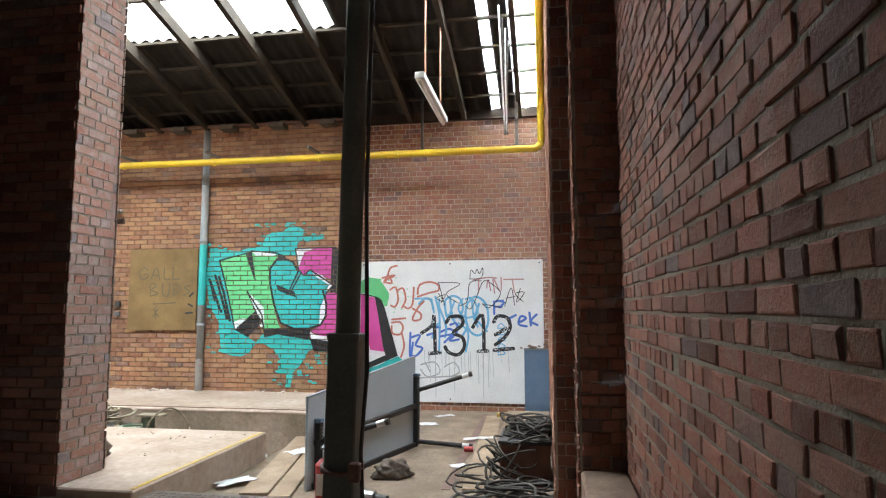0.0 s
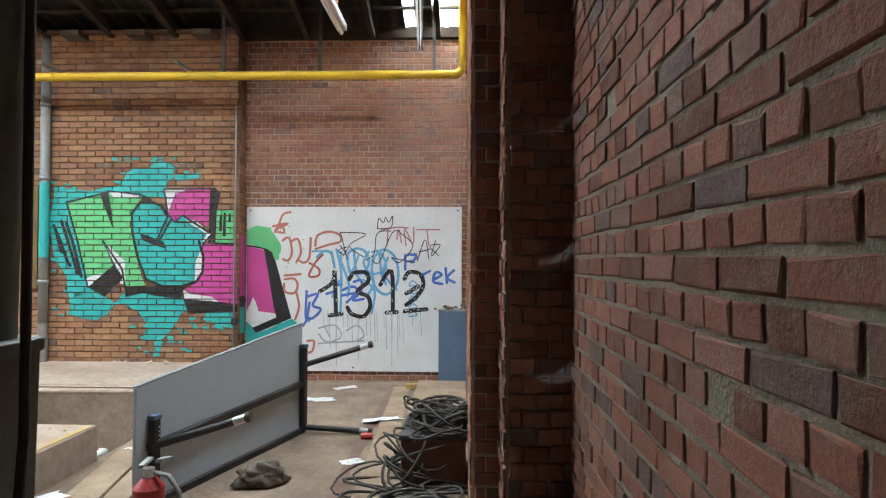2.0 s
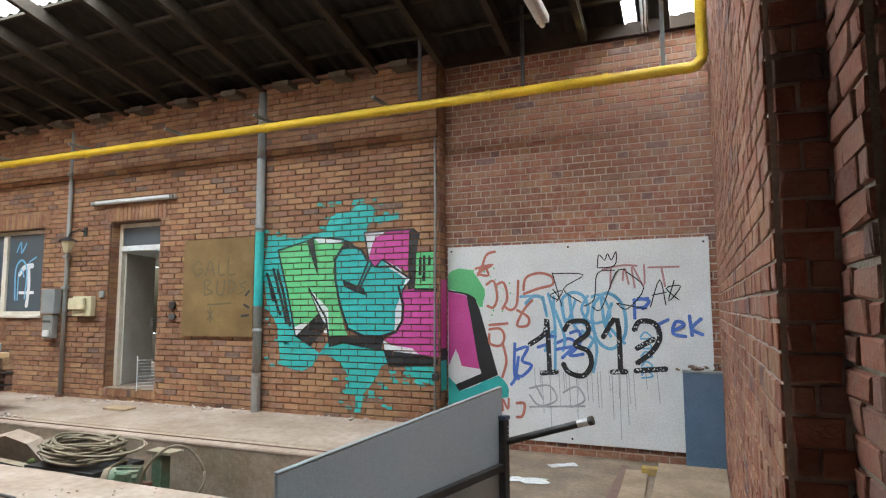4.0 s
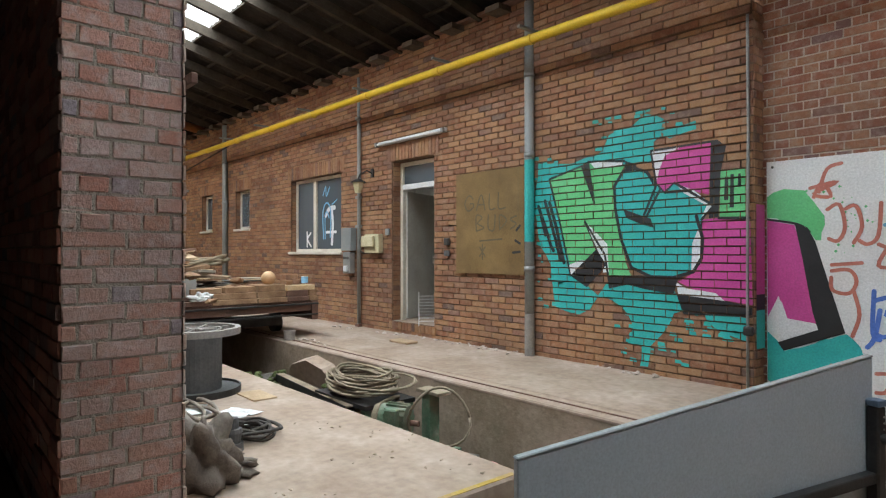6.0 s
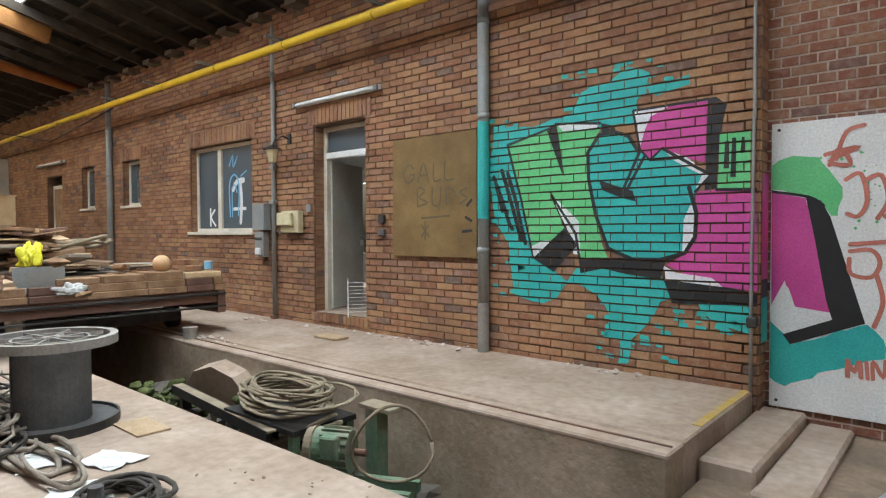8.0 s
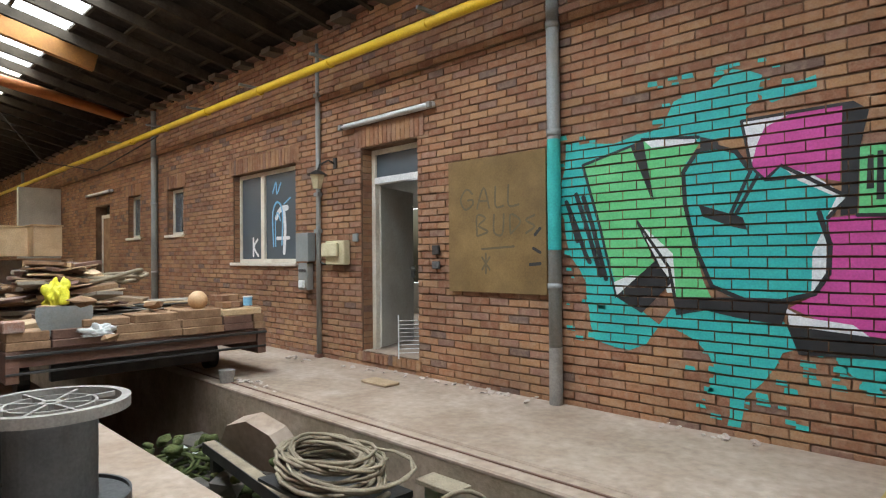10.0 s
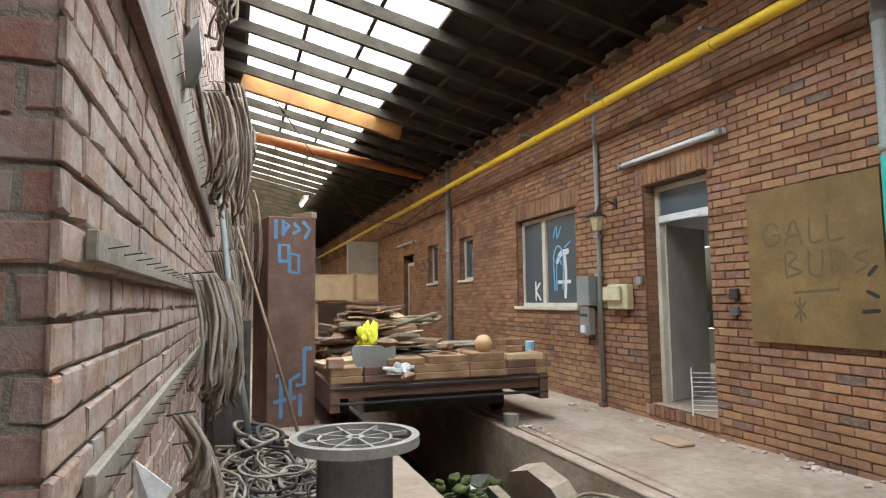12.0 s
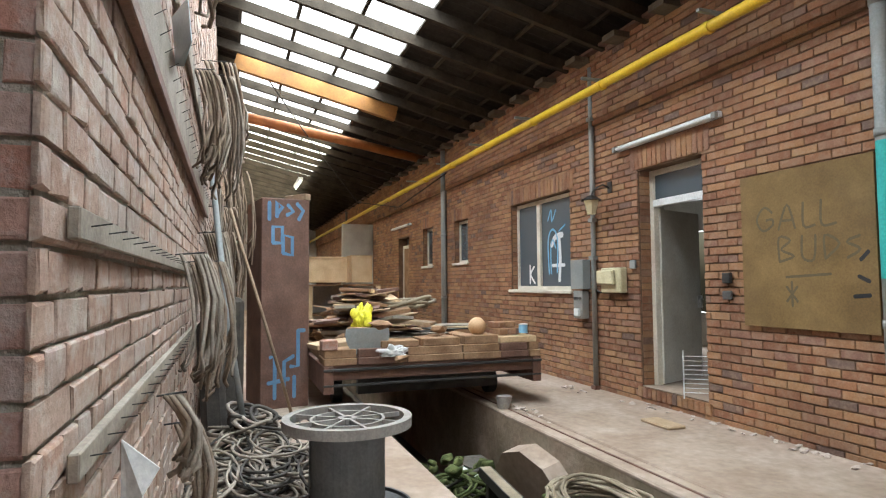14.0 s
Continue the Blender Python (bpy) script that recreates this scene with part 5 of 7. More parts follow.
# boards
bb = thing("brown_board", (-6.155, 9.0, 1.075), "brown weathered plywood board with faint writing", "board")
part("panel", boxes(((-0.6, -0.03, 0), (0.62, -0.012, 1.32)), bevel=0.003), M["board_brown"], bb)
WR = [[(-6.42, 2.05), (-6.5, 2.1), (-6.58, 2.0), (-6.52, 1.9), (-6.42, 1.94), (-6.42, 1.99), (-6.48, 1.99)], [(-6.36, 1.9), (-6.27, 2.1), (-6.2, 1.9)], [(-6.32, 1.97), (-6.23, 1.97)], [(-6.12, 2.1), (-6.12, 1.91), (-6.02, 1.91)], [(-5.96, 2.1), (-5.96, 1.91), (-5.84, 1.91)],
      [(-6.36, 1.63), (-6.36, 1.83), (-6.25, 1.8), (-6.34, 1.73), (-6.22, 1.67), (-6.36, 1.63)], [(-6.14, 1.83), (-6.14, 1.66), (-6.04, 1.64), (-6.02, 1.83)], [(-5.94, 1.64), (-5.94, 1.82), (-5.82, 1.75), (-5.94, 1.64)], [(-5.66, 1.8), (-5.76, 1.76), (-5.66, 1.7), (-5.76, 1.64)], [(-6.3, 1.3), (-6.2, 1.42)], [(-6.2, 1.3), (-6.3, 1.42)], [(-6.25, 1.26), (-6.25, 1.46)], [(-6.3, 1.5), (-5.9, 1.52)]]
paint_on(bb, "writing", [("faint", 1, q) for w in WR for q in stroke_quads(smooth_line(w), 0.022)], -0.031, -6.155, 1.075)
paint_on(bb, "tear", [("black", 1, q) for w in ([(-5.66, 1.62), (-5.6, 1.68)], [(-5.72, 1.35), (-5.6, 1.36)], [(-5.68, 1.5), (-5.6, 1.46)]) for q in stroke_quads(w, 0.03)], -0.031, -6.155, 1.075)

wb = thing("white_board", (-1.43, 9.215, 0.0), "large white board covered in spray tags and drips", "board")
part("panel", boxes(((-1.43, -0.015, 0.0), (1.42, 0.003, 2.16)), bevel=0.002), M["white_paint"], wb)
for sx in (-1.38, 0.0, 1.37):
    for z in (0.05, 2.11):
        bm = bmesh.new(); cyl(bm, (sx, -0.02, z), (sx, -0.014, z), 0.012, seg=8)
        part("screw", bm, M["steel_dark"], wb)
jobs = []
for col, layer, poly in BOARD_PAINT:
    jobs.append((col, layer, ragged(poly, rng, 0.06, 0.012) if col in ("teal", "green") else poly))
for k in range(60):
    a, d = rng.uniform(0, 6.28), rng.uniform(0.2, 0.42)
    cx, cz, w = -2.45 + d * math.cos(a), 1.62 + 0.8 * d * math.sin(a), rng.uniform(0.004, 0.016)
    jobs.append(("green", 0, [(cx - w, cz), (cx, cz - w), (cx + w, cz), (cx, cz + w)]))
for col, layer, w, pts in BOARD_STROKES:
    jobs += [(col, layer, q) for q in stroke_quads(smooth_line(pts), w)]
for col, layer, w, pts in BOARD_STROKES:
    if col == "black" and layer == 4:
        for k in range(26):
            i = rng.randrange(len(pts) - 1)
            f = rng.random()
            cx, cz, d = pts[i][0] * f + pts[i + 1][0] * (1 - f) + rng.uniform(-0.02, 0.02), pts[i][1] * f + pts[i + 1][1] * (1 - f) + rng.uniform(-0.02, 0.02), rng.uniform(0.002, 0.009)
            jobs.append((rng.choice(("white", "white", "dripgrey", "black")), 6, [(cx - d, cz - d * 0.6), (cx + d, cz - d), (cx + d * 0.7, cz + d), (cx - d, cz + d * 0.8)]))
jobs = [(c, l, [(min(max(px, -2.855), -0.015), pz) for px, pz in poly]) for c, l, poly in jobs]
paint_on(wb, "graffiti", jobs, -0.0165, -1.43, 0.0)

bp = thing("blue_panel", (-0.095, 8.93, FLOOR_Z), "slate blue panel box leaning against the end wall", "panel")
part("sheet", boxes(((-0.2, -0.06, 0.0), (0.15, 0.0, 0.95)), bevel=0.004), M["blue_panel"], bp)
part("rim", boxes(((-0.205, -0.065, 0.95), (0.155, 0.1, 0.965))), M["grey_pipe"], bp)


def crumple(name, at, label, category, material, size, seed, fold=0.35, rz=0):
    """One soft crumpled lump with folds, standing on its base."""
    r = random.Random(seed)
    bm = bmesh.new()
    bmesh.ops.create_icosphere(bm, subdivisions=4, radius=0.5)
    o = Vector((r.uniform(0, 50), r.uniform(0, 50), 0))
    for v in bm.verts:
        d = v.co.normalized()
        k = 1 + fold * (abs(noise.noise(d * 1.7 + o)) * 1.6 - 0.45) + fold * 0.55 * (abs(noise.noise(d * 4.5 + o)) - 0.25) + fold * 0.2 * noise.noise(d * 11 + o)
        v.co = Vector((d.x * size[0] * k, d.y * size[1] * k, max(d.z * k, -0.42) * size[2])) * 0.5
    lo = min(v.co.z for v in bm.verts)
    for v in bm.verts:
        v.co.z -= lo
    ob = part(name, bm, material, smooth=True)
    ob.matrix_basis = pose(*at, 0, 0, rz)
    return tagged(ob, label, category)


def heap(name, at, label, category, material, n, spread, size, seed, flat=0.4, kind="", soft=False):
    """A loose heap of irregular lumps."""
    r = random.Random(seed)
    bm = bmesh.new()
    for k in range(n):
        s = r.uniform(0.5, 1) * size
        m = Matrix.Translation((r.gauss(0, spread[0] / 2), r.gauss(0, spread[1] / 2), s * flat * 0.35 + (r.random() ** 2) * spread[2])) @ Euler((r.uniform(-0.4, 0.4), r.uniform(-0.4, 0.4), r.uniform(0, 6.3))).to_matrix().to_4x4() @ Matrix.Diagonal((s, s * r.uniform(0.5, 1), s * flat, 1))
        v = bmesh.ops.create_icosphere(bm, subdivisions=2 if soft else 1, radius=0.5, matrix=m)["verts"]
        for q in v:
            if soft:
                q.co += noise.noise_vector(q.co * 9 / max(size, 0.1) * 0.3 + Vector((seed, 0, 0))) * s * 0.3
            else:
                q.co += Vector((r.uniform(-1, 1), r.uniform(-1, 1), r.uniform(-0.5, 0.5))) * s * 0.12
    ob = part(name, bm, material, smooth=soft)
    ob.matrix_basis = Matrix.Translation(at)
    return tagged(ob, label, category, kind=kind)


for col, z0, z1 in (("pink", 0.98, 1.78), ("black", 0.84, 0.98), ("teal", 0.5, 0.84)):
    mesh_object(col + "_paint", [(0.012, -0.0195, z0), (0.19, -0.0195, z0), (0.19, -0.0195, z1), (0.012, -0.0195, z1)], [(0, 1, 2, 3)], M[col], wall_return)
heap("rubble", (-0.1, 8.95, 0.838), "small heap of rubble on the blue panel", "rubble", M["floor_dirt"], 14, (0.2, 0.08, 0.06), 0.09, 1)

# ---- ceiling lamps ----
tl = thing("hanging_tube_light", (-1.19, 6.42, 3.72), "white tube light hanging from copper rods", "lamp")
part("housing", boxes(((-0.05, -0.75, 0), (0.05, 0.75, 0.07)), bevel=0.008), M["lamp_white"], tl)
bm = bmesh.new(); cyl(bm, (0, -0.72, -0.025), (0, 0.72, -0.025), 0.022, seg=12); part("tube", bm, M["lamp_white"], tl, smooth=True)
for y in (-0.45, 0.5):
    bm = bmesh.new(); cyl(bm, (0, y, 0.07), (0, y, roof_z(6.42 + y) - 3.72), 0.01, seg=8); part("rod", bm, M["copper"], tl)
hl = thing("hanging_cables", (-0.46, 7.15, 3.62), "bundle of thin cables hanging from the roof", "cable")
for k in range(4):
    tube("cable", [(0.02 * k, 0.3 * k - 0.5, 1.3), (0.015 * k, 0.1 * k, 0.6), (0.02 + 0.01 * k, 0.1, 0.0), (0.02 + 0.012 * k, 0.15, -0.05)], 0.011, M["cable_dark"] if k % 2 else M["lamp_white"], hl)

# ---- the overturned table ----
tb = thing("folding_table", (-1.745, 5.9, FLOOR_Z), "grey overturned table lying on its long edge with black legs", "table", rz=73.3)
L, H0, H1 = 0.965, 0.78, 0.995      # half length, height of the near and of the far end


def taper(x0, x1, y0, y1, za, zb, ha, hb):
    """A board along x whose foot and height run from za, ha at -L to zb, hb at +L."""
    f = lambda x: (x + L) / (2 * L)
    bm = bmesh.new()
    v = []
    for x in (x0, x1):
        lo, hi = za + (zb - za) * f(x), za + ha + (zb + hb - za - ha) * f(x)
        v.append([bm.verts.new(p) for p in ((x, y0, lo), (x, y1, lo), (x, y1, hi), (x, y0, hi))])
    for k in range(4):
        bm.faces.new((v[0][k], v[0][(k + 1) % 4], v[1][(k + 1) % 4], v[1][k]))
    bm.faces.new(v[0][::-1])
    bm.faces.new(v[1])
    bmesh.ops.bevel(bm, geom=bm.edges[:], offset=0.004, segments=1, affect="EDGES")
    return bm


part("tabletop", taper(-L, L, 0.0, 0.028, 0, 0, H0, H1), M["grey_table"], tb)
part("edge_band", taper(-L - 0.002, L + 0.002, -0.002, 0.03, H0 + 0.001, H1 + 0.001, 0.012, 0.012), M["grey_pipe"], tb, "dull edge band")
part("rail", taper(-L + 0.08, L - 0.02, -0.05, -0.002, 0.36, 0.43, 0.05, 0.05), M["steel_dark"], tb)
part("lower_rail", taper(-L + 0.06, L, -0.04, -0.002, 0.0, 0.0, 0.05, 0.05), M["steel_dark"], tb)
for sx, top in ((-L + 0.12, 0.56), (L - 0.03, 0.78)):
    part("cross_bar", boxes(((sx - 0.03, -0.06, 0.02), (sx + 0.03, -0.002, top)), bevel=0.008), M["steel_dark"], tb)
    part("bracket_cap", boxes(((sx - 0.032, -0.065, top), (sx + 0.032, -0.002, top + 0.03)), bevel=0.004), M["blue_panel"], tb)
    for k in range(5):
        z = top - 0.16 + 0.028 * k
        bm = bmesh.new()
        cyl(bm, (sx + 0.01, -0.062, z), (sx + 0.01, -0.06, z), 0.005, seg=8)
        part("bolt", bm, M["chrome"], tb)
# legs folded out from the underside, as (end of the bar, foot height, way)
for sx, za, zb in ((L - 0.03, 0.63, 0.82), (L - 0.03, 0.06, 0.03), (-L + 0.12, 0.4, 0.59)):
    a, b = Vector((sx, -0.06, za)), Vector((sx + 0.15, -0.64, zb))
    d = (b - a).normalized()
    bm = bmesh.new(); cyl(bm, a, b, 0.025, seg=16)
    leg = part("leg", bm, M["steel_dark"], tb, smooth=False)
    bm = bmesh.new(); cyl(bm, b - d * 0.1, b - d * 0.025, 0.028, seg=16)
    part("ferrule", bm, M["chrome"], leg, "bright metal ferrule")
    bm = bmesh.new(); cyl(bm, b - d * 0.02, b + d * 0.012, 0.03, seg=16)
    part("foot_cap", bm, M["cable_dark"], leg)

# fire extinguisher
fe = thing("fire_extinguisher", (-1.66, 4.45, FLOOR_Z), "red fire extinguisher standing on the floor", "extinguisher")
bm = bmesh.new(); cyl(bm, (0, 0, 0.02), (0, 0, 0.47), 0.085, seg=24); cyl(bm, (0, 0, 0.47), (0, 0, 0.54), 0.085, 0.035, seg=24, caps=False)
part("cylinder", bm, M["ext_red"], fe, smooth=False)
bm = bmesh.new(); cyl(bm, (0, 0, 0.54), (0, 0, 0.6), 0.03, seg=12); part("valve", bm, M["chrome"], fe)
part("lever", boxes(((-0.02, -0.02, 0.6), (0.02, 0.12, 0.625), pose(0, 0, 0, -12))), M["grey_pipe"], fe)
part("lever", boxes(((-0.015, 0.0, 0.64), (0.015, 0.11, 0.66), pose(0, 0, 0, 8))), M["grey_pipe"], fe)
tube("hose", [(0.03, 0, 0.57), (0.12, -0.02, 0.56), (0.19, -0.03, 0.45), (0.2, -0.03, 0.25), (0.15, -0.02, 0.1)], 0.014, M["grey_pipe"], fe)
fe.scale = (0.95, 0.95, 0.78)
part("label_panel", boxes(((-0.05, -0.0885, 0.2), (0.05, -0.084, 0.4))), M["paper"], fe)
ch = thing("metal_tube", (-1.55, 4.83, FLOOR_Z + 0.045), "short shiny metal tube lying on the floor", "tube", rz=-20)
bm = bmesh.new(); cyl(bm, (-0.28, 0, 0), (0.2, 0, 0), 0.045, seg=16); part("body", bm, M["chrome"], ch, smooth=False)
bm = bmesh.new(); cyl(bm, (0.2, 0, 0), (0.32, 0, 0), 0.03, seg=16); part("nozzle", bm, M["steel_dark"], ch)
crumple("old_boot", (-1.4, 5.5, FLOOR_Z), "old dark brown crumpled boot on the floor", "shoe", M["canvas"], (0.34, 0.2, 0.22), 5, 0.45, 15)

# floor planks, groove and litter
for k, (x0, x1, y0, y1, rz, z) in enumerate(((-0.78, -0.57, 5.2, 8.8, 2.0, 0.02), (-0.54, 0.05, 6.55, 8.85, 0, 0.09), (-2.74, -2.5, 4.75, 7.0, 11, 0.03), (-2.46, -2.28, 4.7, 6.9, 11, 0.03), (-0.9, -0.33, 4.05, 4.66, -4, 0.022))):
    p = thing("floor_plank", ((x0 + x1) / 2, (y0 + y1) / 2, FLOOR_Z), "dusty wooden plank lying on the floor", "plank", "planks on the floor", rz=rz)
    part("board", boxes(((-(x1 - x0) / 2, -(y1 - y0) / 2, 0), ((x1 - x0) / 2, (y1 - y0) / 2, z)), bevel=0.004), M["plank"], p)
slab("groove_cover", (-0.9, 5.2, FLOOR_Z), (-0.82, 9.0, FLOOR_Z + 0.004), M["rust"], "dark steel groove in the floor", "groove", 0)
yb = thing("yellow_block", (-0.6, 8.75, FLOOR_Z), "small yellow block on the floor", "block")
part("block", boxes(((-0.09, -0.05, 0), (0.09, 0.05, 0.07)), bevel=0.008), M["yellow_line"], yb)


def sheet_paper(x, y, z, w, d, rz, label="crumpled white paper lying on the floor", material="paper", amp=0.012):
    r = random.Random(round(x * 100 + y * 10))
    bm = bmesh.new()
    n = 5
    g = [[bm.verts.new(((i / n - 0.5) * w + r.uniform(-0.1, 0.1) * w, (j / n - 0.5) * d + r.uniform(-0.1, 0.1) * d, 0.004 + r.random() * amp)) for j in range(n + 1)] for i in range(n + 1)]
    for i in range(n):
        for j in range(n):
            bm.faces.new((g[i][j], g[i + 1][j], g[i + 1][j + 1], g[i][j + 1]))
    ob = part("paper_sheet", bm, M[material])
    so = ob.modifiers.new("solid", "SOLIDIFY"); so.thickness = 0.002
    ob.matrix_basis = pose(x, y, z, 0, 0, rz)
    tagged(ob, label, "paper", "loose papers")


for a in ((-1.62, 8.1, FLOOR_Z, 0.35, 0.16, 5), (-1.45, 8.75, FLOOR_Z, 0.3, 0.12, 30), (-0.78, 7.2, FLOOR_Z + 0.02, 0.4, 0.12, 25), (-2.72, 5.05, FLOOR_Z + 0.03, 0.34, 0.16, 55), (-2.6, 6.2, FLOOR_Z + 0.03, 0.25, 0.2, 60), (-2.5, 6.9, FLOOR_Z + 0.03, 0.3, 0.15, 20), (-0.85, 6.0, FLOOR_Z, 0.16, 0.12, 40), (-2.35, 4.45, FLOOR_Z, 0.3, 0.14, 10), (-0.2, 4.3, FLOOR_Z, 0.26, 0.2, 25), (-3.5, 3.35, 0.085, 0.75, 0.3, 10), (-3.3, 2.9, 0.085, 0.4, 0.25, 40)):
    sheet_paper(*a)
rt = thing("red_tape_roll", (-0.83, 6.62, FLOOR_Z + 0.03), "small red roll beside the table leg", "roll")
bm = bmesh.new(); cyl(bm, (-0.05, 0, 0), (0.05, 0, 0), 0.03, seg=12); part("roll", bm, M["ext_red"], rt)


def cable_heap(name, at, label, n, radius, spread, height, r_cable, material, seed, squash=1.0, tilt=0.15):
    """Loose loops thrown on top of one another; each loop a strand of its own."""
    r = random.Random(seed)
    t = thing(name, at, label, "cable")
    for k in range(n):
        R = radius * r.uniform(0.6, 1.1)
        cx, cy = r.gauss(0, spread[0] / 2), r.gauss(0, spread[1] / 2)
        zc = r_cable + height * r.random()
        tx, ty, ph, e = r.uniform(-tilt, tilt), r.uniform(-tilt, tilt), r.uniform(0, 6.3), r.uniform(0.6, 1.0) * squash
        turns = r.choice((1.0, 1.4, 2.0))
        pts = []
        m = int(16 * turns)
        a0 = r.uniform(0, 6.3)
        for i in range(m + 1):
            a = a0 + 2 * math.pi * turns * i / m
            rr = R * (1 + 0.08 * math.sin(3 * a + ph) + 0.05 * i / m)
            x, y = rr * math.cos(a), rr * e * math.sin(a)
            pts.append((cx + x, cy + y, max(r_cable, zc + tx * x + ty * y + 0.02 * math.sin(2 * a + ph))))
        tube("strand", pts, r_cable * r.uniform(0.85, 1.15), material if r.random() < 0.75 or material is M["hose"] else M["cable_dark"], t, res=6)
    return t


cb = thing("cable_crate", (-0.14, 5.74, FLOOR_Z), "dark steel crate under a heap of cables", "crate")
part("body", boxes(((-0.27, -0.3, 0.03), (0.18, 0.3, 0.36)), bevel=0.01), M["rust"], cb)
part("rim", boxes(((-0.28, -0.31, 0.345), (0.19, 0.31, 0.38)), bevel=0.006), M["steel_dark"], cb)
for sx in (-0.24, 0.14):
    part("foot", boxes(((sx - 0.02, -0.28, 0), (sx + 0.03, 0.28, 0.03))), M["steel_dark"], cb)
cable_heap("cable_pile", (-0.15, 5.72, FLOOR_Z + 0.38), "tangled grey cables heaped on a crate", 30, 0.19, (0.14, 0.26), 0.1, 0.010, M["cable_dark"], 21, tilt=0.45)
cable_heap("draped_cable", (-0.3, 5.5, FLOOR_Z + 0.02), "cables drooping down the side of the crate", 9, 0.19, (0.14, 0.2), 0.26, 0.009, M["cable_dark"], 24, tilt=0.9)
cable_heap("cable_tangle", (-0.27, 4.98, FLOOR_Z + 0.03), "tangled dark cables spread over the floor", 22, 0.22, (0.4, 0.4), 0.06, 0.010, M["cable_dark"], 22)
cable_heap("loose_cable", (-0.55, 5.6, FLOOR_Z), "loose cable trailing over the floor", 5, 0.3, (0.2, 0.4), 0.04, 0.009, M["cable_dark"], 23, tilt=0.5)

# ---- raised steel plate in the dark room ----
pl = thing("checker_plate_bench", (-1.03, 2.05, -0.02), "low bench with a rusty checker plate top", "bench")
part("plate", boxes(((-0.63, -0.25, 0.65), (0.6, 0.14, 0.664)), ((-0.63, 0.142, 0.65), (0.12, 0.28, 0.664)), bevel=0.003), M["checker"], pl)
bars = bmesh.new()
for i in range(41):
    for j in range(17):
        px, py = -0.61 + 0.03 * i, -0.235 + 0.03 * j
        if py > 0.12 and px > 0.1:
            continue
        add_box(bars, (-0.011, -0.003, 0), (0.011, 0.003, 0.0022), Matrix.Translation((px, py, 0.664)) @ pose(0, 0, 0, 0, 0, 45 if (i + j) % 2 else -45))
part("tread_pattern", bars, M["checker"], pl)
part("apron", boxes(((-0.63, -0.25, 0.59), (0.6, -0.235, 0.65))), M["checker"], pl)
for sx in (-0.57, 0.54):
    for sy in (-0.2, 0.1):
        part("leg", boxes(((sx - 0.03, sy - 0.03, 0), (sx + 0.03, sy + 0.03, 0.65))), M["steel_dark"], pl)
for k, (x, y, n) in enumerate(((-0.86, 1.98, 9), (-0.95, 2.03, 6), (-0.72, 1.97, 5), (-0.98, 1.93, 5), (-1.2, 1.9, 3))):
    heap("rag", (x, y, 0.645), "grey crumpled rag on the checker plate", "rag", M["rag"], n, (0.07, 0.035, 0.008), 0.05, 31 + k, 0.4, soft=True)
post = thing("steel_column", (-0.785, 2.18, -0.02), "dark green painted steel column with a cable clip", "column")
post.matrix_basis = pose(-0.785, 2.18, -0.02, 0, 1.2, 0)
bm = bmesh.new(); cyl(bm, (0, 0, 1.34), (0, 0, 4.62), 0.047, seg=28); part("shaft", bm, M["green_column"], post, smooth=True)
part("sleeve", boxes(((-0.06, -0.058, 0), (0.06, 0.058, 1.34)), bevel=0.006), M["green_column"], post)
part("sleeve_lip", boxes(((-0.064, -0.062, 1.32), (0.064, 0.062, 1.345)), bevel=0.004), M["green_column"], post)
tube("cable", [(0.06, 0.0, 4.55), (0.065, -0.01, 3.2), (0.06, 0, 1.9), (0.09, -0.02, 1.2), (0.075, -0.02, 0.9), (0.085, 0, 0.66)], 0.008, M["cable_dark"], post)
tube("strap", [(0.078 * math.cos(a), 0.078 * math.sin(a) - 0.01, 0.84 + 0.012 * math.sin(a)) for a in [k * 0.63 for k in range(11)]], 0.01, M["rust"], post)
part("clamp", boxes(((0.045, -0.085, 0.8), (0.09, -0.05, 0.87)), bevel=0.006), M["rust"], post)

# ---- slab: markings, drum, litter ----
slab("slab_marking", (SLAB_X - 0.05, 3.9, SLAB_Z), (SLAB_X - 0.015, 5.9, SLAB_Z + 0.004), M["yellow_line"], "worn yellow edge marking on the slab", "marking", 0)
slab("walkway_marking", (-3.0, 7.9, PLAT_Z), (-2.945, 9.0, PLAT_Z + 0.004), M["yellow_line"], "worn yellow edge marking on the walkway", "marking", 0)
slab("slab_joint_rail", (XL, 7.415, PLAT_Z - 0.008), (-2.95, 7.43, PLAT_Z + 0.006), M["rust"], "dark steel edge strip in the walkway", "strip", 0)

sp = thing("cable_drum", (-6.0, 5.26, SLAB_Z), "empty grey cable drum with an open spoked top", "drum")
R, HH = 0.37, 0.54


def ring(bm, r0, r1, z0, z1, n=48):
    vs = [[bm.verts.new((r * math.cos(2 * math.pi * k / n), r * math.sin(2 * math.pi * k / n), z)) for r, z in ((r0, z0), (r1, z0), (r1, z1), (r0, z1))] for k in range(n)]
    for k in range(n):
        for i in range(4):
            bm.faces.new((vs[k][i], vs[(k + 1) % n][i], vs[(k + 1) % n][(i + 1) % 4], vs[k][(i + 1) % 4]))


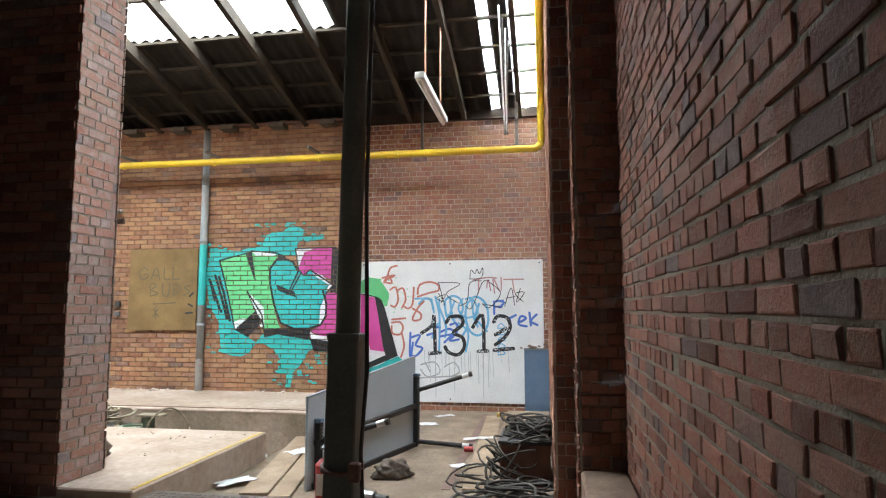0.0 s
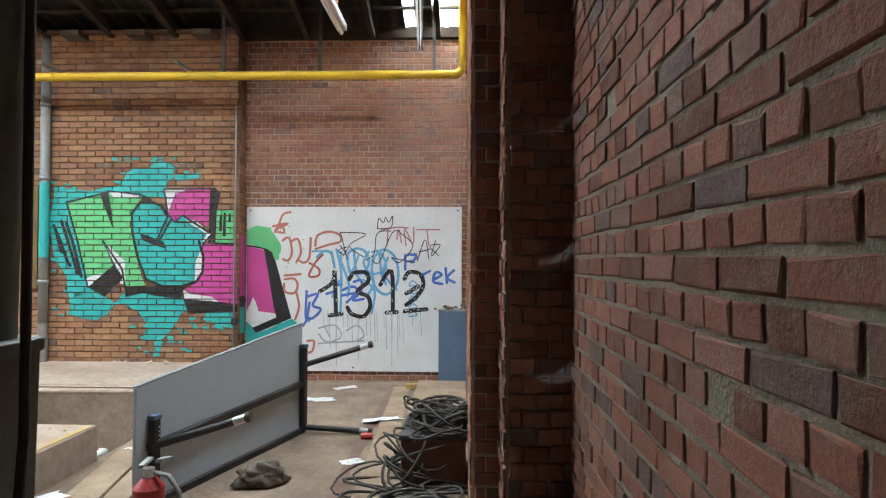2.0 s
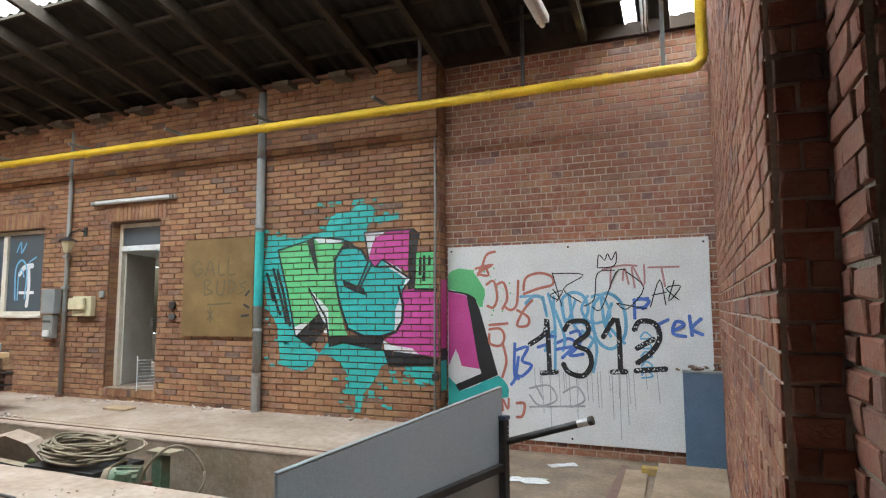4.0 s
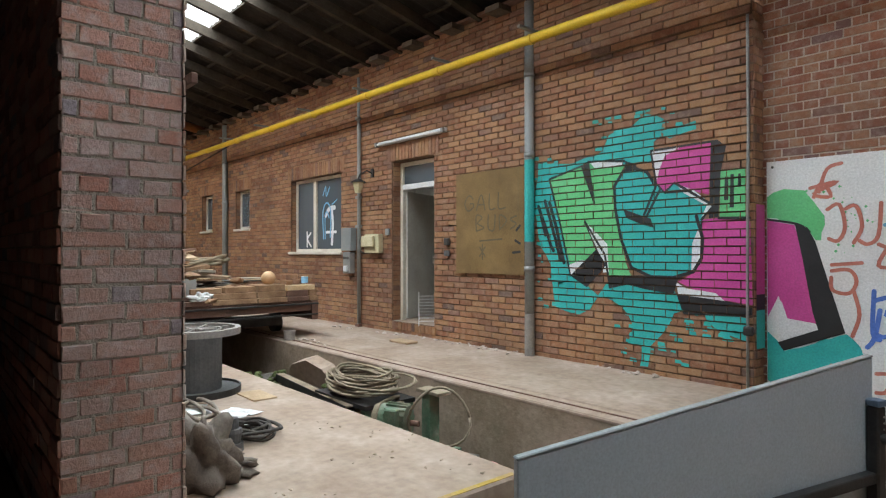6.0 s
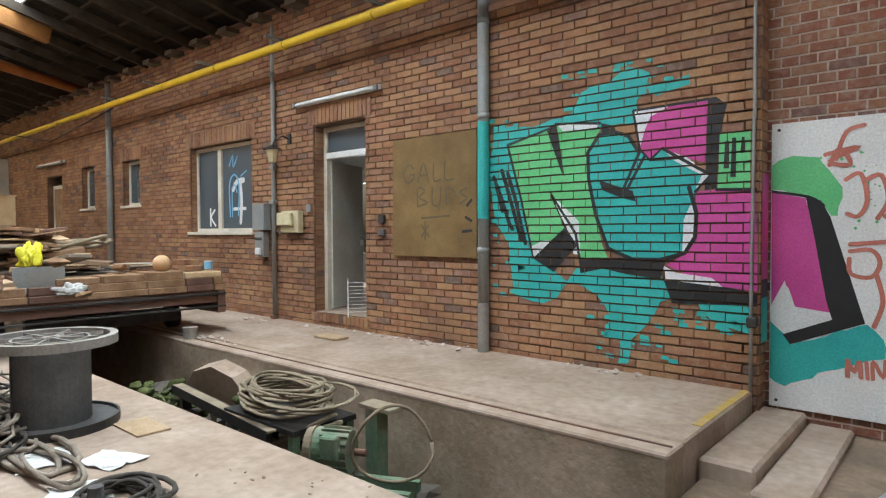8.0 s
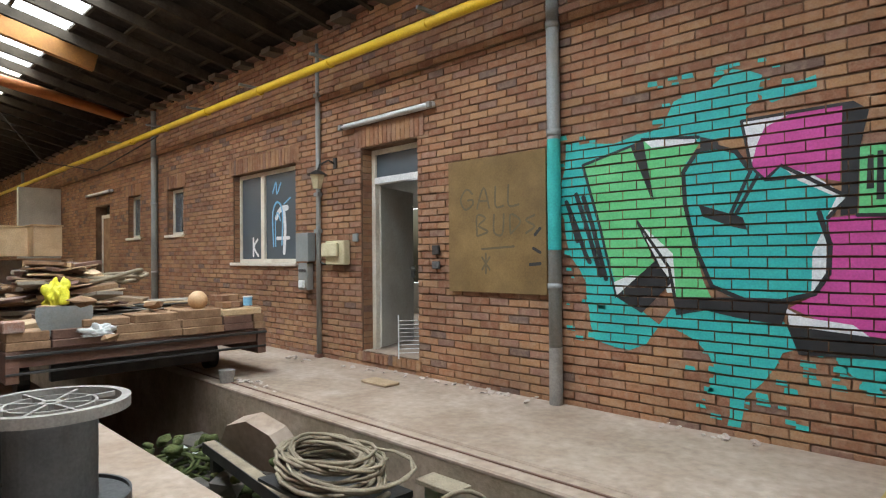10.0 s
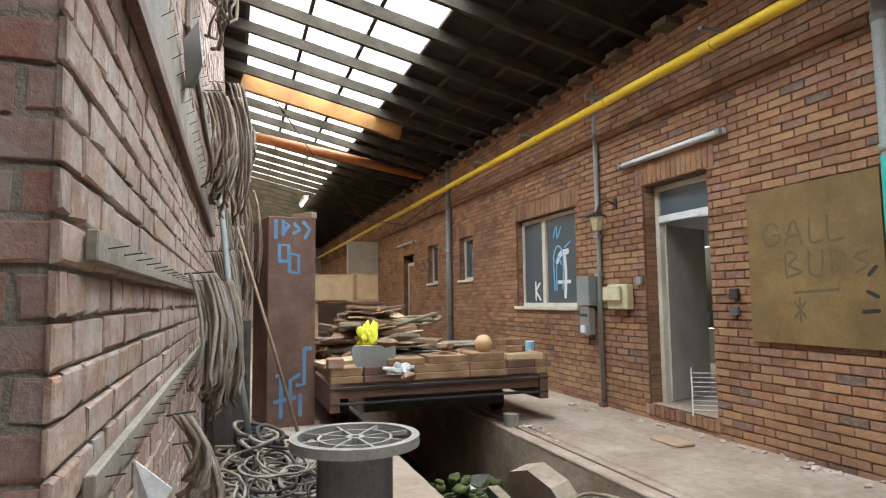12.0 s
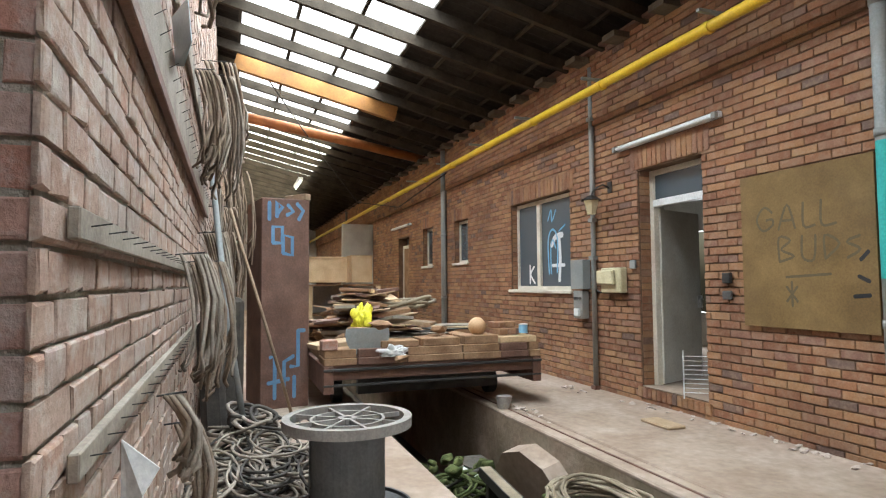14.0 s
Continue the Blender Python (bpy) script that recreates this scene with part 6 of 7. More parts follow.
bm = bmesh.new(); ring(bm, 0.04, R, 0.0, 0.035); part("lower_flange", bm, M["drum_dark"], sp)
bm = bmesh.new(); ring(bm, R - 0.01, R + 0.004, 0.0, 0.055); part("lower_rim", bm, M["steel_dark"], sp)
bm = bmesh.new(); ring(bm, 0.2, 0.215, 0.035, HH - 0.03, 36); part("core", bm, M["drum_dark"], sp)
part("seam", boxes(((0.02, -0.222, 0.05), (0.03, -0.214, HH - 0.04))), M["steel_dark"], sp)
bm = bmesh.new(); ring(bm, 0.06, 0.215, HH - 0.03, HH - 0.02, 36); part("inner_deck", bm, M["drum_dark"], sp)
bm = bmesh.new(); ring(bm, R - 0.045, R, HH - 0.035, HH + 0.02); part("upper_rim", bm, M["spool_grey"], sp)
bm = bmesh.new(); ring(bm, 0.025, 0.055, HH - 0.02, HH + 0.012, 20); part("hub", bm, M["spool_grey"], sp)
bm = bmesh.new(); ring(bm, 0.2, 0.215, HH - 0.02, HH + 0.008, 36); part("inner_ring", bm, M["spool_grey"], sp)
for k in range(8):
    part("spoke", boxes(((0.05, -0.008, HH - 0.015), (R - 0.04, 0.008, HH + 0.01), pose(0, 0, 0, 0, 0, 45 * k + 10))), M["spool_grey"], sp)

cable_heap("cable_coil", (-4.5, 5.08, SLAB_Z), "coil of dark cable lying on the slab", 9, 0.2, (0.05, 0.05), 0.06, 0.010, M["cable_dark"], 41, tilt=0.05)
cable_heap("cable_run", (-5.5, 5.0, SLAB_Z), "dusty cables trailing across the slab", 6, 0.45, (0.5, 0.1), 0.04, 0.013, M["cable"], 42, squash=0.35, tilt=0.03)
for a in ((-5.08, 5.25, SLAB_Z, 0.3, 0.22, 20), (-5.36, 5.03, SLAB_Z, 0.32, 0.22, -15), (-4.75, 5.0, SLAB_Z, 0.3, 0.3, 50), (-5.6, 4.85, SLAB_Z, 0.3, 0.22, 5), (-6.5, 4.8, SLAB_Z, 0.3, 0.22, 15)):
    sheet_paper(*a, label="dirty white papers lying on the slab")
for gx, gy, gz in ((-4.32, 4.78, 25), (-4.26, 4.7, 70)):
    gl = thing("work_glove", (gx, gy, SLAB_Z), "grimy stiff work glove lying on the slab", "glove", "work gloves on the slab", rz=gz)
    part("palm", boxes(((-0.06, -0.045, 0.0), (0.06, 0.045, 0.045)), bevel=0.018), M["cable_dark"], gl)
    part("cuff", boxes(((-0.15, -0.05, 0.0), (-0.05, 0.05, 0.055)), bevel=0.02), M["rag"], gl)
    for f in range(4):
        part("finger", boxes(((0.05, -0.045 + 0.023 * f, 0.004), (0.125 + 0.01 * (f in (1, 2)), -0.025 + 0.023 * f, 0.032), pose(0, 0, 0, 0, -8 + 5 * f, 0)), bevel=0.009), M["cable_dark"], gl)
    part("thumb", boxes(((-0.01, 0.035, 0.0), (0.05, 0.075, 0.03), pose(0, 0, 0, 0, 0, 20)), bevel=0.012), M["cable_dark"], gl)
crumple("canvas_bundle", (-3.84, 4.54, SLAB_Z), "grimy crumpled work clothes propped against the pillar", "clothes", M["canvas"], (0.34, 0.3, 0.5), 45, 0.6, 40)
crumple("canvas_cloth", (-4.05, 4.68, SLAB_Z), "grimy crumpled cloth lying on the slab", "clothes", M["canvas"], (0.5, 0.28, 0.2), 46, 0.6, 30)
hs = thing("hose_nozzle", (-4.28, 4.9, SLAB_Z), "stubby grey ribbed hose fitting standing on the slab", "fitting")
for nm, za, zb, ra, rb in (("base", 0.0, 0.05, 0.062, 0.06), ("body", 0.05, 0.11, 0.045, 0.05), ("collar", 0.11, 0.135, 0.056, 0.05), ("neck", 0.135, 0.2, 0.034, 0.028)):
    bm = bmesh.new(); cyl(bm, (0, 0, za), (0, 0, zb), ra, rb, seg=14); part(nm, bm, M["drum_dark"], hs, smooth=False)
slab("cardboard_flat", (-5.7, 5.5, SLAB_Z), (-5.35, 5.7, SLAB_Z + 0.012), M["cardboard"], "flat strip of cardboard on the slab", "cardboard", 0)

# ---- pit ----
mo = thing("electric_motor", (-4.85, 6.55, -0.26), "green electric motor on a frame in the pit", "motor", rz=25)
bm = bmesh.new(); cyl(bm, (-0.2, 0, 0.2), (0.2, 0, 0.2), 0.17, seg=24); part("body", bm, M["machine_green"], mo, smooth=False)
for k in range(18):
    a = k * math.pi / 9
    part("fin", boxes(((-0.12, -0.006, 0.165), (0.2, 0.006, 0.19), Matrix.Translation((0, 0, 0.2)) @ pose(0, 0, 0, 20 * k))), M["machine_green"], mo)
bm = bmesh.new(); cyl(bm, (-0.3, 0, 0.2), (-0.2, 0, 0.2), 0.16, 0.185, seg=24); part("fan_cover", bm, M["hose"], mo)
part("terminal_box", boxes(((-0.05, -0.26, 0.18), (0.14, -0.15, 0.36)), bevel=0.015), M["machine_green"], mo)
bm = bmesh.new(); cyl(bm, (0.2, 0, 0.2), (0.36, 0, 0.2), 0.03, seg=12); part("shaft", bm, M["rust"], mo)
part("foot", boxes(((-0.15, -0.16, -0.02), (0.15, 0.16, 0.05))), M["steel_dark"], mo)
part("frame", boxes(((-0.9, -0.2, -0.1), (0.9, -0.12, -0.02)), ((-0.9, 0.12, -0.1), (0.9, 0.2, -0.02)), ((-0.85, -0.2, -0.63), (-0.78, -0.12, -0.1)), ((0.78, -0.2, -0.63), (0.85, -0.12, -0.1)), ((0.78, 0.12, -0.63), (0.85, 0.2, -0.1)), ((-0.85, 0.12, -0.63), (-0.78, 0.2, -0.1))), M["machine_green"], mo)
mo.scale = (0.62, 0.62, 0.85)
cable_heap("mossy_rope", (-7.4, 6.6, PIT_Z + 0.7), "mossy rope tangle on the sacks", 18, 0.2, (0.3, 0.25), 0.15, 0.014, M["moss"], 56, tilt=0.4)
gp = thing("green_post", (-4.95, 7.02, PIT_Z), "green steel post with a cap plate in the pit", "post")
part("post", boxes(((-0.06, -0.06, 0), (0.06, 0.06, 1.12)), bevel=0.006), M["machine_green"], gp)
part("cap_plate", boxes(((-0.12, -0.08, 1.12), (0.2, 0.08, 1.15)), bevel=0.004), M["hose"], gp)
gd = thing("steel_channel", (-6.2, 6.5, -0.05), "long narrow steel channel over the pit", "beam", rz=-6)
part("web", boxes(((-0.95, -0.045, 0), (0.85, 0.045, 0.02)), bevel=0.004), M["hose"], gd)
for sy in (-0.05, 0.045):
    part("flange", boxes(((-0.95, sy, -0.06), (0.85, sy + 0.005, 0.02))), M["steel_dark"], gd)
for sx in (-0.8, 0.7):
    part("stand", boxes(((sx, -0.04, -0.93), (sx + 0.07, 0.04, 0))), M["steel_dark"], gd)
cable_heap("hose_coil", (-5.6, 6.72, 0.03), "big coil of dusty hose on the pit machinery", 18, 0.46, (0.12, 0.08), 0.16, 0.0115, M["hose"], 51, squash=0.75, tilt=0.08)
cable_heap("hose_coil", (-5.5, 6.7, -0.35), "dusty hose hanging inside the pit", 6, 0.3, (0.1, 0.06), 0.3, 0.018, M["hose"], 52, squash=0.8, tilt=0.6)
lp = thing("hose_loop", (-4.5, 6.74, -0.48), "loop of hose hanging over the pit machinery", "hose")
tube("loop", [(0.17 * math.cos(a) - 0.04 * math.sin(2 * a), 0.19 * math.cos(a), 0.46 + 0.25 * math.sin(a)) for a in [k * 0.262 for k in range(25)]], 0.012, M["hose"], lp)
tbx = thing("cable_table", (-5.6, 6.72, PIT_Z), "steel frame that carries the hose", "frame")
part("top", boxes(((-0.45, -0.28, 1.0), (0.45, 0.28, 1.04))), M["steel_dark"], tbx)
for sx in (-0.4, 0.4):
    for sy in (-0.24, 0.24):
        part("leg", boxes(((sx - 0.03, sy - 0.03, 0), (sx + 0.03, sy + 0.03, 1.0))), M["machine_green"], tbx)
wx = thing("white_box", (-8.1, 6.75, PIT_Z), "crumpled white plastic canister in the pit", "canister", rz=25)
part("body", boxes(((-0.18, -0.12, 0.55), (0.18, 0.12, 0.8), pose(0, 0, 0, 12, 20, 0)), bevel=0.03), M["paper"], wx)
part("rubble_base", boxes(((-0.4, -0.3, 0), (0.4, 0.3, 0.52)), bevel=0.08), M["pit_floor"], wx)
heap("mossy_sacks", (-7.5, 6.65, PIT_Z + 0.2), "mossy green sacks and rope in the pit", "sacks", M["moss"], 150, (0.8, 0.5, 0.75), 0.15, 53, 0.6, "stuff", True)
heap("pit_debris", (-6.0, 6.6, PIT_Z + 0.05), "very dark debris on the pit floor", "debris", M["pit_floor"], 90, (1.9, 0.6, 0.7), 0.34, 54, 0.5, "stuff")
heap("pit_rubble", (-4.2, 6.6, PIT_Z), "scraps and rubble on the pit floor", "rubble", M["floor_dirt"], 50, (1.0, 0.5, 0.5), 0.22, 55, 0.4, "stuff")
ms = thing("stone_slab", (-7.0, 7.05, PIT_Z), "broken round concrete slab leaning on the pit wall", "slab", rz=10)
bm = bmesh.new(); cyl(bm, (0, -0.12, 0.68), (0, 0.05, 0.72), 0.5, seg=11); part("slab", bm, M["dusty_concrete"], ms)
part("prop", boxes(((-0.2, -0.06, 0), (0.2, 0.06, 0.3))), M["pit_concrete"], ms)
rc = thing("red_canister", (-3.5, 6.5, PIT_Z), "faded red plastic canister in the pit", "canister", rz=-20)
bm = bmesh.new(); cyl(bm, (-0.3, 0, 0.76), (0.35, 0, 0.76), 0.12, seg=20); part("body", bm, M["red_plastic"], rc, smooth=False)
part("crate_below", boxes(((-0.35, -0.2, 0), (0.4, 0.2, 0.64)), bevel=0.02), M["pit_floor"], rc)
wp = thing("white_crate", (-3.25, 6.35, PIT_Z), "white plastic crate at the end of the pit", "crate")
part("body", boxes(((-0.16, -0.15, 0), (0.16, 0.15, 0.85)), bevel=0.015), M["paper"], wp)

# walkway litter
slab("yellow_tile", (-7.45, 8.35, PLAT_Z), (-7.05, 8.55, PLAT_Z + 0.03), M["cardboard"], "flat pale packet lying on the walkway", "packet", 0.01)
for k, (hx, hy, n, sx) in enumerate(((-8.3, 7.55, 14, 0.5), (-6.9, 8.88, 16, 0.9), (-6.0, 8.9, 10, 0.5), (-9.3, 8.7, 10, 0.5), (-4.2, 8.93, 10, 0.7), (-8.0, 8.85, 10, 0.4))):
    heap("debris", (hx, hy, PLAT_Z), "small plaster debris along the wall", "debris", M["mortar_light"], n, (sx, 0.1, 0.01), 0.09, 60 + k, 0.25, "stuff")
pot = thing("tin_can", (-8.5, 7.4, PLAT_Z), "grey tin can on the walkway edge", "can")
bm = bmesh.new(); cyl(bm, (0, 0, 0), (0, 0, 0.13), 0.07, 0.085, seg=16); part("body", bm, M["spool_grey"], pot)
for k, (x, y) in enumerate(((-3.6, 5.4), (-4.0, 5.75), (-3.4, 4.9), (-4.3, 5.6), (-3.2, 5.6))):
    heap("grit", (x, y, SLAB_Z), "small grit on the dusty slab", "grit", M["pit_concrete"], 6, (0.3, 0.2, 0.0), 0.03, 70 + k, 0.4, "stuff")

# ---- flat trolley with its load ----
ct = thing("flat_trolley", (-8.6, 6.64, SLAB_Z), "long rusty flat trolley with a plank deck", "trolley")
part("side_beam", boxes(((-5.5, -1.15, 0.23), (0.03, -1.05, 0.5)), bevel=0.004), M["rust"], ct)
part("side_beam", boxes(((-5.5, 1.15, 0.23), (0.03, 1.25, 0.5)), bevel=0.004), M["rust"], ct)
part("front_beam", boxes(((-0.06, -1.05, 0.36), (0.0, 1.15, 0.5))), M["rust"], ct)
part("front_lip", boxes(((-0.02, -1.15, 0.45), (0.05, 1.25, 0.475)), ((-0.02, -1.15, 0.3), (0.04, 1.25, 0.32)), bevel=0.003), M["steel_dark"], ct)
part("under_beam", boxes(((-0.6, -0.7, 0.12), (-0.5, 0.9, 0.28))), M["steel_dark"], ct)
for sy in (-0.9, 0.95):
    bm = bmesh.new(); cyl(bm, (-0.75, sy - 0.05, 0.15), (-0.75, sy + 0.05, 0.15), 0.15, seg=20); w = part("wheel", bm, M["steel_dark"], ct)
    bm = bmesh.new(); cyl(bm, (-4.5, sy - 0.05, 0.15), (-4.5, sy + 0.05, 0.15), 0.15, seg=20); part("wheel", bm, M["steel_dark"], ct)
y = -1.15
k = 0
while y < 1.2:
    w = (0.34, 0.52, 0.62, 0.44)[k % 4]
    w = min(w, 1.25 - y)
    part("deck_plank", boxes(((-0.35 - 0.01 * (k % 3), y + 0.004, 0.505), (0.02 + 0.012 * (k % 2), y + w - 0.004, 0.575)), ((-0.33, y + 0.01, 0.578), (0.0, y + w - 0.01, 0.66)), bevel=0.006), (M["wood_old"], M["rust"], M["wood_old"])[k % 3], ct)
    y += w
    k += 1
part("deck", boxes(((-5.5, -1.1, 0.5), (-0.36, 1.2, 0.6))), M["wood_old"], ct)
for k, (y0, y1, z) in enumerate(((-0.55, -0.15, 0.66), (-0.12, 0.3, 0.66), (0.35, 0.75, 0.66), (0.78, 1.22, 0.66))):
    b = thing("timber_block", (-8.75, 6.64 + (y0 + y1) / 2, SLAB_Z + z), "squared timber offcut on the trolley", "timber", "timber on the trolley", rz=(-3, 2, 1, -2)[k])
    part("block", boxes(((-0.2, -(y1 - y0) / 2, 0), (0.14, (y1 - y0) / 2, 0.07 + 0.012 * (k % 3))), bevel=0.008), M["wood_pale"] if k == 3 else M["wood_old"], b)
r2 = random.Random(77)
for k in range(120):
    f = k / 119
    x = -10.2 + r2.gauss(0, 0.55) * (1.05 - f) * 1.3
    y = 6.2 + r2.gauss(0, 0.36) * (1.05 - f) * 1.2
    z = SLAB_Z + 0.6 + 0.62 * f ** 1.2
    w, d, hh = r2.uniform(0.14, 0.42), r2.uniform(0.06, 0.22), r2.uniform(0.012, 0.05)
    x = min(x, -9.05 - 0.3 * f)
    b = thing("scrap_board", (x, y, z), "scrap board in the junk heap on the trolley", "scrap", "junk on the trolley")
    b.matrix_basis = Matrix.Translation((x, y, z)) @ Euler((r2.uniform(-0.16, 0.16), r2.uniform(-0.16, 0.16), r2.uniform(0, 6.3))).to_matrix().to_4x4()
    part("board", boxes(((-w, -d, 0), (w, d, hh)), bevel=0.004), r2.choice([M["wood_old"], M["cardboard"], M["plank"], M["rust"], M["cardboard"], M["grey_wood"], M["wood_pale"]]), b)
for k in range(9):
    b = thing("flat_scrap_sheet", (-9.15 - 0.1 * k % 0.3, 6.75 + 0.09 * k - 0.3, SLAB_Z + 0.72 + 0.012 * k), "thin warped sheet lying on the trolley", "sheet", "sheets on the trolley", rz=r2.uniform(-30, 30))
    part("sheet", boxes(((-0.2, -0.24, 0), (0.16, 0.24, 0.012)), bevel=0.003), r2.choice([M["cardboard"], M["steel_dark"], M["grey_wood"]]), b)
heap("junk_heap", (-10.6, 6.25, SLAB_Z + 0.58), "heap of mixed scrap under the boards", "junk", M["wood_old"], 70, (1.9, 0.8, 0.4), 0.3, 78, 0.3, "stuff")
cable_heap("hose_on_load", (-10.0, 6.7, SLAB_Z + 1.0), "pale hose thrown over the load", 5, 0.35, (0.3, 0.2), 0.1, 0.02, M["hose"], 79, tilt=0.2)
wbn = thing("wheelbarrow_tray", (-8.72, 5.95, SLAB_Z + 0.66), "grey rounded metal tray propped on the trolley", "tray")
bm = bmesh.new(); cyl(bm, (0.0, 0, 0.14), (0.06, 0, 0.14), 0.21, 0.23, seg=28)
bmesh.ops.bisect_plane(bm, geom=bm.verts[:] + bm.edges[:] + bm.faces[:], plane_co=(0, 0, 0.2), plane_no=(0, 0, 1), clear_outer=True)
part("tray", bm, M["grey_pipe"], wbn)
crumple("yellow_bag", (-8.95, 5.95, SLAB_Z + 0.86), "bright yellow plastic bag on the load", "bag", M["yellow_cloth"], (0.16, 0.2, 0.34), 81, 0.6)
bl_ = thing("ball", (-8.75, 7.2, SLAB_Z + 0.75), "dusty orange ball on the trolley", "ball")
bm = bmesh.new(); bmesh.ops.create_uvsphere(bm, u_segments=24, v_segments=14, radius=0.1, matrix=Matrix.Translation((0, 0, 0.09))); part("ball", bm, M["ball"], bl_, smooth=True)
cu = thing("paint_tin", (-8.7, 7.74, SLAB_Z + 0.756), "light blue paint tin on the trolley", "tin")
bm = bmesh.new(); cyl(bm, (0, 0, 0), (0, 0, 0.09), 0.05, seg=18); part("tin", bm, M["blue_cup"], cu)
bm = bmesh.new(); cyl(bm, (0, 0, 0.09), (0, 0, 0.1), 0.052, seg=18); part("lid", bm, M["paper"], cu)
for k in range(4):
    b = thing("loose_brick", (-8.8 - 0.1 * (k % 2), 7.5 + 0.12 * (k // 2), SLAB_Z + 0.74 + 0.07 * (k % 2)), "loose red brick on the trolley", "brick", "bricks on the trolley", rz=20 * k)
    part("body", boxes(((-0.1, -0.05, 0), (0.1, 0.05, 0.065)), bevel=0.006), M["brick_main"], b)
b = thing("loose_block", (-8.65, 5.55, SLAB_Z + 0.66), "pinkish stone block on the trolley", "block")
part("body", boxes(((-0.08, -0.08, 0), (0.08, 0.08, 0.1)), bevel=0.01), M["brick_pillar"], b)
crumple("torn_cloth", (-8.55, 6.2, SLAB_Z + 0.58), "torn pale cloth on the trolley edge", "cloth", M["paper"], (0.06, 0.26, 0.14), 83, 0.8)

# ---- tall steel box and the cable wall ----
ib = thing("steel_box", (-9.5, 5.15, SLAB_Z), "tall rusty steel box column with blue graffiti", "box", rz=10.5)
part("body", boxes(((-0.45, -0.28, 0), (0.25, 0.24, 2.25)), bevel=0.006), M["rust"], ib)
for z in (0.7, 1.35):
    part("weld_seam", boxes(((-0.4, -0.234, z), (0.2, -0.228, z + 0.012))), M["steel_dark"], ib)
MK = [[(4.78, 1.85), (4.78, 2.02)], [(4.86, 1.9), (4.92, 1.98), (4.86, 2.03), (4.86, 1.88)], [(4.98, 2.0), (5.04, 1.94), (4.97, 1.9)], [(5.08, 2.02), (5.15, 1.95), (5.1, 1.86)], [(4.82, 1.62), (4.82, 1.78), (4.92, 1.78), (4.92, 1.62), (4.82, 1.62)], [(4.93, 1.52), (4.93, 1.7), (5.03, 1.68), (5.03, 1.5), (4.93, 1.52)], [(5.1, 0.75), (5.1, 0.4), (5.02, 0.4)], [(5.1, 0.75), (5.17, 0.75)], [(4.8, 0.5), (4.85, 0.5), (4.85, 0.1)], [(4.95, 0.2), (4.95, 0.45), (5.05, 0.5)], [(4.78, 0.25), (5.0, 0.28)], [(5.06, 0.1), (5.06, 0.3)]]
for line in MK:
    vs, fs = [], []
    for q in stroke_quads(line, 0.04):
        i0 = len(vs)
        vs += [(0.2535, py - 4.98, pz * 1.09) for py, pz in q]
        fs.append(tuple(range(i0, i0 + len(q))))
    mesh_object("graffiti_mark", vs, fs, M["box_blue"], ib)
ofc = thing("timber_offcut", (-9.45, 5.3, SLAB_Z + 2.25), "timber offcut on top of the steel box", "timber", rz=35)
part("block", boxes(((-0.15, -0.04, 0), (0.2, 0.04, 0.07)), bevel=0.005), M["plank"], ofc)
stc = thing("leaning_lath", (-8.97, 5.2, SLAB_Z), "long wooden lath leaning against the steel box", "lath")
tube("lath", [(0.0, 0.02, 0.0), (-0.02, -0.24, 0.9), (-0.06, -0.6, 2.1)], 0.018, M["plank"], stc, res=4)
stc = thing("leaning_bar", (-7.6, 4.6, SLAB_Z), "grey steel bar leaning against the wall", "bar")
tube("bar", [(0.0, 0.16, 0.0), (-0.1, 0.0, 1.0), (-0.25, -0.16, 2.4)], 0.03, M["grey_pipe"], stc, res=4)

CW = 4.36          # face of the cable wall


def nail_board(x0, x1, z0, z1, seed, material="grey_wood"):
    t = thing("nail_board", ((x0 + x1) / 2, CW, z0), "pale wooden batten studded with long nails", "batten", "nail battens on the cable wall")
    w = (x1 - x0) / 2
    part("batten", boxes(((-w, 0, 0), (w, 0.02, z1 - z0)), bevel=0.003), M[material], t)
    n = max(3, int((x1 - x0) / 0.16))
    for k in range(n):
        x = -w + (k + 0.5) * 2 * w / n
        bm = bmesh.new(); cyl(bm, (x, 0.015, (z1 - z0) * 0.5), (x + 0.01, 0.055, (z1 - z0) * 0.6), 0.0014, seg=6)
        part("nail", bm, M["steel_dark"], t)


nail_board(-7.4, -3.58, 1.545, 1.6, 1)
nail_board(-7.4, -3.62, 1.14, 1.19, 2)
nail_board(-9.5, -3.75, 2.19, 2.42, 3)
nail_board(-14.0, -5.4, 2.75, 2.9, 4)
tb2 = thing("wall_batten", (-6.5, CW, 2.12), "dark wooden batten along the cable wall", "batten")
part("batten", boxes(((-2.2, 0, 0), (3.08, 0.03, 0.05)), bevel=0.004), M["rust"], tb2)


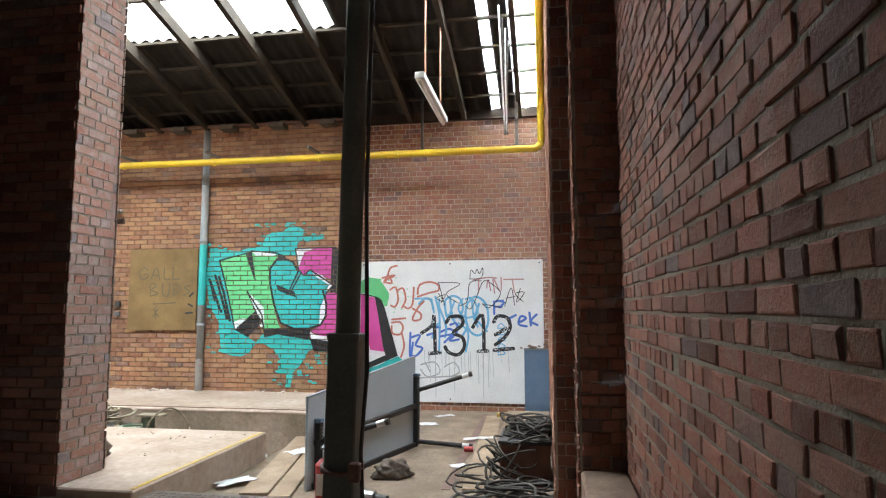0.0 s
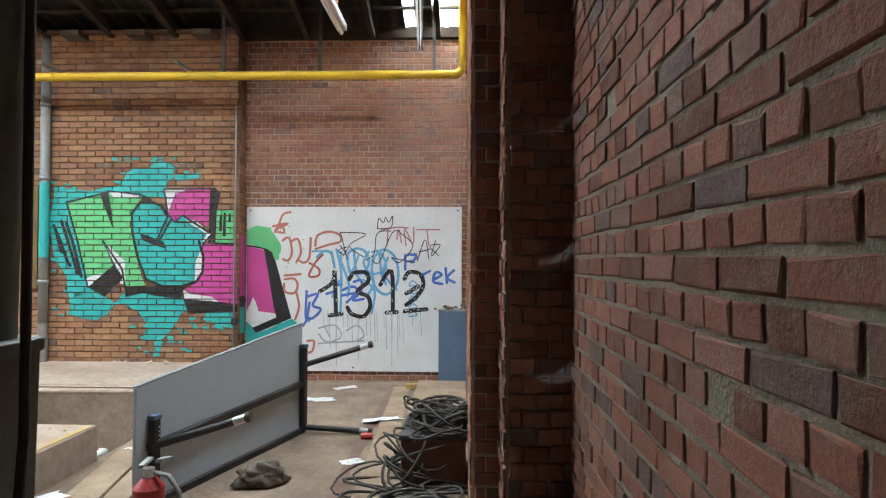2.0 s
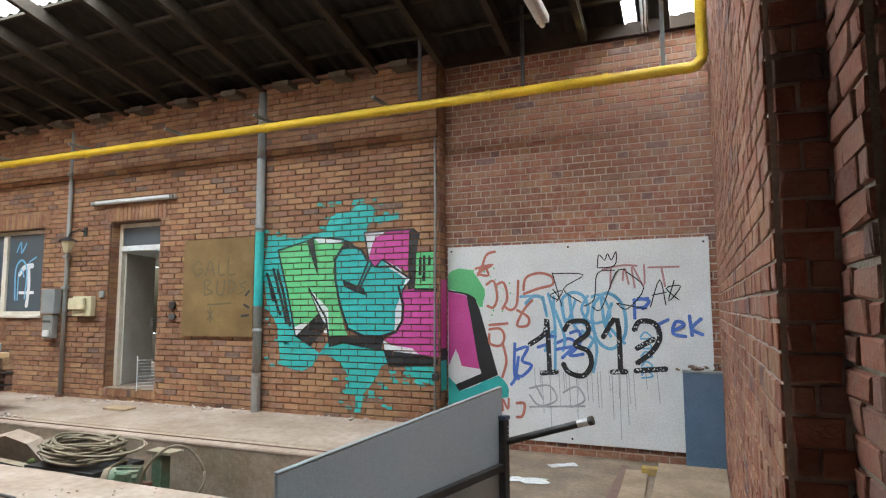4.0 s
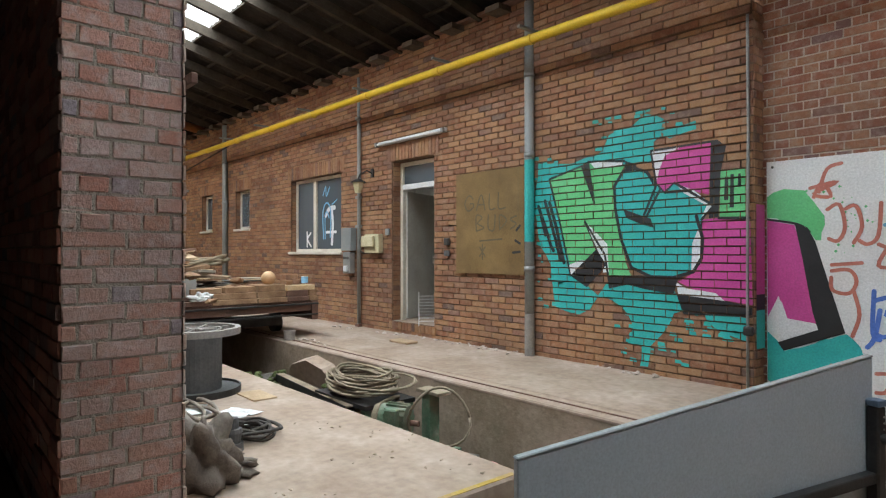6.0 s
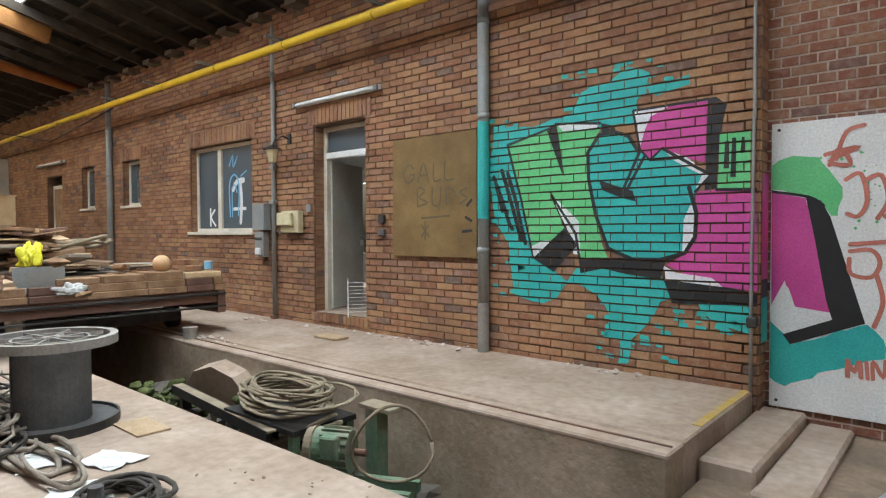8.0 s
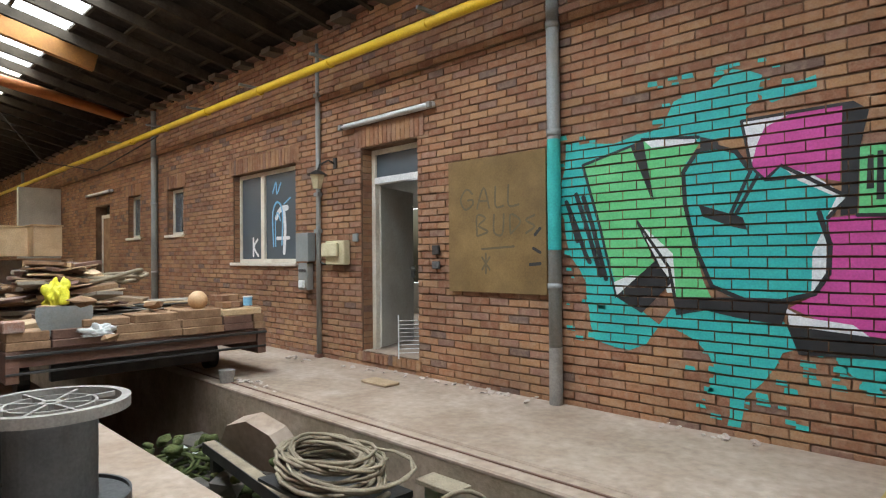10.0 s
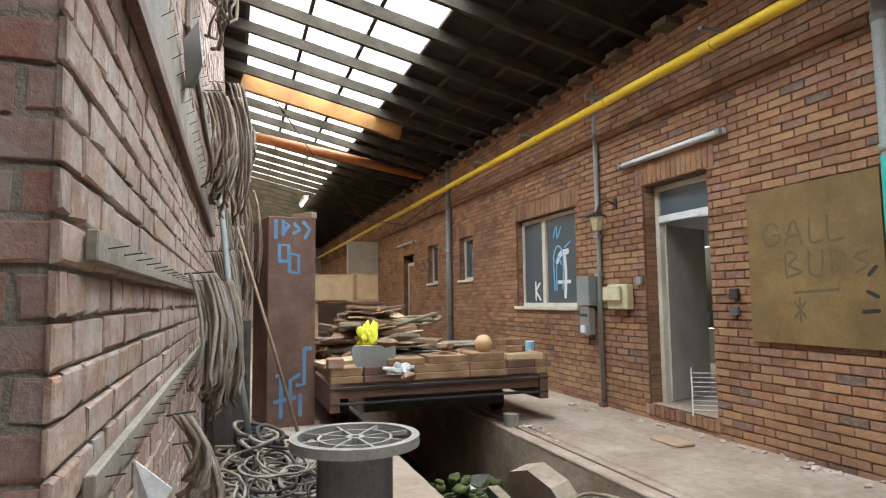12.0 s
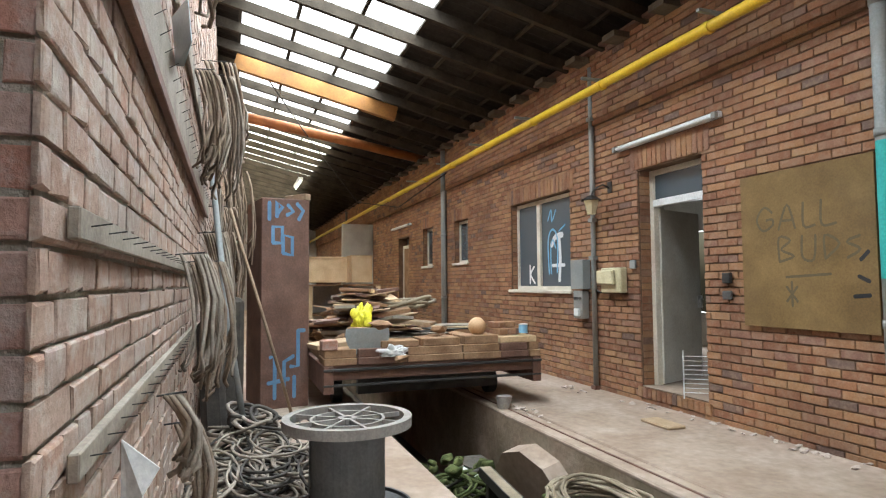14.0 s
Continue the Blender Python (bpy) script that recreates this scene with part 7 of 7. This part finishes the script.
def hanging_coil(x, z, length, width, n, seed, material, proud=0.1, r_cable=0.013):
    """A bundle of long narrow loops hung over a nail."""
    r = random.Random(seed)
    t = thing("hanging_cable", (x, CW + 0.05, z), "bundle of old cable loops hanging from nails", "cable", "cable bundles on the wall")
    bm = bmesh.new(); cyl(bm, (0, -0.07, 0.0), (0, proud * 0.5 + 0.02, 0.012), 0.004, seg=6)
    part("nail", bm, M["steel_dark"], t)
    for k in range(n):
        L, w = length * r.uniform(0.7, 1.05), width * r.uniform(0.4, 1.0)
        y0 = proud * r.random()
        lean, ox = r.uniform(-0.06, 0.06), r.uniform(-0.5, 0.5) * width
        pts = []
        for i in range(15):
            a = -math.pi / 2 + 2 * math.pi * i / 14
            s = math.sin(a)
            wz = (1 - s) / 2          # 0 at the nail, 1 at the bottom
            pts.append((ox * wz + w * 0.5 * math.cos(a) * (0.35 + 0.65 * wz) + lean * wz, y0 + 0.03 * math.cos(2 * a) + 0.06 * wz * r.random(), -L * wz))
        tube("loop", pts, r_cable * r.uniform(0.8, 1.2), material if r.random() < 0.6 else M["cable"], t, res=5)


for k, (x, z, L, w, n, p) in enumerate(((-5.75, 1.62, 0.75, 0.3, 8, 0.12), (-6.3, 1.6, 0.8, 0.35, 8, 0.14), (-6.9, 1.62, 0.9, 0.4, 10, 0.2), (-7.3, 3.05, 0.9, 0.4, 12, 0.25), (-8.0, 3.4, 1.0, 0.4, 12, 0.25), (-8.4, 3.2, 0.55, 0.5, 24, 0.3), (-6.6, 2.85, 0.7, 0.35, 6, 0.12), (-9.4, 2.7, 1.0, 0.4, 12, 0.4), (-10.2, 2.4, 1.1, 0.4, 12, 0.35), (-9.0, 2.0, 1.2, 0.4, 12, 0.25), (-11.0, 3.0, 1.2, 0.5, 12, 0.35), (-12.2, 2.6, 1.2, 0.5, 10, 0.4), (-6.2, 3.6, 0.6, 0.5, 8, 0.15), (-7.9, 1.9, 1.0, 0.35, 10, 0.2), (-5.3, 0.88, 0.6, 0.22, 8, 0.12), (-5.0, 1.05, 0.3, 0.12, 4, 0.06), (-13.5, 3.0, 1.4, 0.5, 10, 0.4))):
    hanging_coil(x, z, L, w, n, 100 + k, M["cable_brown"], p, 0.0105)
cable_heap("cable_mound", (-6.9, 4.85, SLAB_Z), "great mound of grey cables on the slab", 56, 0.42, (0.9, 0.3), 0.2, 0.009, M["cable"], 91, squash=0.6, tilt=0.12)
cable_heap("cable_mound", (-6.3, 4.72, SLAB_Z), "heap of grey cables beside the drum", 30, 0.4, (0.6, 0.2), 0.1, 0.011, M["cable"], 92, tilt=0.1)
cable_heap("cable_mound", (-7.5, 4.75, SLAB_Z + 0.15), "upper coil of the cable mound", 14, 0.2, (0.25, 0.15), 0.16, 0.014, M["cable"], 93, tilt=0.25)
pf = thing("paper_note", (-3.88, CW + 0.045, 0.93), "folded white paper hanging from a nail", "paper")
bm = bmesh.new()
v = [bm.verts.new(p) for p in ((0.0, 0.0, 0.22), (0.02, 0.075, 0.16), (0.03, 0.045, 0.11), (0.0, 0.05, -0.16), (-0.02, 0.0, -0.16))]
bm.faces.new(v)
pob = part("sheet", bm, M["paper"], pf)
pob.modifiers.new("solid", "SOLIDIFY").thickness = 0.003
pf = thing("plastic_scrap", (-5.1, CW + 0.004, 2.5), "torn pale plastic scrap on the nails", "scrap")
bm = bmesh.new()
v = [bm.verts.new(p) for p in ((-0.15, 0.0, 0.12), (0.12, 0.08, 0.1), (0.18, 0.1, -0.1), (0.0, 0.06, -0.14), (-0.12, 0.02, -0.1))]
bm.faces.new(v)
part("sheet", bm, M["grey_table"], pf).modifiers.new("solid", "SOLIDIFY").thickness = 0.003
dk = thing("dark_machine", (-8.5, 4.56, SLAB_Z), "dark junk leaning behind the steel box", "junk")
part("body", boxes(((-0.4, -0.15, 0), (0.2, 0.16, 1.2), pose(0, 0, 0, 0, 0, 6)), bevel=0.04), M["cable_dark"], dk)
part("roll", boxes(((0.5, -0.15, 0), (0.75, 0.05, 0.95), pose(0, 0, 0, 4, -8, 0)), bevel=0.05), M["cable_dark"], dk)

# ---- far end: shelves, pipe, beam ----
for k, (x, y, z0, w, h, c) in enumerate(((-16.5, 6.6, 1.5, 1.0, 0.55, "wood_pale"), (-16.8, 7.5, 1.5, 0.5, 0.6, "wood_pale"), (-17.2, 5.9, 1.5, 0.6, 0.5, "wood_pale"))):
    t = thing("wooden_crate", (x, y, z0), "pale wooden crate on a shelf stand", "crate", "crates at the far end")
    part("box", boxes(((-0.3, -w / 2, 0), (0.3, w / 2, h)), bevel=0.008), M[c], t)
    part("lid", boxes(((-0.32, -w / 2 - 0.02, h), (0.32, w / 2 + 0.02, h + 0.03))), M[c], t)
sh = thing("shelf_stand", (-16.8, 6.7, SLAB_Z), "tall wooden shelf stand at the far end", "shelf")
part("top", boxes(((-0.5, -1.2, 1.27), (0.5, 1.2, 1.31))), M["wood_old"], sh)
for sy in (-1.15, -0.4, 0.4, 1.15):
    part("leg", boxes(((0.4, sy - 0.05, 0), (0.48, sy + 0.05, 1.27))), M["wood_pale"], sh)
part("shelf", boxes(((-0.5, -1.2, 0.6), (0.45, 1.2, 0.64))), M["wood_old"], sh)
part("back", boxes(((-0.5, -1.2, 0), (-0.46, 1.2, 1.27))), M["inside"], sh)
pbm = boxes(((-22.2, 8.0, 0.13), (-22.0, 9.0, 3.4)))
tagged(part("wall_stub", pbm, M["inside"]), "pale plaster stub wall at the far end", "wall", kind="structure")
op = thing("orange_pipe", (0, 0, 0), "rusty orange pipe crossing under the roof", "pipe")
tube("run", [(-14.2, 4.3, 4.66), (-15.1, 6.4, 4.55), (-16.3, 9.0, 4.42)], 0.1, M["orange_pipe"], op, res=16)
ob_ = thing("orange_beam", (0, 0, 0), "orange painted timber beam under the skylights", "beam")
part("beam", boxes(((-0.06, -1.5, -0.14), (0.06, 1.5, 0.14), Matrix.Translation((-13.6, 6.1, roof_z(6.1) - 0.14)) @ pose(0, 0, 0, tilt))), M["orange_beam"], ob_)
fl = thing("far_tube_light", (-20, 6.39, 4.3), "lit white tube light under the far roof", "lamp")
part("housing", boxes(((-0.7, -0.06, 0), (0.7, 0.06, 0.08))), M["lamp_white"], fl)
bm = bmesh.new(); cyl(bm, (-0.66, 0, -0.02), (0.66, 0, -0.02), 0.022, seg=12); part("tube", bm, M["lit_tube"], fl, "glowing white tube", smooth=True)
part("rod", boxes(((-0.01, -0.01, 0.08), (0.01, 0.01, 0.8))), M["steel_dark"], fl)
dg = thing("sagging_cable", (0, 0, 0), "thin cable sagging under the roof", "cable")
tube("run", [(-14, 5.2, 5.3), (-15.0, 6.2, 4.3), (-16.0, 7.3, 3.3), (-15.8, 8.2, 3.2), (-14.5, 8.9, 3.8)], 0.012, M["cable_dark"], dg)

# cobwebs in the reveal
for z, d in ((2.05, 0.07), (1.5, 0.05), (1.0, 0.05)):
    t = thing("cobweb", (0, 0, z), "dusty grey cobweb across the reveal", "cobweb", "cobwebs in the reveal")
    bm = bmesh.new()
    n = 8
    a = [bm.verts.new((0.27 + 0.22 * i / n, 3.9 - 0.28 * (i / n) ** 1.5, -0.06 * math.sin(math.pi * i / n))) for i in range(n + 1)]
    b = [bm.verts.new((0.27 + 0.22 * i / n, 3.93 - 0.1 * (i / n), d * (0.3 + 0.7 * abs(i / n - 0.4)) - 0.06 * math.sin(math.pi * i / n))) for i in range(n + 1)]
    for i in range(n):
        bm.faces.new((a[i], a[i + 1], b[i + 1], b[i]))
    part("web", bm, M["cobweb"], t)

lay_single_bricks()
